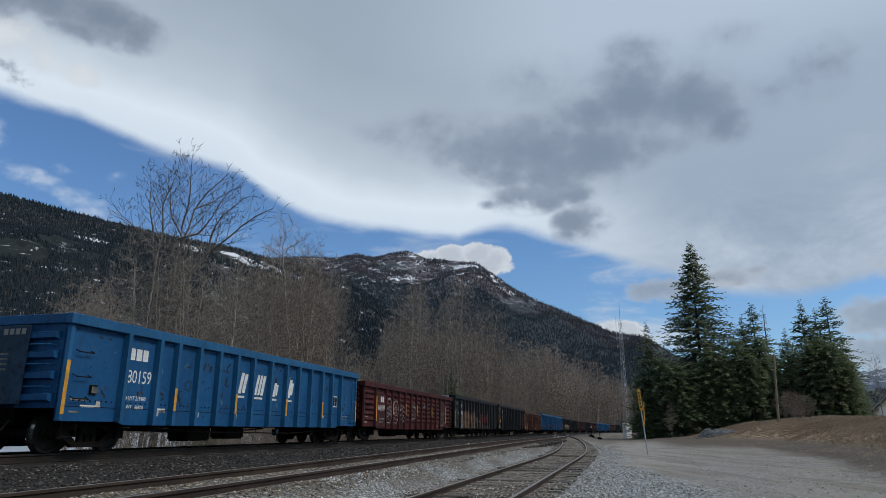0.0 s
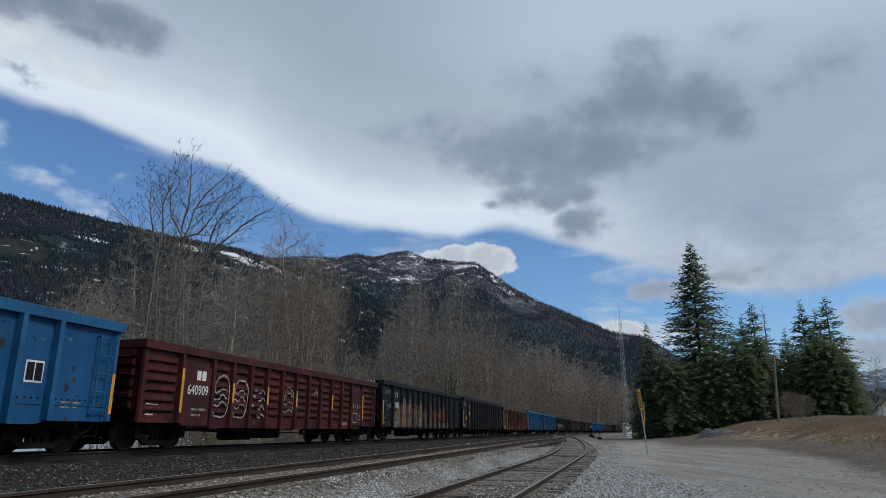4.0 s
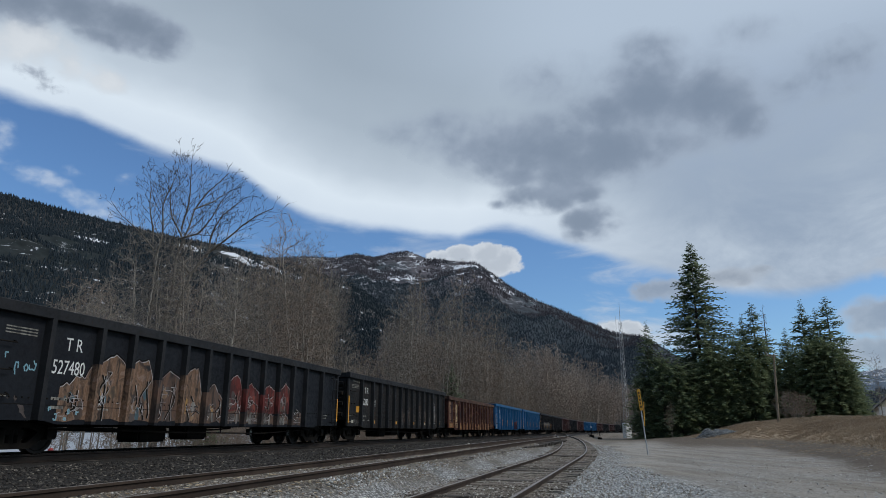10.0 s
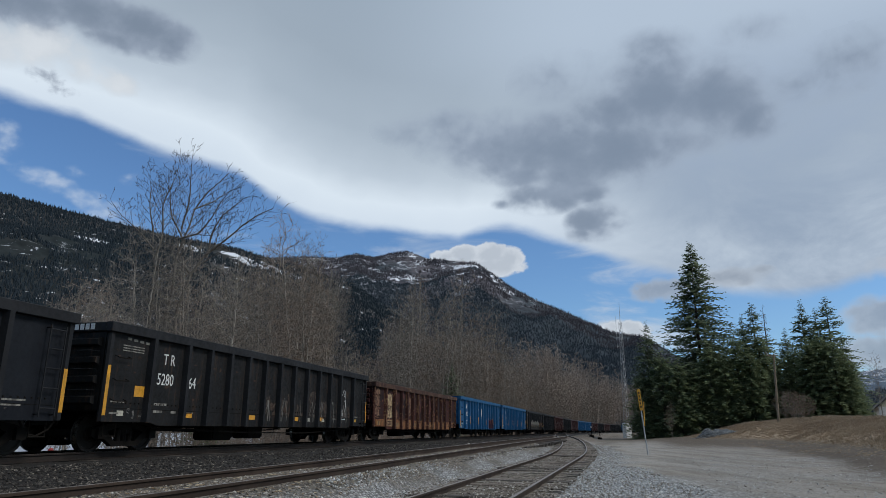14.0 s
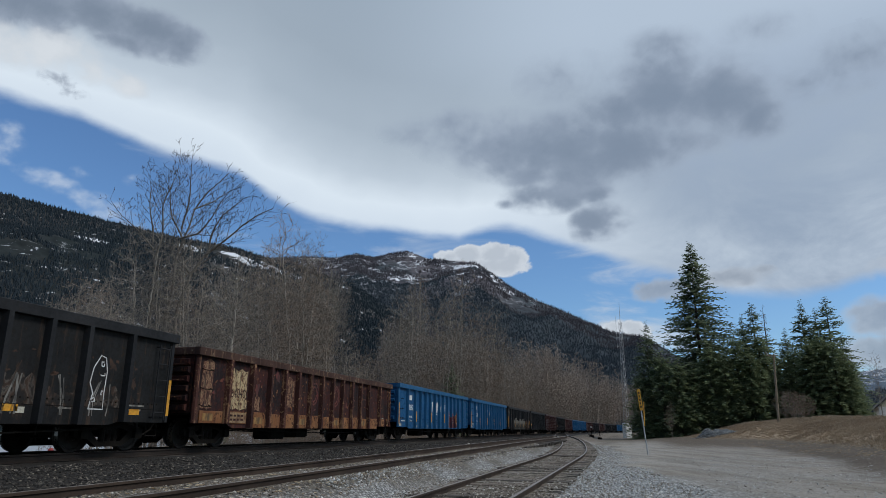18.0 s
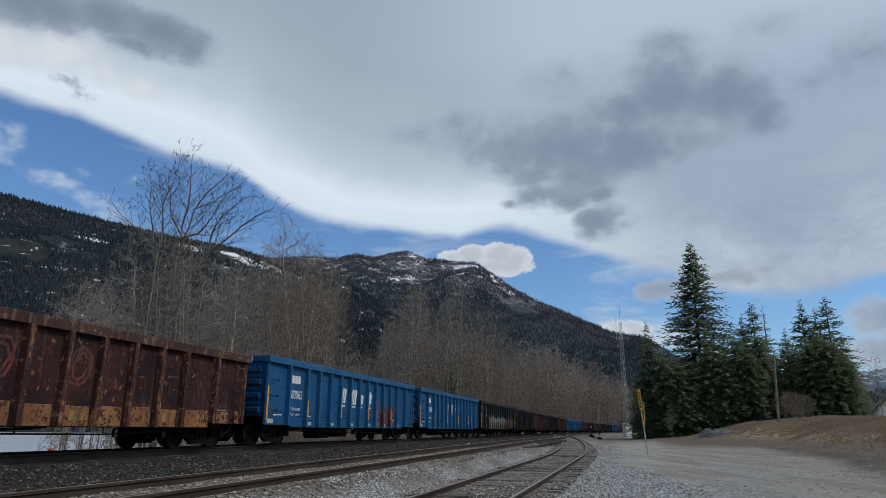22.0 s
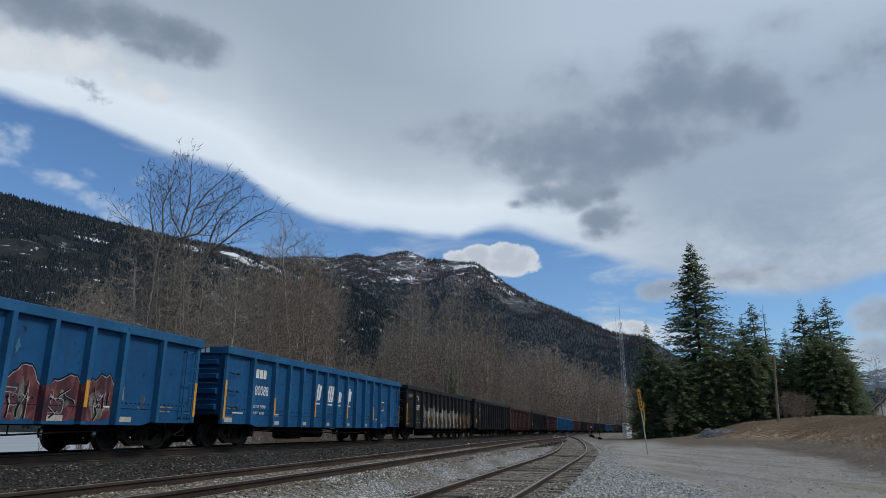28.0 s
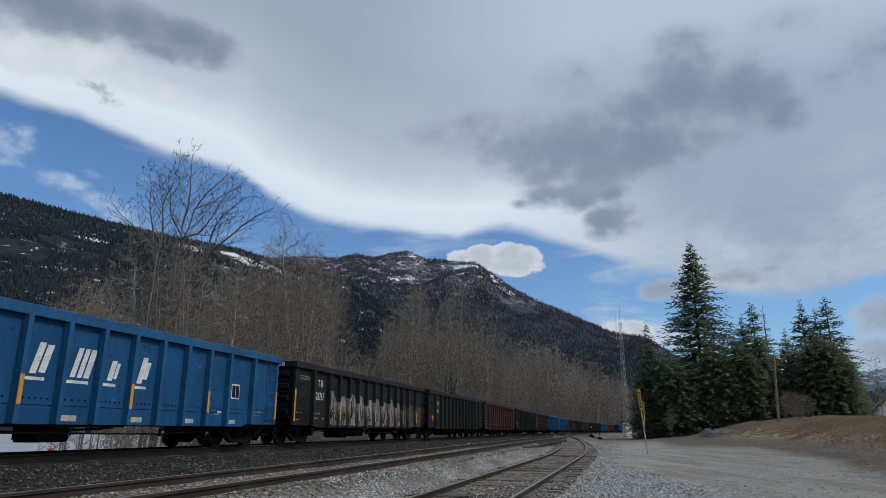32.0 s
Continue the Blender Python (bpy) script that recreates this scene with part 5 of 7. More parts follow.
def make_brake_wheel():
    """Hand brake on the end: a spoked wheel on a gear box with its chain."""
    bm = boxes((-0.20, 0.0, -0.16, 0.16, -0.22, 0.18))
    n = 18
    for k in range(n):
        a0, a1 = k * 6.2832 / n, (k + 1) * 6.2832 / n
        tube(bm, [(-0.27, 0.27 * math.cos(a0), 0.27 * math.sin(a0)), (-0.27, 0.27 * math.cos(a1), 0.27 * math.sin(a1))], 0.016, 5)
    for k in range(4):
        an = k * 1.5708 + 0.4
        tube(bm, [(-0.22, 0, 0), (-0.27, 0.27 * math.cos(an), 0.27 * math.sin(an))], 0.014, 5)
    tube(bm, [(-0.12, 0.0, -0.2), (-0.12, 0.0, -1.0)], 0.018, 5)
    return bm


def make_end_step():
    """Rung across an end corner."""
    bm = bmesh.new()
    tube(bm, [(0.0, -1.25, 0.0), (-0.20, -1.22, 0.0), (-0.20, -0.72, 0.0), (0.0, -0.70, 0.0)], 0.014, 6)
    return bm


def make_rod_rack():
    """Train pipe, pull rods and hangers under the side sill."""
    bm = bmesh.new()
    tube(bm, [(-6.2, -1.30, 0.54), (-2.2, -1.30, 0.44), (2.6, -1.30, 0.40), (6.2, -1.30, 0.53)], 0.020, 6)
    tube(bm, [(-5.6, -1.20, 0.60), (5.6, -1.20, 0.60)], 0.016, 6)
    for x in (-4.3, -2.2, 0.2, 2.6, 4.4):
        tube(bm, [(x, -1.30, 0.72), (x, -1.30, 0.40)], 0.014, 5)
    return bm


def gondola(label, material, style="plain", end_material=None, rib_material=None, ribs=RIBS_EVEN, top=HIGH):
    """A mill gondola: local x runs back along the train, z is height over the rail."""
    car = new("gondola_car")
    tagged(car, label, "railway car", "gondola cars of the train")
    em = end_material or material
    rm = rib_material or {"blue_paint": M_BLUERIB, "black_paint": M_BLACKRIB, "grey_black_paint": M_BLACKRIB}.get(material.name, material)
    corr = style == "corrugated"
    drop = 0.12 if corr or style == "rusty" else 0.07
    key = "/%s %.2f %.2f" % (style, top, ribs[0])
    for y, turn, dx in ((-1.48, 0, 0), (1.48, 180, BODY)):
        fit_part("side_wall", "side_wall" + key, make_side(corr, drop, top, ribs), material, car, (dx, y, 0), (0, 0, turn))
        fit_part("top_chord", "top_chord", make_chord, M_RUSTTOP if style == "rusty" else rm, car, (dx, y, top - HIGH), (0, 0, turn))
    for y, turn in ((-1.48, 0), (1.48, 180)):
        for x in ribs:
            wide = 0.22 if style == "rusty" else 0.19
            z0 = 0.69 - (drop if 2.05 < x < 14.45 else 0)
            fit_part("rib", "rib%s %.2f" % (key, z0), make_rib(0.145 if not corr else 0.12, z0, top - 0.215, wide), rm, car, (x, y, 0), (0, 0, turn))
        for x in (0.06, BODY - 0.06):
            fit_part("corner_post", "corner_post" + key, make_rib(0.06, 0.69, top - 0.215, 0.16), rm, car, (x, y, 0), (0, 0, turn))
    for x, turn in ((0.0, 0), (BODY, 180)):
        fit_part("end_wall", "end_wall" + key, make_end(top), em, car, (x, 0, 0), (0, 0, turn))
        fit_part("end_chord", "end_chord", make_end_chord, M_RUSTTOP if style == "rusty" else em, car, (x, 0, top - HIGH), (0, 0, turn))
        for z in ((1.16, 1.62, 2.06, 2.48) if style == "plain" else (1.1, 1.36, 1.62, 1.88, 2.14, 2.36)):
            fit_part("end_bar", "end_bar", make_end_bar, em, car, (x, 0, z), (0, 0, turn))
        for z in (1.38, 1.85, 2.27):
            fit_part("end_rung", "end_rung", make_end_step, rm, car, (x, 0, z), (0, 0, turn))
        fit_part("coupler", "coupler", make_coupler, M_STEEL, car, (x, 0, 0), (0, 0, turn), "sooty knuckle coupler with air hose")
    fit_part("hand_brake", "hand_brake", make_brake_wheel, M_STEEL, car, (BODY, 0.45, top - 0.75), (0, 0, 180), "spoked hand brake wheel on the end")
    fit_part("floor", "floor", lambda: boxes((0.05, BODY - 0.05, -1.42, 1.42, 0.92, 1.02), (0.3, BODY - 0.3, -0.2, 0.2, 0.70, 0.93), (1.2, 1.6, -1.4, 1.4, 0.72, 0.93), (14.9, 15.3, -1.4, 1.4, 0.72, 0.93)), M_STEEL, car)
    fit_part("brake_gear", "brake_gear", make_gear(1), M_STEEL, car, (6.4, 0, 0))
    fit_part("brake_rigging", "brake_rigging", make_rod_rack, M_STEEL, car, (8.25, 0, 0))
    fit_part("ladder", "ladder" + key, make_ladder(top), rm, car, (16.05, -1.48, 0), label="steel ladder at the car's end")
    fit_part("ladder", "ladder" + key, make_ladder(top), rm, car, (0.45, 1.48, 0), (0, 0, 180), label="steel ladder at the car's end")
    for z in (1.15, 1.62, 2.15):
        fit_part("grab_iron", "grab_iron", make_grab, M_STEEL, car, (0.50, -1.48, z))
    for x in (0.45, 16.05):
        fit_part("step", "step", make_step, M_STEEL, car, (x, -1.42, 0))
    for x0, x1, z in ((0.3, 0.75, 1.12), (0.3, 0.6, 0.86), (3.1, 3.5, 0.93), (12.95, 13.3, 0.93), (15.05, 15.6, 1.05), (15.05, 15.5, 0.95)):
        bar(car, x0, x1, z, z + 0.035, M_GREYP if not corr else M_SPRAY, "stencil_bar")
    truck(car, 1.44)
    truck(car, 15.06)
    sets = []
    for x in AXLES:
        w = fit_part("wheelset", "axle", make_axle, M_STEEL, car, (x, 0, WHEEL_R), label="steel axle with two wheels")
        fit_part("wheel", "wheel", make_wheel, M_WHEEL, w, (0, -0.755, 0), smooth_shade=False)
        fit_part("wheel", "wheel", make_wheel, M_WHEEL, w, (0, 0.755, 0), (0, 0, 180))
        sets.append(w)
    return car, sets


def reflectors(car, rows, face=-1.6265):
    """Yellow strips on the outer faces of ribs and posts: middle, foot and top."""
    for x, z0, z1 in rows:
        y = face if 0.5 < x < 16 else -1.5415
        bar(car, x - 0.05, x + 0.05, z0, z1, M_YELLOW, "reflector_strip", y, 0.0, "yellow reflector strip")


def rivets(car, z, ribs=RIBS_EVEN):
    """A row of rivet heads along the panels, and the seam below it."""
    def f():
        bm = bmesh.new()
        for a, b in zip((0.15,) + ribs, ribs + (16.3,)):
            n = max(2, int((b - a - 0.3) / 0.15))
            for i in range(n):
                x = a + 0.15 + (b - a - 0.3) * (i + 0.5) / n
                box(bm, x - 0.017, x + 0.017, -0.012, 0.0, -0.017, 0.017)
        return bm
    tagged(fit_part("rivet_row", "rivet_row/%.2f" % ribs[2], f, M_STEEL, car, (0, -1.48, z)), kind="stuff")
    fit_part("seam", "seam", lambda: boxes((0.15, 16.3, -0.006, 0.0, -0.006, 0.006)), M_STEEL, car, (0, -1.48, z - 0.13))


def scuffs(car, count, seed, ribs, material, z0=0.8, z1=2.6, big=0.16):
    """Scrapes and dents in the paint: small ragged patches on the panels."""
    rnd = random.Random(seed)
    edges = (0.15,) + ribs + (15.7,)
    for _ in range(count):
        i = rnd.randrange(len(edges) - 1)
        x = rnd.uniform(edges[i] + 0.25, edges[i + 1] - 0.25)
        z = z0 + (z1 - z0) * rnd.random() ** 0.7
        r, tall = rnd.uniform(0.03, big), rnd.choice((0.35, 0.6, 1.7))
        lean = rnd.uniform(-0.8, 0.8)
        ring = []
        for k in range(11):
            q = r * rnd.uniform(0.35, 1.15)
            px, pz = q * math.cos(k * 0.571), q * math.sin(k * 0.571) * tall
            ring.append((x + px + lean * pz, z + pz))
        ob = part("scuff", flat_shape(ring, 0.001), material, car)
        ob.matrix_basis = pose(0, -1.4808, 0)


def emblem(car, ribs, first):
    """Slanted white emblem in four pieces over short lines, one to a panel."""
    for k, (bars, h) in enumerate(((((0.0, 0.16, 0.0), (0.22, 0.17, 0.06)), 0.64), (((0.0, 0.14, 0.0), (0.20, 0.13, 0.0), (0.38, 0.16, 0.0)), 0.64), (((0.05, 0.16, 0.0), (0.25, 0.10, 0.10)), 0.46), (((0.0, 0.18, 0.0), (0.21, 0.15, 0.22)), 0.64))):
        x0 = ribs[first + k] + 0.27
        for dx, wd, cut in bars:
            bar(car, x0 + dx, x0 + dx + wd, 1.60 + cut * 0.5, 1.60 + h - cut * 0.5, M_WHITE, "emblem_bar", -1.482, 0.27)
        bar(car, x0 - 0.10, x0 + bars[-1][0] + bars[-1][1], 1.47, 1.535, M_WHITE, "emblem_underline", -1.482)


def blue_marks(car, number, load, tare, ribs=RIBS_EVEN, first=4, notice=True):
    """Marks of the blue cars: emblem, number, weights, strips and plates."""
    x = ribs[0] + (0.30 if ribs is RIBS_EVEN else 0.16)
    for k in range(3):
        bar(car, x + 0.03 + k * 0.235, x + 0.22 + k * 0.235, 2.14, 2.42, M_WHITE, slant=0.0)
    write(car, number, x + 0.02, 1.60, 0.44, stretch=0.80)
    write(car, "LD LMT " + load, x - 0.05, 1.19, 0.145)
    write(car, "LT WT   " + tare, x - 0.07, 0.98, 0.145)
    emblem(car, ribs, first)
    strips = [ribs[1] + 0.74 if ribs is RIBS else ribs[1], ribs[first], ribs[first + 3], ribs[-3]]
    reflectors(car, [(0.06, 0.82, 1.95), (16.44, 0.85, 1.75)] + [(q, 0.98, 1.56) for q in strips])
    rivets(car, 1.12, ribs)
    if ribs is RIBS:
        for q in ribs[1:-1:2]:
            bar(car, q + 0.16, q + 0.31, 0.84, 0.98, M_PLATE, "sill_plate")
    else:
        bar(car, 0.16, 0.62, 0.73, 0.87, M_PLATE, "sill_plate")
        for q in ribs[1:-1:2]:
            bar(car, q + 0.16, q + 0.62, 0.68, 0.80, M_PLATE, "sill_plate")
    if notice:
        q = ribs[-2] + 0.30
        bar(car, q, q + 0.45, 1.42, 1.86, M_WHITE, "notice_panel")
        bar(car, q + 0.03, q + 0.21, 1.46, 1.82, M_BLACK, "notice_field", -1.4855)
        bar(car, q + 0.24, q + 0.42, 1.46, 1.82, M_BLACK, "notice_field", -1.4855)
    for x0, x1 in ((0.6, 1.2), (3.1, 3.5), (13.1, 13.3)):
        bar(car, x0, x1, 0.98, 1.03, M_WHITE)
    # number on the end
    for k in range(8 if ribs is not RIBS else 0):
        if k == 3:
            continue
        ob = bar(car, 0, 0.12, 0, 0.14, M_WHITE, "end_number_bar")
        ob.matrix_basis = pose(-0.081, 0.35 - k * 0.17, 2.77, 0, 0, -90)


def dark_marks(car, number, load=True, ribs=RIBS_EVEN):
    x = ribs[0] + 0.28
    write(car, "T R", x + 0.24, 2.14, 0.40, stretch=0.8)
    if len(number) > 5 and not load:
        write(car, number[:4], x + 0.06, 1.62, 0.42, stretch=0.8)
        write(car, number[4:], ribs[1] + 0.22, 1.60, 0.42, stretch=0.8)
    else:
        write(car, number, x - 0.05, 1.64, 0.42, stretch=0.72)
    bar(car, x + 0.05, x + 0.55, 1.10, 1.16, M_GREYP)
    bar(car, x + 0.05, x + 0.40, 0.92, 0.98, M_GREYP)
    bar(car, x + 0.75, x + 0.95, 0.92, 0.98, M_GREYP)
    for k in range(3):
        bar(car, 0.5, 1.25, 2.45 - k * 0.06, 2.475 - k * 0.06, M_GREYP)
    reflectors(car, [(0.06, 0.82, 1.95), (16.44, 0.85, 1.75)])
    rivets(car, 1.12, ribs)
    for k in range(8):
        if k == 2:
            continue
        ob = bar(car, 0, 0.11, 0, 0.14, M_WHITE, "end_number_bar")
        ob.matrix_basis = pose(-0.081, 0.05 - k * 0.15, 2.77, 0, 0, -90)


def stroke(car, pts, width, material, name="scrawl_line", y=-1.486):
    """A sprayed line on the side."""
    bm = bmesh.new()
    row = []
    for i, (x, z) in enumerate(pts):
        x0, z0 = pts[max(i - 1, 0)]
        x1, z1 = pts[min(i + 1, len(pts) - 1)]
        l = math.hypot(x1 - x0, z1 - z0) or 1.0
        nx, nz = -(z1 - z0) / l * width / 2, (x1 - x0) / l * width / 2
        row.append((bm.verts.new((x + nx, 0, z + nz)), bm.verts.new((x - nx, 0, z - nz))))
    for (a, b), (c, d) in zip(row, row[1:]):
        bm.faces.new((a, b, d, c))
    ob = part(name, bm, material, car)
    ob.matrix_basis = pose(0, y, 0)
    return ob


def scrawl_loops(car, x0, x1, z0, z1, material, seed, n=3, width=0.035, y=-1.486):
    """A few looping sprayed lines that cannot be read."""
    rnd = random.Random(seed)
    for k in range(n):
        cx, cz = rnd.uniform(x0, x1), rnd.uniform(z0, z1)
        rx, rz = rnd.uniform(0.3, 0.8) * (x1 - x0) / 2, rnd.uniform(0.25, 0.6) * (z1 - z0) / 2
        a0, turns = rnd.uniform(0, 6), rnd.uniform(2.5, 6.5)
        stroke(car, [(min(x1, max(x0, cx + rx * math.cos(a0 + turns * i / 18) * (1 - i / 40))), min(z1, max(z0, cz + rz * math.sin(a0 + turns * i / 18 + 0.6 * math.sin(i * 0.7))))) for i in range(19)], width, material, y=y)


def spray(name, stops, scale=1.6):
    """Old sprayed paint: several colours that flow into one another, with worn specks."""
    m = bpy.data.materials.new(name)
    m.use_nodes = True
    nt = m.node_tree
    b = nt.nodes["Principled BSDF"]
    tc = nt.nodes.new("ShaderNodeTexCoord").outputs["Object"]
    n1 = noise_tex(nt, scaled(nt, tc, 1.3, 1.3, 0.8), scale, 4, 0.55, 0.9)
    n2 = noise_tex(nt, tc, 26.0, 6, 0.7)
    n3 = noise_tex(nt, scaled(nt, tc, 5, 5, 0.7), 1.4, 5, 0.65)
    c = ramp(nt, n1, stops)
    c = mix_col(nt, maths(nt, "MULTIPLY", soft_step(nt, maths(nt, "MULTIPLY_ADD", n2, 0.4, n3), 0.66, 0.86), 0.8), c, (0.016, 0.015, 0.015))
    c = mix_col(nt, 1.0, c, ramp(nt, n2, [(0.25, 0.7), (0.75, 1.2)]), "MULTIPLY")
    nt.links.new(c, b.inputs["Base Color"])
    b.inputs["Roughness"].default_value = 0.7
    b.inputs["Specular IOR Level"].default_value = 0.2
    return m


M_SP_TAN = spray("tan_picture", [(0.30, (0.016, 0.018, 0.022)), (0.41, (0.075, 0.050, 0.036)), (0.48, (0.19, 0.122, 0.084)), (0.55, (0.135, 0.078, 0.047)), (0.62, (0.215, 0.148, 0.115)), (0.72, (0.03, 0.03, 0.034))], 2.6)
M_SP_BROWN = spray("brown_picture", [(0.30, (0.018, 0.017, 0.017)), (0.44, (0.075, 0.052, 0.042)), (0.52, (0.12, 0.07, 0.05)), (0.60, (0.075, 0.06, 0.055)), (0.74, (0.03, 0.026, 0.026))])
M_SP_RED = spray("red_picture", [(0.30, (0.022, 0.014, 0.014)), (0.44, (0.075, 0.016, 0.015)), (0.54, (0.13, 0.026, 0.022)), (0.64, (0.085, 0.045, 0.04)), (0.76, (0.028, 0.018, 0.018))])
M_SP_WINE = spray("maroon_picture", [(0.30, (0.02, 0.022, 0.04)), (0.44, (0.085, 0.024, 0.034)), (0.54, (0.16, 0.06, 0.065)), (0.64, (0.07, 0.03, 0.045)), (0.76, (0.02, 0.04, 0.08))])
M_SP_GREY = spray("grey_picture", [(0.30, (0.03, 0.03, 0.03)), (0.44, (0.13, 0.125, 0.115)), (0.54, (0.30, 0.29, 0.26)), (0.64, (0.20, 0.19, 0.17)), (0.76, (0.06, 0.05, 0.045))])


def painted(car, x0, x1, z0, tops, mats, seed, ribs=RIBS_EVEN, outline=None, depth=0.145, lift=0.0, dark=2, flakes=()):
    """A sprayed picture over several panels: a ragged patch a panel with smaller patches and lines over it, and a sleeve of paint on each rib between."""
    rnd = random.Random(seed)
    edges = [x0] + [x for x in ribs if x0 + 0.2 < x < x1 - 0.2] + [x1]
    for i, (a, b) in enumerate(zip(edges, edges[1:])):
        ta, tm, tb = tops[i % len(tops)] - 0.12, tops[i % len(tops)] + rnd.uniform(0.05, 0.20), tops[(i + 1) % len(tops)] - 0.12
        a2, b2 = a + (0.096 if i else 0.0), b - (0.096 if b != x1 else 0.0)
        m = mats[i * len(mats) // (len(edges) - 1)]
        peak, flat = rnd.uniform(0.25, 0.6), rnd.uniform(0.1, 0.3)
        up = []
        for k in range(11):
            f = k / 10
            zt = ta + (tm - ta) * f / peak if f < peak else (tm if f < peak + flat else tm + (tb - tm) * (f - peak - flat) / (1 - peak - flat))
            up.append((a2 + (b2 - a2) * f, zt + rnd.uniform(-.06, .05)))
        low = [(b2 - (b2 - a2) * k / 3, z0 + rnd.uniform(0, 0.10)) for k in range(4)]
        ob = part("scrawl_patch", flat_shape(low[::-1] + up[::-1], 0.002), m, car, "sprayed paint on the panel")
        ob.matrix_basis = pose(0, -1.481 - lift, 0)
        top = min(ta, tb)
        for q in range(5 if flakes else 0):
            cx, cz = rnd.uniform(a2 + 0.16, b2 - 0.16), rnd.uniform(z0 + 0.15, top - 0.12)
            w, h = rnd.uniform(0.05, 0.15), rnd.uniform(0.08, 0.26)
            ring = [(min(b2 - 0.01, max(a2 + 0.01, cx + w * math.cos(k * 0.785) * rnd.uniform(0.7, 1.3))), max(z0 + 0.02, cz + h * math.sin(k * 0.785) * rnd.uniform(0.6, 1.2))) for k in range(8)]
            ob = part("scrawl_fill", flat_shape(ring, 0.001), flakes[rnd.randrange(len(flakes))], car)
            ob.matrix_basis = pose(0, -1.4832 - lift - q * 0.0004, 0)
        if outline:
            stroke(car, up, 0.018, outline, y=-1.4862 - lift * 1.2)
            stroke(car, [(x, z + 0.035) for x, z in up], 0.030, M_STEEL, "shadow_line", -1.4828 - lift)
            for q in range(dark + 2):
                xm, bow = rnd.uniform(a2 + 0.12, b2 - 0.12), rnd.uniform(-0.18, 0.18)
                za = z0 + rnd.uniform(0.03, 0.4)
                zb = max(za + 0.2, top - rnd.uniform(-0.05, 0.45))
                run = [(min(b2 - 0.03, max(a2 + 0.03, xm + bow * math.sin(k * 0.6 + q))), za + (zb - za) * k / 7) for k in range(8)]
                stroke(car, run, rnd.uniform(0.03, 0.07), M_STEEL, "shadow_line", -1.4854 - lift)
                stroke(car, [(min(b2 - 0.02, x + 0.035), z) for x, z in run], 0.014, outline, y=-1.4858 - lift)
            scrawl_loops(car, a2 + 0.03, b2 - 0.03, z0 + 0.12, top - 0.1, outline, seed * 31 + i, 3, 0.014, -1.4866 - lift)
        if i and mats[0] is not M_MUD2:
            fit_part("scrawl_on_rib", "scrawl_on_rib/%d %d" % (seed, i), make_rib(depth + 0.003 + lift, z0 + 0.02, ta + rnd.uniform(-.05, .05), 0.196 + lift), m, car, (a, -1.48, 0))


rolling = []
DARK = "black gondola car with rusted ribs and faded marks"
BLUE = "blue ribbed gondola car with slanted white emblem"

def flat_car():
    car = new("flat_car")
    tagged(car, "low black flat car with a bent end handrail", "railway car")
    part("deck", boxes((-1.0, BODY, -1.45, 1.45, 0.85, 1.12), bevel=0.02), M_STEEL, car)
    part("centre_sill", boxes((0.2, BODY - 0.2, -0.3, 0.3, 0.5, 0.86)), M_STEEL, car)
    bm = bmesh.new()
    tube(bm, [(BODY - 0.15, -0.55, 1.12), (BODY - 0.15, -0.55, 2.35), (BODY - 0.15, -0.40, 2.5), (BODY - 0.15, 0.9, 2.5), (BODY - 0.15, 1.05, 2.35), (BODY - 0.15, 1.05, 1.12)], 0.035, 8)
    part("handrail", bm, M_STEEL, car)
    fit_part("coupler", "coupler", make_coupler, M_STEEL, car, (BODY, 0, 0), (0, 0, 180), "sooty knuckle coupler with air hose")
    fit_part("coupler", "coupler", make_coupler, M_STEEL, car, (-1.0, 0, 0), (0, 0, 0), "sooty knuckle coupler with air hose")
    truck(car, 1.44)
    truck(car, 15.06)
    sets = []
    for x in AXLES:
        s = fit_part("wheelset", "axle", make_axle, M_STEEL, car, (x, 0, WHEEL_R), label="steel axle with two wheels")
        fit_part("wheel", "wheel", make_wheel, M_WHEEL, s, (0, -0.755, 0))
        fit_part("wheel", "wheel", make_wheel, M_WHEEL, s, (0, 0.755, 0), (0, 0, 180))
        sets.append(s)
    return car, sets


c, w = flat_car()
rolling.append((0, c, w))
M_SCRAPE = mat("scraped_dark_paint", (0.007, 0.013, 0.024), (0.012, 0.022, 0.040), 0.8, 0, 6.0, 20, 0.2)
M_CHALK = mat("thin_white_spray", (0.42, 0.42, 0.43), (0.16, 0.13, 0.13), 0.8, 0, 3.0, 16, 0.0, spread=0.3)
M_RUBBED = mat("rubbed_pale_paint", (0.035, 0.12, 0.21), (0.05, 0.14, 0.22), 0.7, 0, 6.0, 20, 0.1)
M_BROWNRUST = mat("brown_rust_spots", (0.060, 0.030, 0.017), (0.022, 0.014, 0.011), 0.85, 0, 6.0, 20, 0.3)


def arch(car, x0, x1, z0, z1, material, width, y, foot=True):
    """A sprayed arch with a hooked foot."""
    r = (x1 - x0) / 2
    pts = [(x0 + r * (1 - math.cos(k * math.pi / 12)), z1 - 0.30 + 0.30 * math.sin(k * math.pi / 12)) for k in range(13)]
    rnd = random.Random(int(x0 * 100))
    pts = [(x + rnd.uniform(-.03, .03), z + rnd.uniform(-.03, .03)) for x, z in pts]
    pts = [(x0, z1 - 0.45)] + pts + [(x1, (z0 + z1) / 2), (x1 - 0.05, z0 + 0.25)]
    if foot:
        pts += [(x1 - 0.14, z0 + 0.08), (x1 - 0.3, z0), (x0 + 0.02, z0 + 0.04), (x0 - 0.02, z0 + 0.16)]
    stroke(car, pts, width, material, y=y)


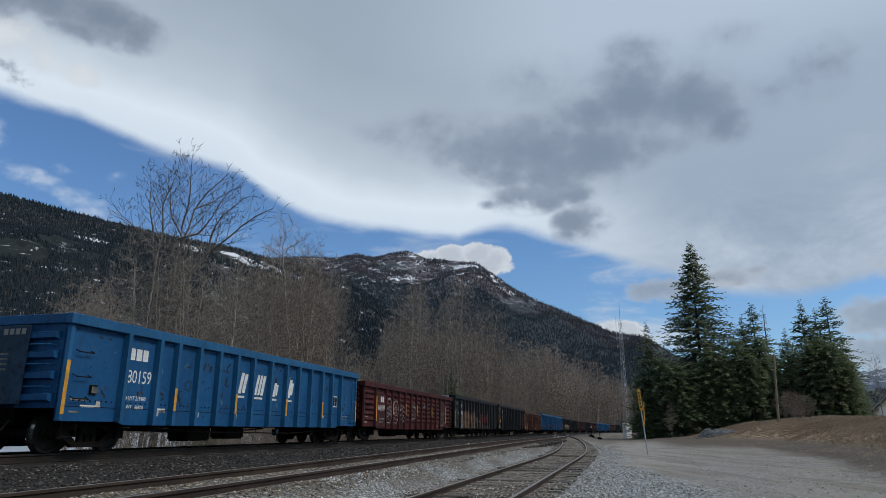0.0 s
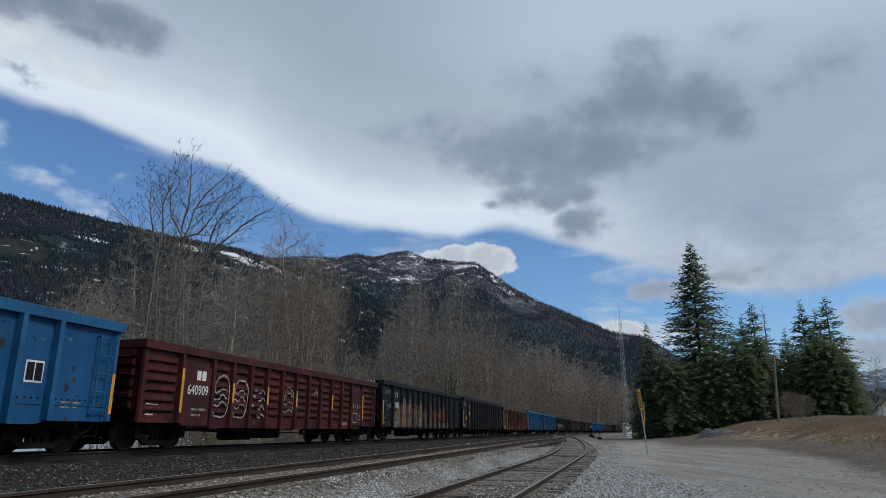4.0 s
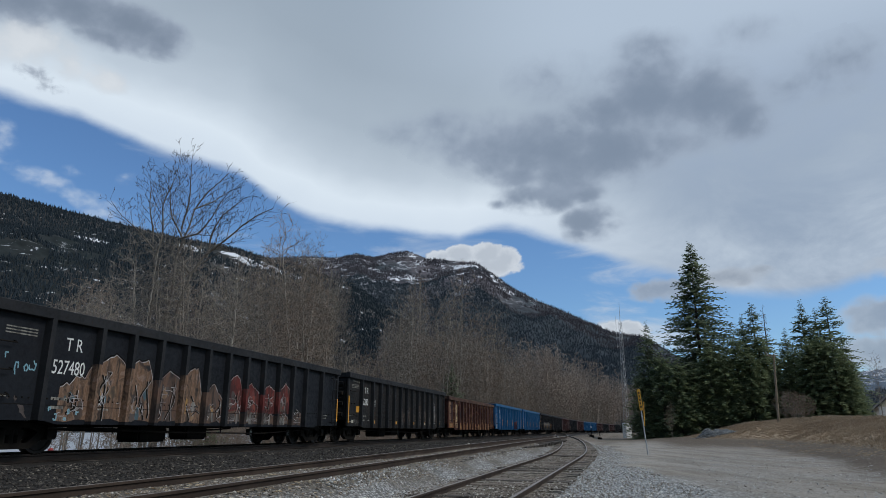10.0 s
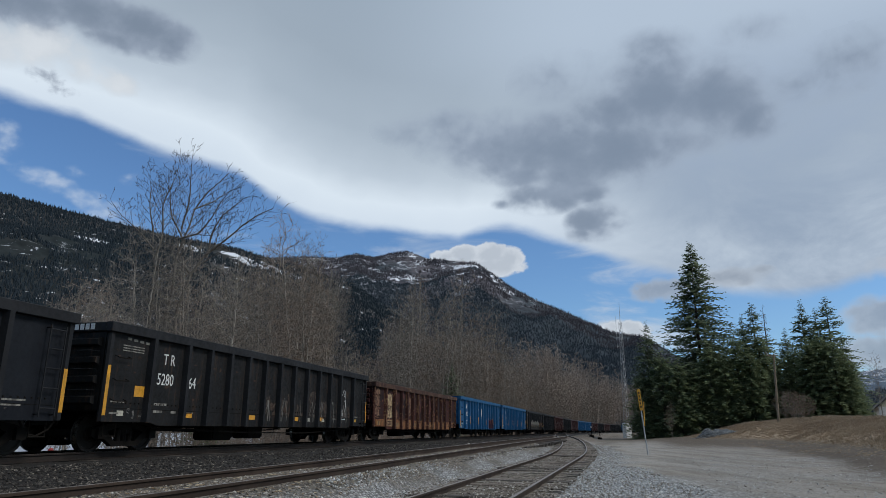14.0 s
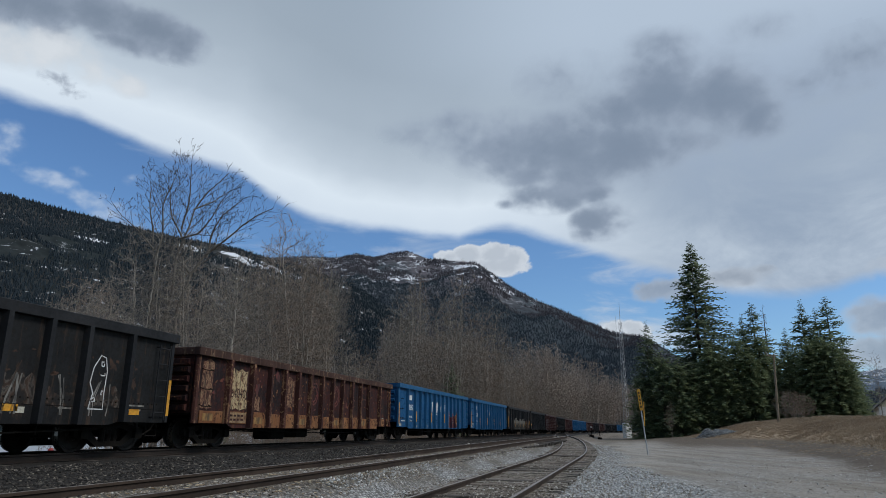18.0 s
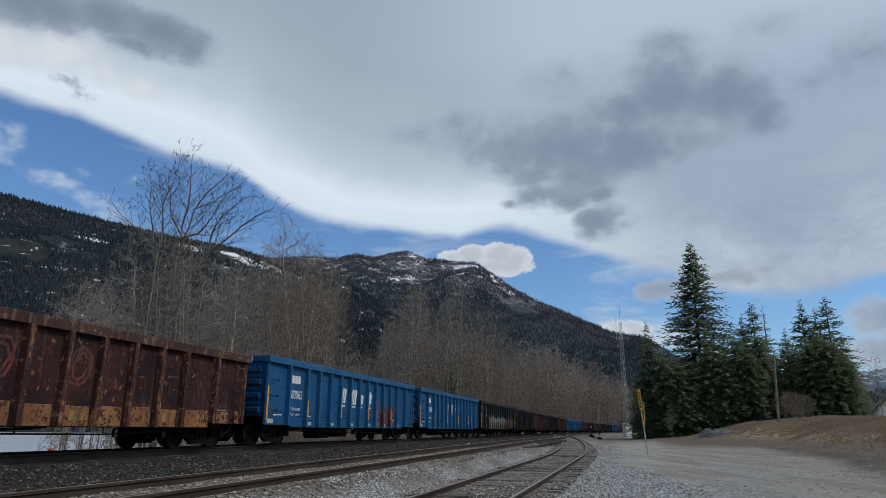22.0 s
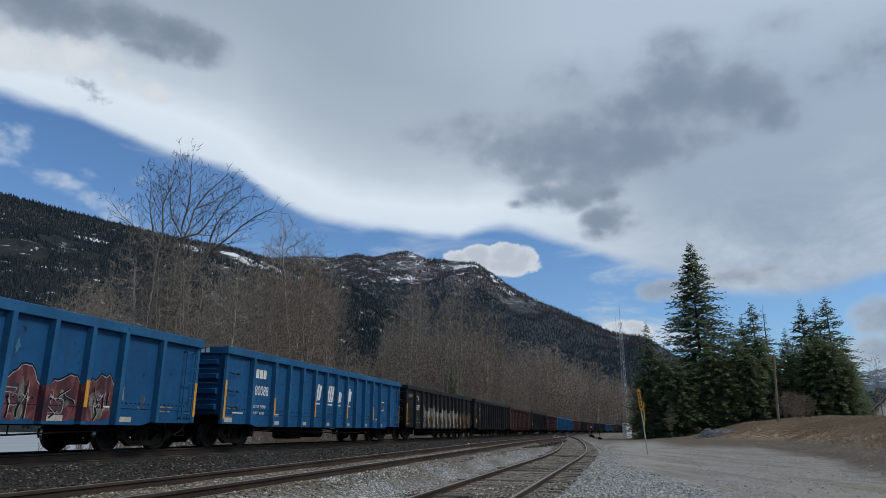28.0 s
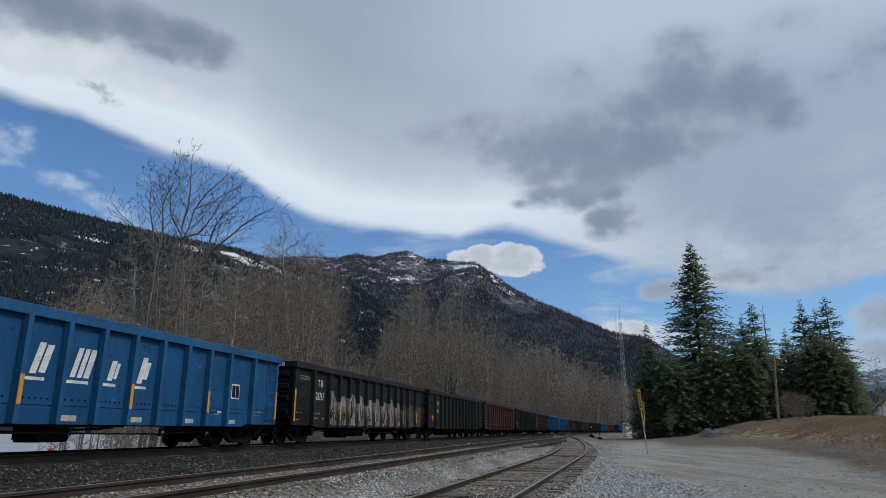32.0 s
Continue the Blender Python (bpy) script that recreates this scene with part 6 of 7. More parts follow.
def waves(car, x0, x1, z, material, width, y, seed):
    """Short wavering sprayed line."""
    rnd = random.Random(seed)
    stroke(car, [(x0 + (x1 - x0) * k / 8, z + rnd.uniform(-.05, .05) - 0.06 * math.sin(k * 0.9)) for k in range(9)], width, material, y=y)


# the first blue car, much scraped
c, w = gondola(BLUE + ", scraped", M_BLUE, ribs=RIBS)
blue_marks(c, "80159", "219400", "66600", RIBS, 5)
scuffs(c, 60, 5, RIBS, M_SCRAPE, 0.9, 2.62, 0.11)
scuffs(c, 20, 6, RIBS, M_RUBBED, 0.75, 2.6, 0.08)
scuffs(c, 16, 7, RIBS, M_BROWNRUST, 0.7, 1.6, 0.08)
scrawl_loops(c, 4.0, 4.55, 1.15, 1.8, M_SCRAPE, 19, 3, 0.025)
M_SOOTBLUE = paint("sooty_blue_paint", (0.010, 0.026, 0.050), 0.4, 0.8, (0.012, 0.010, 0.010), fade=(0.014, 0.042, 0.085))
part("end_panel", boxes((-0.165, -0.132, -0.62, 1.38, 1.02, 2.70), bevel=0.006), M_SOOTBLUE, c, "flat sooty plate on the end")
for k in range(8):
    if k != 3:
        ob = bar(c, 0, 0.115, 0, 0.13, M_GREYP, "end_number_bar")
        ob.matrix_basis = pose(-0.1665, 0.72 - k * 0.16, 2.50, 0, 0, -90)
for k in range(4):
    for q in range(2):
        ob = bar(c, 0, 0.26, 0, 0.045, M_GREYP2, "end_stencil_bar")
        ob.matrix_basis = pose(-0.1665, 0.45 - q * 0.34, 2.06 - k * 0.11, 0, 0, -90)
part("card_box", boxes((0.80, 1.02, -1.535, -1.478, 1.27, 1.47), bevel=0.012), M_STEEL, c, "small dark card holder")
part("card_box_lid", boxes((0.825, 0.995, -1.541, -1.536, 1.29, 1.43)), M_GREYP2, c)
bar(c, 1.06, 1.19, 0.98, 1.12, M_PLATE, "sill_plate")
rolling.append((1, c, w))

# the red car with pressed panels
c, w = gondola("oxide red gondola car with pressed panels and white scrawls", M_RED, "corrugated", ribs=RIBS_RED, top=2.71)
part("number_panel", boxes((1.63, 2.86, -1.562, -1.5555, 0.62, 2.22)), M_RED, c)
part("flat_panel", boxes((13.56, 14.58, -1.562, -1.5555, 0.72, 2.25)), M_RED, c)
for k in range(2):
    bar(c, 2.18 + k * 0.24, 2.37 + k * 0.24, 1.84, 2.10, M_WHITE, y=-1.563)
write(c, "640909", 1.80, 1.44, 0.38, y=-1.564, stretch=0.85)
for k, (wd, z) in enumerate(((0.9, 1.02), (0.55, 0.87))):
    bar(c, 2.05, 2.05 + wd * 0.75, z, z + 0.06, M_GREYP, "weight_bar", -1.563)
reflectors(c, [(1.52, 0.95, 2.1), (14.69, 0.95, 2.0)] + [(RIBS_RED[i], 1.30, 1.88) for i in (2, 4, 6, 9)], -1.6015)
SY = -1.5575
for i, (z1, wid) in enumerate(((2.05, 0.030), (2.0, 0.030))):
    x = RIBS_RED[1 + i]
    arch(c, x + 0.15, x + 0.90, 0.86, z1, M_CHALK, wid + 0.012, SY)
    for q, z in enumerate((1.62, 1.42, 1.22)):
        waves(c, x + 0.14, x + 0.80, z, M_CHALK, 0.032, SY - 0.002, 90 + i * 7 + q)
for k in range(3):
    scrawl_loops(c, RIBS_RED[3] + 0.14, RIBS_RED[3] + 0.42, 1.15 + k * 0.28, 1.38 + k * 0.28, M_CHALK, 60 + k, 1, 0.03, SY)
for k in range(4):
    waves(c, RIBS_RED[3] + 0.5, RIBS_RED[3] + 0.95, 0.95 + 0.25 * k, M_CHALK, 0.035, SY, 70 + k)
arch(c, RIBS_RED[5] + 0.2, RIBS_RED[5] + 0.85, 0.85, 1.95, M_CHALK, 0.026, SY, False)
for k in range(3):
    waves(c, RIBS_RED[5] + 0.15, RIBS_RED[5] + 0.8, 1.15 + 0.27 * k, M_CHALK, 0.03, SY - 0.002, 80 + k)
waves(c, RIBS_RED[7] + 0.3, RIBS_RED[7] + 0.8, 1.86, M_CHALK, 0.05, SY, 88)
for k in range(4):
    scrawl_loops(c, 13.65 + 0.22 * k, 13.83 + 0.22 * k, 1.30, 1.72, M_CHALK, 71 + k, 1, 0.035, -1.5635)
for k in range(3):
    scrawl_loops(c, 14.18 + 0.12 * k, 14.34 + 0.12 * k, 0.92, 1.28, M_CHALK, 76 + k, 1, 0.03, -1.5635)
bar(c, 13.66, 14.1, 0.82, 1.24, M_CHALK, "notice_panel", -1.563)
bar(c, 13.69, 13.87, 0.86, 1.20, M_BLACK, "notice_field", -1.568)
bar(c, 13.90, 14.07, 0.86, 1.20, M_BLACK, "notice_field", -1.568)
for k in range(5):
    bar(c, 12.62 + k * 0.12, 12.70 + k * 0.12, 0.72, 0.82, M_CHALK, "date_bar")
scuffs(c, 14, 8, RIBS_RED, M_BROWNRUST, 0.62, 0.85, 0.09)
rolling.append((2, c, w))

# the black car with the sprayed picture
c, w = gondola("black gondola car with orange and red painted scrawls", M_BLACK)
dark_marks(c, "527480")
painted(c, 2.02, 8.15, 0.66, (1.45, 2.02, 2.08, 1.80, 2.0, 1.62), (M_SP_TAN, M_SP_TAN, M_SP_TAN, M_SP_BROWN, M_SP_TAN, M_SP_BROWN), 5, outline=M_CHALK, flakes=(M_TAN, M_GOLD, M_MUD, M_BROWNP, M_GREYP2, M_CYAN2))
painted(c, 8.25, 13.3, 0.66, (1.2, 1.1, 1.25, 1.05, 1.0), (M_SP_BROWN, M_SP_BROWN), 26, outline=M_CHALK, dark=1, flakes=(M_MUD, M_BROWNP, M_GREYP2))
painted(c, 8.25, 12.35, 1.02, (1.95, 1.82, 1.75, 1.88), (M_SP_RED, M_SP_RED), 6, outline=M_CHALK, lift=0.004, flakes=(M_REDP, M_REDP2, M_MUD, M_BROWNP))
for k in range(4):
    scrawl_loops(c, 0.55 + k * 0.2, 0.80 + k * 0.2, 1.5, 1.95, M_CYAN, 8 + k, 1, 0.03)
for k in range(5):
    scrawl_loops(c, 1.72 + k * 0.2, 1.94 + k * 0.2, 0.70, 0.95, M_CYAN, 40 + k, 1, 0.03)
scuffs(c, 22, 9, RIBS_EVEN, M_MUD, 0.7, 1.4, 0.10)
rolling.append((3, c, w))

# the worn black car
c, w = gondola(DARK, M_BLACK2)
dark_marks(c, "528064", load=False)
M_SP_WORN = spray("worn_black_patch", [(0.36, (0.010, 0.0102, 0.0108)), (0.46, (0.018, 0.015, 0.013)), (0.53, (0.050, 0.030, 0.021)), (0.57, (0.085, 0.075, 0.066)), (0.60, (0.02, 0.016, 0.014)), (0.72, (0.011, 0.011, 0.0115))], 2.8)
rw = random.Random(44)
for i in range(5, 12):
    x0, x1, top = RIBS_EVEN[i] + 0.10, RIBS_EVEN[i + 1] - 0.10, rw.uniform(1.3, 2.0)
    ring = [(x0 + (x1 - x0) * k / 4, 0.95 + rw.uniform(0, 0.1)) for k in range(5)] + [(x1 - (x1 - x0) * k / 6, top + rw.uniform(-.25, .2)) for k in range(7)]
    ob = part("worn_patch", flat_shape(ring, 0.002), M_SP_WORN, c, "scraped paint with rust and pale scratches")
    ob.matrix_basis = pose(0, -1.481, 0)
    for k in range(3):
        xa = rw.uniform(x0 + 0.1, x1 - 0.1)
        stroke(c, [(xa, 0.80), (xa + rw.uniform(-.06, .06), 1.1), (xa + rw.uniform(-.2, .25), 1.45 + rw.uniform(0, 0.2))], rw.uniform(0.02, 0.05), M_GREYP2, y=-1.485)
# a chalked outline that nobody can make out
cx = RIBS_EVEN[11] + 0.55
stroke(c, [(cx - 0.22, 0.95), (cx - 0.14, 1.30), (cx - 0.26, 1.52), (cx - 0.20, 1.86), (cx - 0.02, 2.14), (cx + 0.14, 2.10), (cx + 0.22, 1.80), (cx + 0.20, 1.30), (cx + 0.22, 0.95), (cx - 0.22, 0.95)], 0.030, M_SPRAY)
for k in range(4):
    scrawl_loops(c, cx - 0.16, cx + 0.16, 1.00 + k * 0.26, 1.22 + k * 0.26, M_SPRAY, 21 + k, 1, 0.026)
for x, z in ((1.06, 1.28), (3.1, 0.82), (6.45, 0.82), (9.5, 0.82), (11.6, 0.85), (15.1, 0.85)):
    bar(c, x, x + (0.42 if x < 2 else 0.36), z, z + (0.26 if x < 2 else 0.14), M_YELLOW, "yellow_patch")
for x in (0.55, 10.6, 11.9):
    bar(c, x, x + 0.22, 0.82, 0.94, M_PLATE, "sill_plate")
for k in range(4):
    scrawl_loops(c, 0.75 + k * 0.17, 0.95 + k * 0.17, 0.76, 1.05, M_GREYP2, 330 + k, 1, 0.022)
    ob = bar(c, 0.62 + k * 0.22, 0.76 + k * 0.22, 2.60 - k * 0.012, 2.66 - k * 0.012, M_GREYP, "chalk_mark")
scuffs(c, 40, 10, RIBS_EVEN, M_BROWNRUST, 0.7, 2.4, 0.10)
rolling.append((4, c, w))

# the rusted car
c, w = gondola("heavily rusted brown gondola car with orange lower band", M_RUST, "rusty", None, M_RUSTRIB, RIBS_RUST, 2.77)
edges = (0.15,) + RIBS_RUST + (15.8, 16.4)
rr = random.Random(17)
for i, (x0, x1) in enumerate(zip(edges, edges[1:])):
    foot = 0.69 if x0 < 1.9 or x0 > 14 else 0.57
    part("rusted_sill_panel", boxes((x0 + 0.15, x1 - 0.15, -1.512, -1.479, foot, 1.03 + rr.uniform(-.03, .03)), bevel=0.01), M_RUSTLOW, c, "orange rusted plate along the sill")
    if i % 3 == 2:
        bar(c, x0 + 0.3, x1 - 0.32, 0.70, 0.90, M_GOLD, "ochre_plate", -1.513)
M_PEELDARK = spray("half_peeled_paint", [(0.36, (0.035, 0.014, 0.013)), (0.44, (0.12, 0.048, 0.030)), (0.50, (0.30, 0.20, 0.12)), (0.55, (0.10, 0.040, 0.026)), (0.7, (0.04, 0.015, 0.014))], 7.0)
M_PEEL2 = spray("peeling_cream_field", [(0.36, (0.07, 0.030, 0.02)), (0.42, (0.20, 0.11, 0.06)), (0.47, (0.42, 0.33, 0.19)), (0.57, (0.44, 0.35, 0.21)), (0.63, (0.13, 0.06, 0.04))], 7.5)
for x0, x1, z0, z1, m in ((0.30, 0.88, 1.08, 2.48, M_PEELDARK), (1.78, 2.78, 1.10, 2.32, M_PEEL2), (3.2, 3.6, 1.1, 1.6, M_PEELDARK), (5.2, 6.0, 1.3, 2.3, M_PEELDARK)):
    ring = [(x0 + (x1 - x0) * k / 5, z0 + rr.uniform(-.03, .05)) for k in range(6)] + [(x1 + rr.uniform(-.08, .0), z0 + (z1 - z0) * k / 5) for k in range(1, 5)] + [(x1 - (x1 - x0) * k / 5, z1 + rr.uniform(-.12, .04)) for k in range(6)]
    ob = part("peeled_paint", flat_shape(ring, 0.002), m, c, "cream patch of peeling paint")
    ob.matrix_basis = pose(0, -1.4855, 0)
bar(c, 1.78, 2.74, 0.72, 1.02, M_PEEL, "weight_panel", -1.513)
for k in range(2):
    for q in range(4):
        bar(c, 1.84 + q * 0.2, 1.98 + q * 0.2, 0.90 - k * 0.12, 0.96 - k * 0.12, M_RUST, "worn_weight_bar", -1.518)
ob = write(c, "64040", 1.84, 1.46, 0.40, y=-1.489, stretch=0.82)
ob.data.materials[0] = M_RUST
bar(c, 0.45, 0.95, 0.76, 0.96, M_GOLD, "ochre_plate", -1.513)
scuffs(c, 90, 11, RIBS_RUST, M_RUSTLOW, 1.1, 2.45, 0.055)
scuffs(c, 14, 12, RIBS_RUST, M_REDP, 1.2, 2.3, 0.16)
for i in (5, 7):
    x = RIBS_RUST[i]
    for k in range(2):
        arch(c, x + 0.22 + k * 0.08, x + 0.80 - k * 0.08, 1.45 + k * 0.1, 2.25 - k * 0.12, M_REDP, 0.07, -1.4835)
rolling.append((5, c, w))

c, w = gondola(BLUE + " and maroon scrawl", M_BLUE)
blue_marks(c, "80062", "218900", "67100", notice=False)
painted(c, 10.42, 13.35, 0.66, (1.62, 1.52, 1.6), (M_SP_WINE, M_SP_WINE), 12, outline=M_CHALK, flakes=(M_WINE, M_WINE2, M_GREYP2))
for k in range(3):
    scrawl_loops(c, 13.7 + k * 0.3, 14.0 + k * 0.3, 0.95, 1.5, M_GREYP, 14 + k, 1, 0.045)
scuffs(c, 16, 13, RIBS_EVEN, M_SCRAPE, 0.8, 2.6, 0.07)
scuffs(c, 14, 14, RIBS_EVEN, M_RUBBED, 0.75, 2.6, 0.10)
rolling.append((6, c, w))
c, w = gondola(BLUE + ", clean", M_BLUE)
blue_marks(c, "80088", "218900", "67100")
scuffs(c, 18, 15, RIBS_EVEN, M_SCRAPE, 0.8, 2.6, 0.07)
scuffs(c, 14, 16, RIBS_EVEN, M_RUBBED, 0.75, 2.6, 0.10)
for k in range(4):
    scrawl_loops(c, 1.0 + k * 0.16, 1.14 + k * 0.16, 2.50, 2.68, M_GREYP, 340 + k, 1, 0.02)
rolling.append((7, c, w))
c, w = gondola("black gondola car with grey painted lower half", M_BLACK2)
dark_marks(c, "526767")
painted(c, 3.05, 16.3, 0.66, (1.85, 1.75, 1.9, 1.8, 1.7), (M_SP_GREY, M_SP_GREY, M_SP_GREY, M_SP_BROWN), 15, outline=M_GREYP2, flakes=(M_GREYP, M_GREYP2, M_MUD, M_STEEL))
reflectors(c, [(RIBS_EVEN[i], 0.9, 1.45) for i in (2, 4, 6, 8, 10, 12)], -1.6295)
rolling.append((8, c, w))
FAR = [M_BLACK2, M_MAROON, M_BLACK, M_MAROON, M_BLUE, M_BLUE, M_MAROON, M_BLACK2, M_MAROON, M_BLACK, M_BLACK2, M_BLUE, M_MAROON, M_BLACK, M_BLUE, M_BLACK2]
FAR_LABEL = {"blue_paint": "plain blue gondola car far down the train", "black_paint": "black gondola car far down the train", "grey_black_paint": "grimy black gondola car far down the train", "dark_red_paint": "dark red gondola car far down the train"}
for i, m in enumerate(FAR):
    c, w = gondola(FAR_LABEL[m.name], m, "corrugated" if m == M_MAROON else "plain")
    if m != M_MAROON and i < 6:
        if m != M_BLUE:
            for x, z in ((1.85, 2.06), (1.75, 1.58)):
                for k in range(4):
                    bar(c, x + k * 0.2, x + 0.13 + k * 0.2, z, z + 0.26, M_GREYP)
            bar(c, 0.9, 1.25, 1.1, 1.4, M_YELLOW, "yellow_patch")
    rolling.append((9 + i, c, w))

# ---- drifting clouds: far thin shells whose thickness varies ----
drifting = []


def cloud_material(name, core, rim, lo, hi, most, scale, ragged=0.9):
    m = bpy.data.materials.new(name)
    m.use_nodes = True
    nt = m.node_tree
    nt.nodes.clear()
    out = nt.nodes.new("ShaderNodeOutputMaterial")
    at = nt.nodes.new("ShaderNodeAttribute")
    at.attribute_name = "thickness"
    tc = nt.nodes.new("ShaderNodeTexCoord").outputs["Object"]
    n1 = noise_tex(nt, tc, scale, 9, 0.64, 0.5)
    n2 = noise_tex(nt, tc, scale * 0.6, 7, 0.58, 0.3)
    t = maths(nt, "MULTIPLY_ADD", maths(nt, "SUBTRACT", n1, 0.5), ragged, at.outputs["Fac"])
    al = maths(nt, "MULTIPLY", soft_step(nt, t, lo, hi), most)
    em = nt.nodes.new("ShaderNodeEmission")
    puff = maths(nt, "MULTIPLY_ADD", maths(nt, "SUBTRACT", n2, 0.5), 1.6, t)
    nt.links.new(mix_col(nt, soft_step(nt, puff, lo + 0.05, hi + 0.55), rim, core), em.inputs[0])
    tr = nt.nodes.new("ShaderNodeBsdfTransparent")
    mx = nt.nodes.new("ShaderNodeMixShader")
    nt.links.new(al, mx.inputs[0])
    nt.links.new(tr.outputs[0], mx.inputs[1])
    nt.links.new(em.outputs[0], mx.inputs[2])
    nt.links.new(mx.outputs[0], out.inputs[0])
    return m


def cloud(label, lobes, material, rate, dist, step=0.2, seed=1.0, rough=0.55, size=0.22):
    """A patch of shell round the place, thick where its lobes are; azimuth and elevation in degrees."""
    pad = 1.5
    az0, az1 = min(l[0] - l[2] * pad for l in lobes), max(l[0] + l[2] * pad for l in lobes)
    el0, el1 = min(l[1] - l[3] * pad for l in lobes), max(l[1] + l[3] * pad for l in lobes)
    nx, ny = int((az1 - az0) / step) + 2, int((el1 - el0) / step) + 2
    V, T = [], []
    for j in range(ny):
        for i in range(nx):
            az, el = az0 + (az1 - az0) * i / (nx - 1), el0 + (el1 - el0) * j / (ny - 1)
            ca = math.cos(radians(el))
            V.append((dist * ca * math.sin(radians(az)), dist * ca * math.cos(radians(az)), dist * math.sin(radians(el))))
            k = max(w * max(0.0, 1.4 - math.hypot((az - a) / rx, (el - e) / ry)) ** 0.8 for a, e, rx, ry, w in lobes)
            f = noise.fractal(Vector((az * size, el * size * 1.5, seed)), 0.8, 2.0, 5)
            edge = min(i, nx - 1 - i, j, ny - 1 - j) / 4
            T.append((k + rough * f * min(1, k * 2.5)) * min(1, edge))
    F = [(j * nx + i, j * nx + i + 1, (j + 1) * nx + i + 1, (j + 1) * nx + i) for j in range(ny - 1) for i in range(nx - 1)]
    keep = [q for q in F if max(T[v] for v in q) > -0.2 and max(T[v] for v in q) != 0.0]
    me = mesh_of("cloud", V, keep, material, True)
    at = me.attributes.new("thickness", "FLOAT", "POINT")
    at.data.foreach_set("value", T)
    ob = new("cloud", me)
    tagged(ob, label, "cloud", kind="structure")
    drifting.append((ob, rate))
    return ob


M_CL_DARK = cloud_material("dark_cloud", (0.205, 0.258, 0.338), (0.335, 0.395, 0.485), -0.10, 0.90, 0.93, 0.0030)
M_CL_TOP = cloud_material("slate_cloud", (0.195, 0.243, 0.315), (0.325, 0.380, 0.465), -0.05, 0.70, 0.95, 0.0036)
M_CL_GREY = cloud_material("grey_cloud", (0.29, 0.335, 0.40), (0.46, 0.51, 0.57), 0.0, 0.8, 0.85, 0.004)
M_CL_WHITE = cloud_material("white_cloud", (0.50, 0.54, 0.585), (0.64, 0.675, 0.71), 0.22, 0.56, 0.94, 0.010, 0.75)
M_CL_WISP = cloud_material("thin_white_cloud", (0.64, 0.70, 0.77), (0.46, 0.56, 0.70), 0.05, 1.7, 0.55, 0.0050, 1.3)
M_CL_SCUD = cloud_material("thin_dark_scud", (0.26, 0.305, 0.37), (0.40, 0.45, 0.52), 0.1, 0.9, 0.85, 0.011, 1.5)
M_CL_BRIGHT = cloud_material("bright_ragged_cloud", (0.70, 0.725, 0.745), (0.60, 0.635, 0.665), 0.15, 0.9, 0.8, 0.006)
cloud("dark grey ragged cloud under the pale sheet",
      [(-4.8, 25.2, 2.8, 1.1, 0.5), (-0.5, 24.7, 3.8, 1.9, 0.75), (3.4, 23.9, 4.6, 2.4, 1), (8.6, 23.2, 5.2, 2.8, 1.05), (13.6, 22.9, 4.6, 2.4, 1), (6.0, 21.6, 3.6, 1.3, 0.7), (17.2, 27.6, 4.4, 3.4, 1), (21.6, 26.0, 4.2, 2.8, 1.05), (19.2, 23.2, 3.4, 1.2, 0.7),
       (14.0, 26.2, 3.8, 2.2, 0.8), (9.0, 29.0, 3.6, 1.8, 0.42), (29.0, 25.6, 4.6, 1.3, 0.5), (33.0, 26.8, 4.0, 1.6, 0.5), (26.0, 30.2, 3.0, 1.2, 0.3), (15.6, 20.2, 3.4, 0.9, 0.3), (24.6, 24.0, 2.6, 1.6, 0.7)], M_CL_DARK, 0.135, 4500, 0.16, 2.2, 0.36)
cloud("small grey cloud hanging below the dark one",
      [(8.0, 19.6, 3.6, 1.3, 1), (11.4, 19.6, 2.0, 0.9, 0.6), (12.2, 17.2, 2.1, 1.4, 0.9), (11.2, 16.2, 1.3, 0.7, 0.7), (13.8, 16.8, 1.4, 0.7, 0.7), (4.0, 19.0, 0.9, 0.4, 0.7), (6.4, 21.0, 3.0, 0.9, 0.6)], M_CL_DARK, 0.09, 4520, 0.12, 5.1)
cloud("bright ragged edge of the cloud over the hillside",
      [(-36.8, 27.4, 3.0, 1.6, 0.8), (-34.0, 26.6, 2.4, 1.3, 0.7), (-31.6, 26.0, 2.2, 1.0, 0.5), (-42, 27, 4, 2, 0.8)], M_CL_BRIGHT, 0.2, 4560, 0.14, 4.2)
cloud("dark grey cloud drifting over the hillside",
      [(-34.4, 30.6, 4.6, 1.5, 1), (-37.8, 30.2, 3.2, 1.7, 1), (-30.2, 30.3, 3.6, 1.6, 1), (-27.6, 30.0, 2.0, 1.3, 1), (-32.0, 29.2, 2.8, 0.9, 0.8), (-41.0, 30.8, 5.3, 2.2, 1), (-50, 31, 7, 4, 1)], M_CL_TOP, 0.2, 4540, 0.14, 8.4, 0.4)
cloud("small dark scud before the bright cloud", [(-36.4, 25.4, 1.2, 0.6, 0.5), (-35.3, 24.6, 1.2, 0.5, 0.45)], M_CL_SCUD, 0.2, 4530, 0.08, 1.4, 0.6, 0.8)
cloud("small white cumulus behind the mountain", [(-1.2, 14.5, 1.1, 0.62, 1), (0.8, 14.75, 1.4, 0.75, 1.1), (3.0, 14.8, 1.5, 0.85, 1.1), (4.7, 14.3, 1.2, 0.95, 1.0), (0.5, 13.9, 2.4, 0.7, 1.0), (3.4, 13.7, 2.4, 0.8, 1.0)], M_CL_WHITE, 0.085, 4700, 0.05, 3.3, 0.14, 0.9)
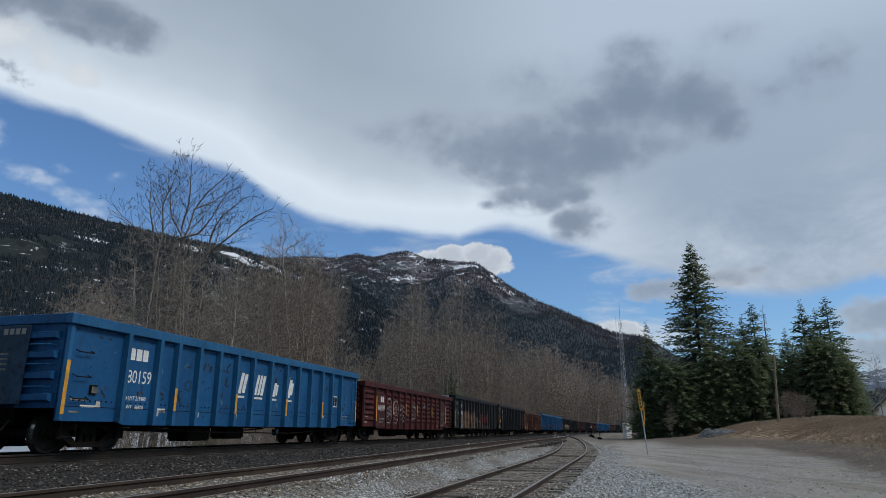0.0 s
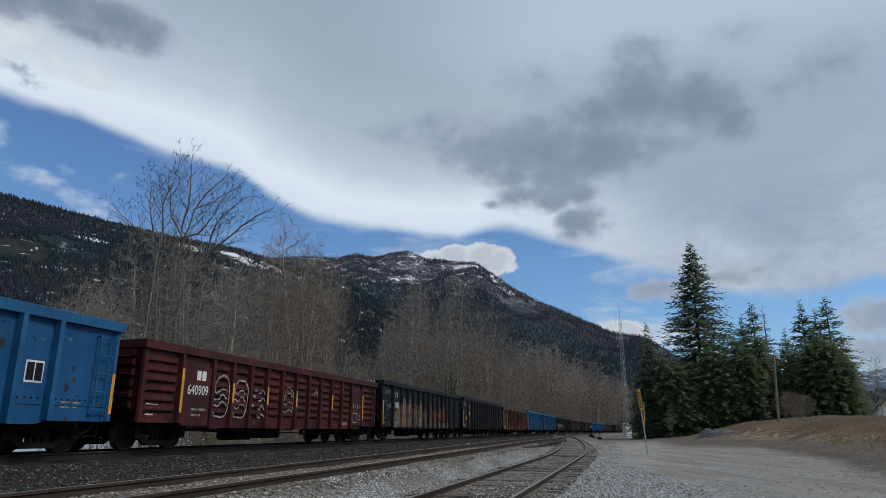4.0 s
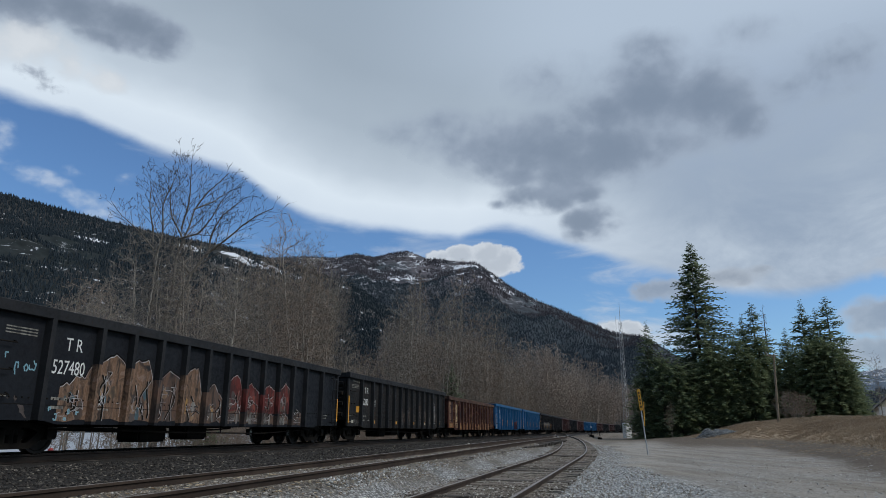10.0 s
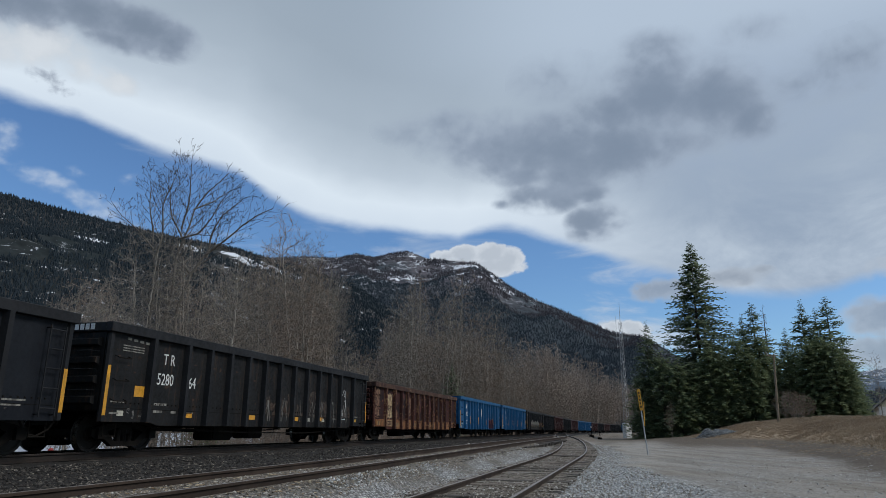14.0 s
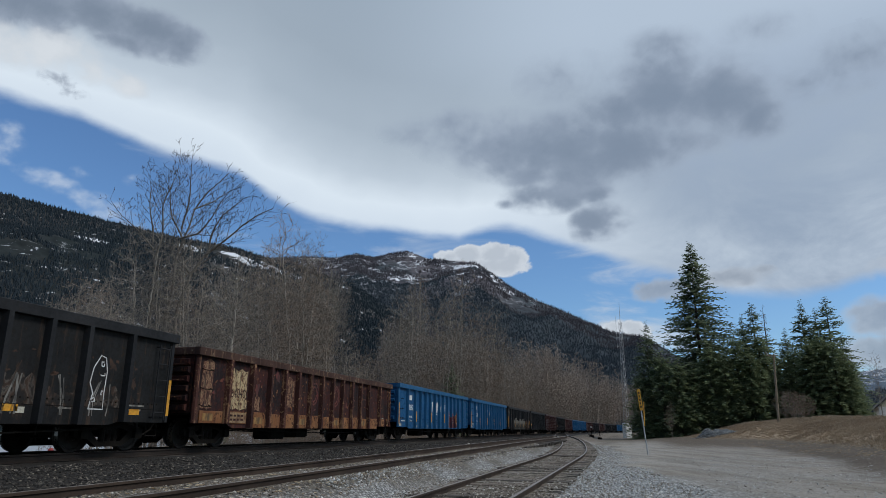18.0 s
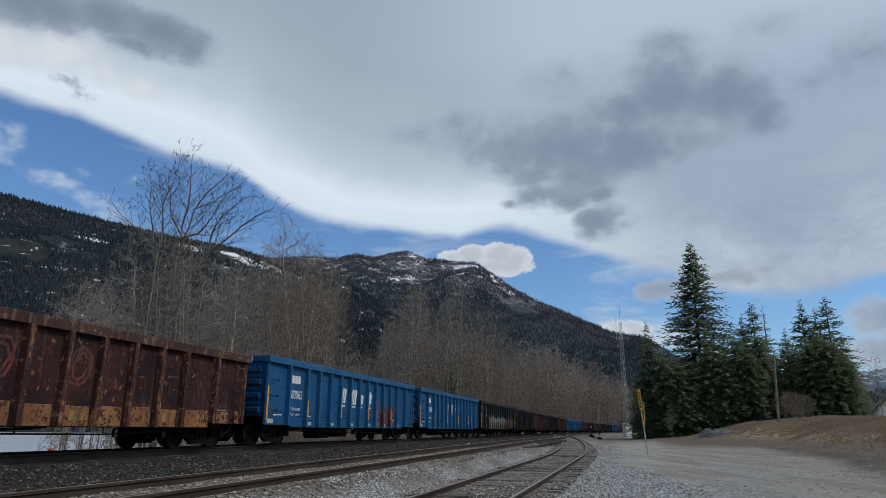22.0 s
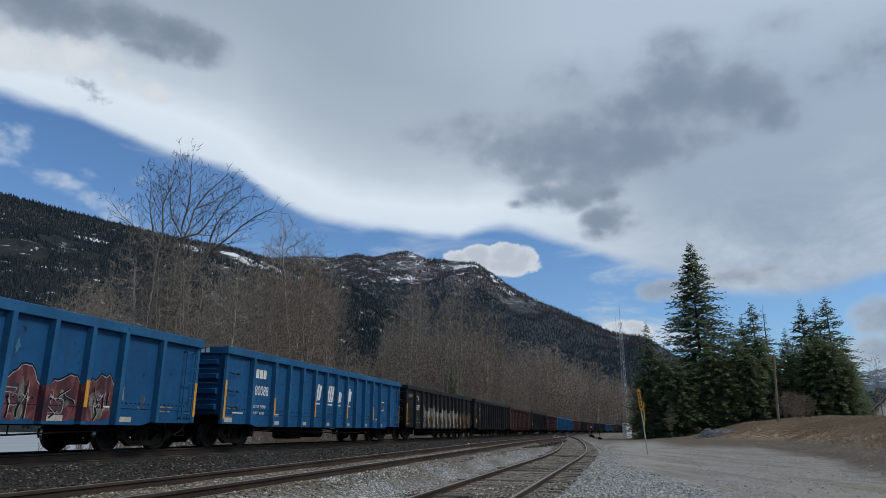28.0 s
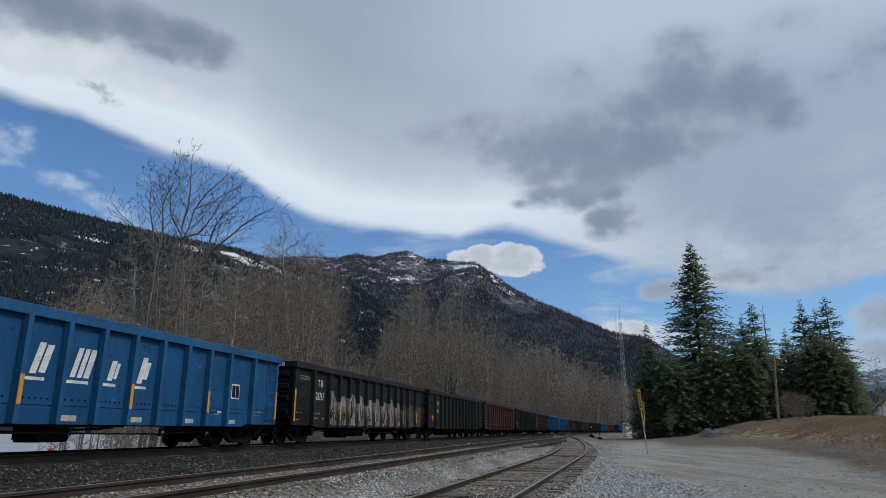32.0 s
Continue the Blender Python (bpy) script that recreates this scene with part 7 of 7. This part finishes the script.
cloud("thin white wisps in the blue gap", [(-36.3, 20.7, 0.8, 1.0, 0.9), (-27.6, 19.1, 0.9, 0.5, 0.7), (-36.6, 18.7, 2.0, 0.5, 0.75), (-34.6, 18.3, 2.0, 0.5, 0.75), (-32.8, 17.8, 2.0, 0.5, 0.75), (-31.2, 17.3, 1.9, 0.5, 0.8), (-29.8, 16.7, 1.8, 0.5, 0.8), (-28.6, 16.1, 1.6, 0.5, 0.85), (-27.6, 15.5, 1.5, 0.5, 0.85), (-30.8, 18.9, 1.2, 0.5, 0.55), (-39, 20, 3, 1.5, 0.8)],
      M_CL_WISP, 0.065, 4720, 0.08, 6.6, 0.7, 0.6)
cloud("grey puffs low behind the firs", [(18.5, 11.2, 2.6, 0.9, 0.9), (23.7, 11.9, 2.0, 0.7, 1.0), (25.4, 12.2, 1.1, 0.4, 0.7)], M_CL_GREY, 0.03, 4710, 0.07, 9.1, 0.4, 0.5)
cloud("white puff low over the slope", [(14.4, 8.3, 2.0, 0.6, 0.8), (16.0, 7.9, 1.6, 0.5, 0.8)], M_CL_WHITE, 0.02, 4715, 0.08, 7.7, 0.4, 0.5)
cloud("grey cloud low beyond the trees", [(33.6, 8.0, 2.4, 1.5, 1), (32.5, 5.5, 3.0, 1.2, 1), (34.4, 11.2, 1.5, 1.0, 0.6), (37.1, 7.0, 4.1, 2.6, 1)], M_CL_GREY, 0.03, 4705, 0.12, 2.9, 0.4, 0.4)

# ---- loose stones and litter on the ground ----
def island_material(name, stops, patches=0.0):
    m = bpy.data.materials.new(name)
    m.use_nodes = True
    nt = m.node_tree
    b = nt.nodes["Principled BSDF"]
    geo = nt.nodes.new("ShaderNodeNewGeometry")
    c = ramp(nt, geo.outputs["Random Per Island"], stops)
    tc = nt.nodes.new("ShaderNodeTexCoord").outputs["Object"]
    c = mix_col(nt, 1.0, c, ramp(nt, noise_tex(nt, tc, 60, 3, 0.6), [(0.25, 0.7), (0.75, 1.2)]), "MULTIPLY")
    if patches:
        c = mix_col(nt, maths(nt, "MULTIPLY", soft_step(nt, noise_tex(nt, tc, 0.22, 5, 0.6), 0.42, 0.60), patches), c, mix_col(nt, 1.0, c, (0.55, 0.47, 0.45), "MULTIPLY"))
    nt.links.new(c, b.inputs["Base Color"])
    b.inputs["Roughness"].default_value = 0.9
    b.inputs["Specular IOR Level"].default_value = 0.25
    return m


M_GREY_STONE = island_material("grey_stones", [(0.0, (0.09, 0.088, 0.083)), (0.18, (0.22, 0.195, 0.160)), (0.36, (0.31, 0.29, 0.255)), (0.40, (0.28, 0.293, 0.296)), (0.72, (0.43, 0.444, 0.442)), (0.9, (0.56, 0.565, 0.55)), (1.0, (0.70, 0.685, 0.65))])
M_BROWN_STONE = island_material("brown_ballast", [(0.0, (0.010, 0.0095, 0.009)), (0.5, (0.029, 0.026, 0.0235)), (0.86, (0.066, 0.058, 0.050)), (1.0, (0.21, 0.19, 0.16))])
M_LITTER = island_material("brown_litter", [(0.0, (0.07, 0.058, 0.047)), (0.4, (0.18, 0.155, 0.125)), (0.75, (0.30, 0.275, 0.24)), (1.0, (0.50, 0.48, 0.44))])
M_LEAF = island_material("dry_leaves", [(0.0, (0.16, 0.11, 0.06)), (0.5, (0.30, 0.22, 0.13)), (1.0, (0.50, 0.42, 0.29))])


def stones(name, label, count, X0, X1, a0, a1, smin, smax, material, seed, flat=0.7, keep=None, lift=0.0):
    rnd = np.random.RandomState(seed)
    # more of them near the eye, fewer far up the line
    r = rnd.rand(count)
    a = a0 * (a1 / a0) ** r
    X = X0 + (X1 - X0) * rnd.rand(count)
    size = (smin + (smax - smin) * rnd.rand(count) ** 2.0)
    octa = np.array([(1, 0, 0), (-1, 0, 0), (0, 1, 0), (0, -1, 0), (0, 0, 1), (0, 0, -1)], float)
    tri = [(0, 2, 4), (2, 1, 4), (1, 3, 4), (3, 0, 4), (2, 0, 5), (1, 2, 5), (3, 1, 5), (0, 3, 5)]
    V, F = [], []
    for i in range(count):
        if keep and not keep(X[i], a[i]):
            continue
        p = place(X[i], a[i])
        z = ground_z(p.x, p.y) + lift
        ang = rnd.rand() * 6.283
        c, s = math.cos(ang), math.sin(ang)
        q = octa * (0.6 + 0.6 * rnd.rand(6, 1)) * size[i]
        k = len(V)
        for vx, vy, vz in q:
            V.append((p.x + c * vx - s * vy, p.y + s * vx + c * vy, z + vz * flat + size[i] * 0.2))
        F += [(k + f[0], k + f[1], k + f[2]) for f in tri]
    ob = new(name, mesh_of(name, V, F, material))
    return tagged(ob, label, "stones", kind="stuff")


def gravel_edge(a):
    """Where the crushed stone ends, X over a."""
    return -1.45 + 1.55 * smooth(13, 27, a) + 1.4 * smooth(27, 62, a)


def off_rails(X, a):
    if abs(abs(X - 5.85) - 0.755) < 0.10 or abs(abs(X - MAIN_X) - 0.755) < 0.12:
        return False
    c = siding_two(a)[0]
    return abs(abs(X - c) - 0.755) > 0.10


def off_ties(X, a):
    c = siding_two(a)[0]
    return off_rails(X, a) and (abs(X - c) > 1.15 or (X * 7919.0 + a * 104729.0) % 1.0 < 0.06)


stones("gravel", "crushed grey stone between the sidings", 56000, -3.0, 5.4, 6.0, 60, 0.010, 0.034, M_GREY_STONE, 1, 0.9, keep=lambda X, a: off_ties(X, a) and gravel_edge(a) + 0.9 * fbm(X, a, 0.35) < X < 4.4 + 1.2 * fbm(X, a, 0.5))
stones("dirt_litter", "brown stones and litter among the ties", 22000, 0.9, 4.6, 5.5, 60, 0.010, 0.036, M_LITTER, 6, 0.6, keep=lambda X, a: off_rails(X, a) and abs(X - siding_two(a)[0]) < 1.35 and fbm(X, a, 0.9) > -0.05, lift=0.070)
stones("ballast", "dirty brown ballast along the main line", 26000, 6.5, 10.9, 5.5, 80, 0.012, 0.040, M_BROWN_STONE, 2, keep=off_rails)
stones("leaf_litter", "pale dry leaves caught between the rails", 5000, 4.3, 7.6, 6, 50, 0.015, 0.045, M_LEAF, 3, 0.15, keep=off_rails)
stones("rail_litter", "tan stones and chips drifted along the siding rails", 9000, 3.9, 7.4, 5.5, 60, 0.010, 0.032, M_LITTER, 14, 0.7, keep=off_rails)
stones("track_gravel", "stones and wood chips beside the siding ties", 9000, 0.2, 4.9, 5.5, 55, 0.010, 0.034, M_LITTER, 12, 0.7, keep=lambda X, a: 0.9 < abs(X - siding_two(a)[0]) < 2.2 and off_rails(X, a))
stones("fallen_leaves", "pale dead leaves along the foot of the rise", 5200, -15.0, -8.6, 17, 60, 0.02, 0.06, M_LEAF, 13, 0.25)
stones("rubble", "scattered stones on the dirt road", 7000, -14.0, -2.0, 8, 60, 0.008, 0.03, M_GREY_STONE, 4)


def dry_grass(count, seed):
    """Tufts of dead grass on the rise, as thin bent blades."""
    rnd = random.Random(seed)
    V, F = [], []
    made = 0
    tries = 0
    while made < count and tries < count * 6:
        tries += 1
        az, d = rnd.uniform(17, 40), 16 + 84 * rnd.random() ** 1.3
        x, y = d * math.sin(radians(az)), d * math.cos(radians(az))
        z = ground_z(x, y)
        if z < 0.45 + rnd.random() * 0.8 or fbm(x, y, 0.18) < -0.7 + 0.3 * rnd.random():
            continue
        made += 1
        h = rnd.uniform(0.03, 0.11) * (1 + 2.2 * max(0.0, fbm(x, y, 0.25)))
        w = 0.003 + 0.00016 * d
        for b in range(5):
            an = rnd.random() * 6.283
            lx, ly = math.cos(an) * h * rnd.uniform(0.2, 0.8), math.sin(an) * h * rnd.uniform(0.2, 0.8)
            ox, oy = x + rnd.uniform(-.12, .12), y + rnd.uniform(-.12, .12)
            k = len(V)
            hh = h * rnd.uniform(0.6, 1.1)
            V += [(ox - w, oy, z - 0.02), (ox + w, oy, z - 0.02), (ox + lx * 0.4 + w * 0.7, oy + ly * 0.4, z + hh * 0.7), (ox + lx, oy + ly, z + hh)]
            F += [(k, k + 1, k + 2), (k, k + 2, k + 3)]
    ob = new("dry_grass", mesh_of("dry_grass", V, F, M_STRAW))
    return tagged(ob, "dead straw coloured grass on the rise", "grass", kind="stuff")


M_STRAW = island_material("straw", [(0.0, (0.19, 0.137, 0.088)), (0.5, (0.33, 0.248, 0.165)), (1.0, (0.50, 0.40, 0.28))], 0.4)
dry_grass(62000, 9)


# ---- lattice mast, marker post, pole, house and heaps ----
M_GALV = mat("galvanised_steel", (0.46, 0.47, 0.48), (0.34, 0.35, 0.36), 0.5, 0.25, 2.0, 12, 0.1)
M_POLE = mat("weathered_pole", (0.26, 0.21, 0.15), (0.17, 0.13, 0.09), 0.9, 0, 1.0, 12, 0.4, (5, 5, 1))
M_SIGN = mat("yellow_sign", (0.60, 0.30, 0.015), (0.48, 0.24, 0.02), 0.5, 0, 2.0, 10, 0.05)
M_HOUSE = mat("cream_siding", (0.62, 0.57, 0.42), (0.5, 0.46, 0.34), 0.8, 0, 0.6, 8, 0.1)
M_HWHITE = mat("white_boards", (0.72, 0.72, 0.70), (0.6, 0.6, 0.58), 0.7, 0, 0.8, 8, 0.1)
M_ROOF = mat("dark_shingles", (0.05, 0.045, 0.045), (0.08, 0.07, 0.07), 0.9, 0, 0.6, 8, 0.4)
M_PANE = mat("dark_pane", (0.02, 0.025, 0.03), (0.03, 0.035, 0.04), 0.1, 0, 1.0, 5, 0.0, spec=0.8)


def spot(az, d):
    x, y = d * math.sin(radians(az)), d * math.cos(radians(az))
    return x, y, ground_z(x, y)


def lattice_mast():
    x, y, z = spot(15.0, 120)
    t = new("radio_mast")
    t.matrix_basis = pose(x, y, z, 0, 0, 20)
    tagged(t, "slim galvanised lattice radio mast behind the firs", "mast")
    h, w = 19.5, 0.52
    corners = [(w * math.cos(k * 2.0944), w * math.sin(k * 2.0944)) for k in range(3)]
    for cx, cy in corners:
        bm = bmesh.new()
        tube(bm, [(cx, cy, 0), (cx * 0.55, cy * 0.55, h)], 0.03, 6)
        part("mast_leg", bm, M_GALV, t)
    for k in range(3):
        bm = bmesh.new()
        (ax, ay), (bx, by) = corners[k], corners[(k + 1) % 3]
        n = 30
        for i in range(n):
            f0, f1 = 1 - 0.45 * i / n, 1 - 0.45 * (i + 1) / n
            p0, p1 = ((ax, ay), (bx, by)) if i % 2 else ((bx, by), (ax, ay))
            tube(bm, [(p0[0] * f0, p0[1] * f0, h * i / n), (p1[0] * f1, p1[1] * f1, h * (i + 1) / n)], 0.022, 4)
        part("mast_lacing", bm, M_GALV, t, "zigzag lacing bars")
    bm = bmesh.new()
    tube(bm, [(0, 0, h), (0, 0, h + 3.6)], [0.05, 0.02], 6)
    part("whip_antenna", bm, M_GALV, t)
    bm = bmesh.new()
    tube(bm, [(-0.9, 0, 15.0), (-0.9, 0, 20.6)], [0.03, 0.015], 6)
    for q in (15.2, 16.0, 16.8):
        tube(bm, [(-0.9, 0, q), (-0.2, 0, q)], 0.025, 5)
    part("side_antenna", bm, M_GALV, t)
    part("mast_footing", boxes((-0.55, 0.55, -0.55, 0.55, -0.3, 2.4), bevel=0.03), M_HWHITE, t, "pale cabinet at the foot")


lattice_mast()


def marker_post():
    x, y, z = 10.43, 35.3, 0.0
    z = ground_z(x, y)
    t = new("marker_post")
    t.matrix_basis = pose(x, y, z, 0, -5.0, 0) @ Matrix.Scale(1.27, 4)
    tagged(t, "leaning steel marker post with a narrow yellow sign", "sign post")
    bm = bmesh.new()
    tube(bm, [(0, 0, -0.3), (0, 0, 2.5)], 0.026, 8)
    part("post", bm, M_GALV, t)
    bm = bmesh.new()
    tube(bm, [(0.06, 0.05, 1.1), (0.16, 0.05, 2.05)], 0.022, 6)
    part("brace", bm, M_YELLOW, t, "thin yellow stake")
    part("sign", boxes((-0.065, 0.065, -0.06, -0.035, 1.72, 2.56), bevel=0.006), M_SIGN, t, "narrow yellow sign")
    for k in range(5):
        part("sign_bar", boxes((-0.028, 0.028, -0.0645, -0.0605, 1.82 + k * 0.14, 1.90 + k * 0.14)), M_BLACK, t)


marker_post()


def utility_pole():
    x, y, z = spot(26.05, 78)
    t = new("utility_pole")
    t.matrix_basis = pose(x, y, z, 0, 2.8, 0)
    tagged(t, "bare weathered wooden utility pole on the grassy rise", "pole")
    bm = bmesh.new()
    tube(bm, [(0, 0, -0.5), (0, 0, 3.2), (0, 0, 6.9)], [0.12, 0.11, 0.09], 10)
    part("shaft", bm, M_POLE, t)
    part("crossarm", boxes((-0.7, 0.25, -0.06, 0.06, 6.62, 6.74)), M_POLE, t)
    for s in (-0.62, 0.18):
        bm = bmesh.new()
        tube(bm, [(s, 0, 6.74), (s, 0, 6.9)], [0.05, 0.03], 8)
        part("insulator", bm, M_GALV, t)


utility_pole()


def house():
    x, y, z = spot(34.0, 165)
    t = new("house")
    t.matrix_basis = pose(x, y, z, 0, 0, 62) @ Matrix.Scale(1.2, 4)
    tagged(t, "small cream house with white porch beyond the rise", "house")
    part("wall", boxes((-5, 5, -4, 4, -0.5, 3.0)), M_HWHITE, t, "white board wall")
    bm = bmesh.new()
    for xx in (-5.0, 5.0):
        bm.faces.new([bm.verts.new(p) for p in ((xx, -4, 3.0), (xx, 4, 3.0), (xx, 0, 6.4))])
    part("gable", bm, M_HOUSE, t, "cream gable")
    bm = bmesh.new()
    for s in (-1, 1):
        a = [(-5.5, s * 4.6, 2.6), (5.5, s * 4.6, 2.6), (5.5, 0, 6.6), (-5.5, 0, 6.6)]
        lo = [bm.verts.new(p) for p in a]
        hi = [bm.verts.new((p[0], p[1], p[2] + 0.2)) for p in a]
        bm.faces.new(lo)
        bm.faces.new(hi[::-1])
        for k in range(4):
            bm.faces.new((lo[k], lo[(k + 1) % 4], hi[(k + 1) % 4], hi[k]))
    part("roof", bm, M_ROOF, t)
    for xx in (-3.2, -1.0, 1.4, 3.4):
        w = part("window", boxes((xx - 0.6, xx + 0.6, -4.06, -4.0, 0.9, 2.3)), M_HWHITE, t)
        part("pane", boxes((xx - 0.48, xx + 0.48, -4.09, -4.062, 1.0, 2.2)), M_PANE, w)
    for yy in (-1.8, 1.8):
        w = part("window", boxes((-5.06, -5.0, yy - 0.6, yy + 0.6, 0.9, 2.3)), M_HWHITE, t)
        part("pane", boxes((-5.09, -5.062, yy - 0.48, yy + 0.48, 1.0, 2.2)), M_PANE, w)


house()


def rock_pile():
    """A low pile of bluish crushed stone at the edge of the road."""
    rnd = np.random.RandomState(5)
    x, y, z = spot(21.4, 76)
    V, F = [], []
    octa = np.array([(1, 0, 0), (-1, 0, 0), (0, 1, 0), (0, -1, 0), (0, 0, 1), (0, 0, -1)], float)
    tri = [(0, 2, 4), (2, 1, 4), (1, 3, 4), (3, 0, 4), (2, 0, 5), (1, 2, 5), (3, 1, 5), (0, 3, 5)]
    for i in range(5200):
        lump = i % 3
        u, v = rnd.normal(0, 0.42, 2)
        px, py = (-0.6, 0.4, 1.2)[lump] + u * 1.1, v * 1.1
        top = (0.85, 0.62, 0.42)[lump] * math.exp(-(u * u + v * v) * 2.4)
        s = 0.03 + 0.07 * rnd.rand() ** 2
        q = octa * (0.6 + 0.6 * rnd.rand(6, 1)) * s
        k = len(V)
        for vx, vy, vz in q:
            V.append((x + px + vx, y + py + vy, ground_z(x + px, y + py) + top + vz * 0.8))
        F += [(k + f[0], k + f[1], k + f[2]) for f in tri]
    ob = new("rock_pile", mesh_of("rock_pile", V, F, island_material("blue_grey_rock", [(0.0, (0.08, 0.088, 0.092)), (0.5, (0.16, 0.17, 0.175)), (1.0, (0.30, 0.31, 0.31))])))
    tagged(ob, "low pile of blue grey crushed stone by the road", "rock pile", kind="stuff")


rock_pile()


def switch_stand(X, a, tall):
    p = place(X, a)
    z = ground_z(p.x, p.y)
    t = new("switch_stand")
    t.matrix_basis = pose(p.x, p.y, z, 0, 0, 30)
    tagged(t, "black switch stand with a small target beside the siding", "switch stand", "switch stands")
    part("base", boxes((-0.25, 0.25, -0.2, 0.2, -0.1, 0.25), bevel=0.02), M_STEEL, t)
    bm = bmesh.new()
    tube(bm, [(0, 0, 0.2), (0, 0, tall)], 0.05, 8)
    part("mast", bm, M_STEEL, t)
    bm = bmesh.new()
    tube(bm, [(0, 0.02, tall - 0.05), (0, -0.04, tall - 0.05)], 0.12, 14)
    part("target", bm, M_HWHITE if tall > 1.2 else M_STEEL, t)
    part("lever", boxes((-0.55, 0.05, -0.03, 0.03, 0.28, 0.34)), M_STEEL, t)


switch_stand(4.45, 100, 1.4)
switch_stand(3.3, 100, 1.0)



def scrap(az, d, size, material, label):
    """A crumpled bit of rubbish on the ballast."""
    rnd = random.Random(int(az * 100))
    x, y, z = spot(az, d)
    bm = bmesh.new()
    bmesh.ops.create_icosphere(bm, subdivisions=2, radius=1.0)
    for v in bm.verts:
        v.co = Vector((v.co.x * size, v.co.y * size * 0.6, v.co.z * size * 0.4)) * rnd.uniform(0.7, 1.15)
    me = bpy.data.meshes.new("litter_scrap")
    bm.to_mesh(me)
    bm.free()
    me.materials.append(material)
    ob = new("litter_scrap", me)
    ob.matrix_basis = pose(x, y, z + size * 0.2, 0, 0, az * 30)
    tagged(ob, label, "litter", "scraps on the siding")


def red_marker():
    p = place(18.0, 18.6)
    z = ground_z(p.x, p.y)
    t = new("marker_stake")
    t.matrix_basis = pose(p.x, p.y, z)
    tagged(t, "thin stake with a small red ball on the river bank", "marker")
    h = 0.46 - z
    bm = bmesh.new()
    tube(bm, [(0, 0, -0.2), (0, 0, h)], 0.012, 6)
    part("stake", bm, M_GALV, t)
    bm = bmesh.new()
    bmesh.ops.create_icosphere(bm, subdivisions=2, radius=0.085, matrix=Matrix.Translation((0, 0, h)))
    part("ball", bm, mat("red_plastic", (0.45, 0.05, 0.04), (0.32, 0.04, 0.035), 0.5, 0, 3, 12, 0.0), t, smooth_shade=True)


red_marker()
scrap(4.2, 40, 0.20, M_PLATE, "crumpled tan scrap lying on the siding")
scrap(3.95, 40.3, 0.10, M_SIGN, "small orange scrap lying on the siding")
scrap(2.2, 38, 0.10, M_HWHITE, "small white scrap of paper on the siding")
# ---- what moves ----
def travelled(t):
    """Metres that the train has rolled by t seconds: it slows a little."""
    return 3.779 * t - 0.0076 * t * t


def car_pose(start, t):
    u = start - travelled(t)
    X1, a1 = bend(u + 1.44)
    X2, a2 = bend(u + 15.06)
    p, q = place(X1, a1, MAIN_Z), place(X2, a2, MAIN_Z)
    d = (q - p).normalized()
    o = p - d * 1.44
    return pose(o.x, o.y, o.z, 0, 0, math.degrees(math.atan2(d.y, d.x)))


def motions():
    for k, car, sets in rolling:
        walk(car, [(t, car_pose(START[k], t)) for t in range(0, 33, 2)])
        if k > 13:
            continue
        steps = [i * 4 / 30 for i in range(241)]
        for x, s in zip(AXLES, sets):
            walk(s, [(t, pose(x, 0, WHEEL_R, 0, -math.degrees(travelled(t) / WHEEL_R), 0)) for t in steps])
    for cloud, rate in drifting:
        walk(cloud, [(t, pose(0, 0, 0, 0, 0, -rate * t)) for t in range(0, 33, 8)])


motions()
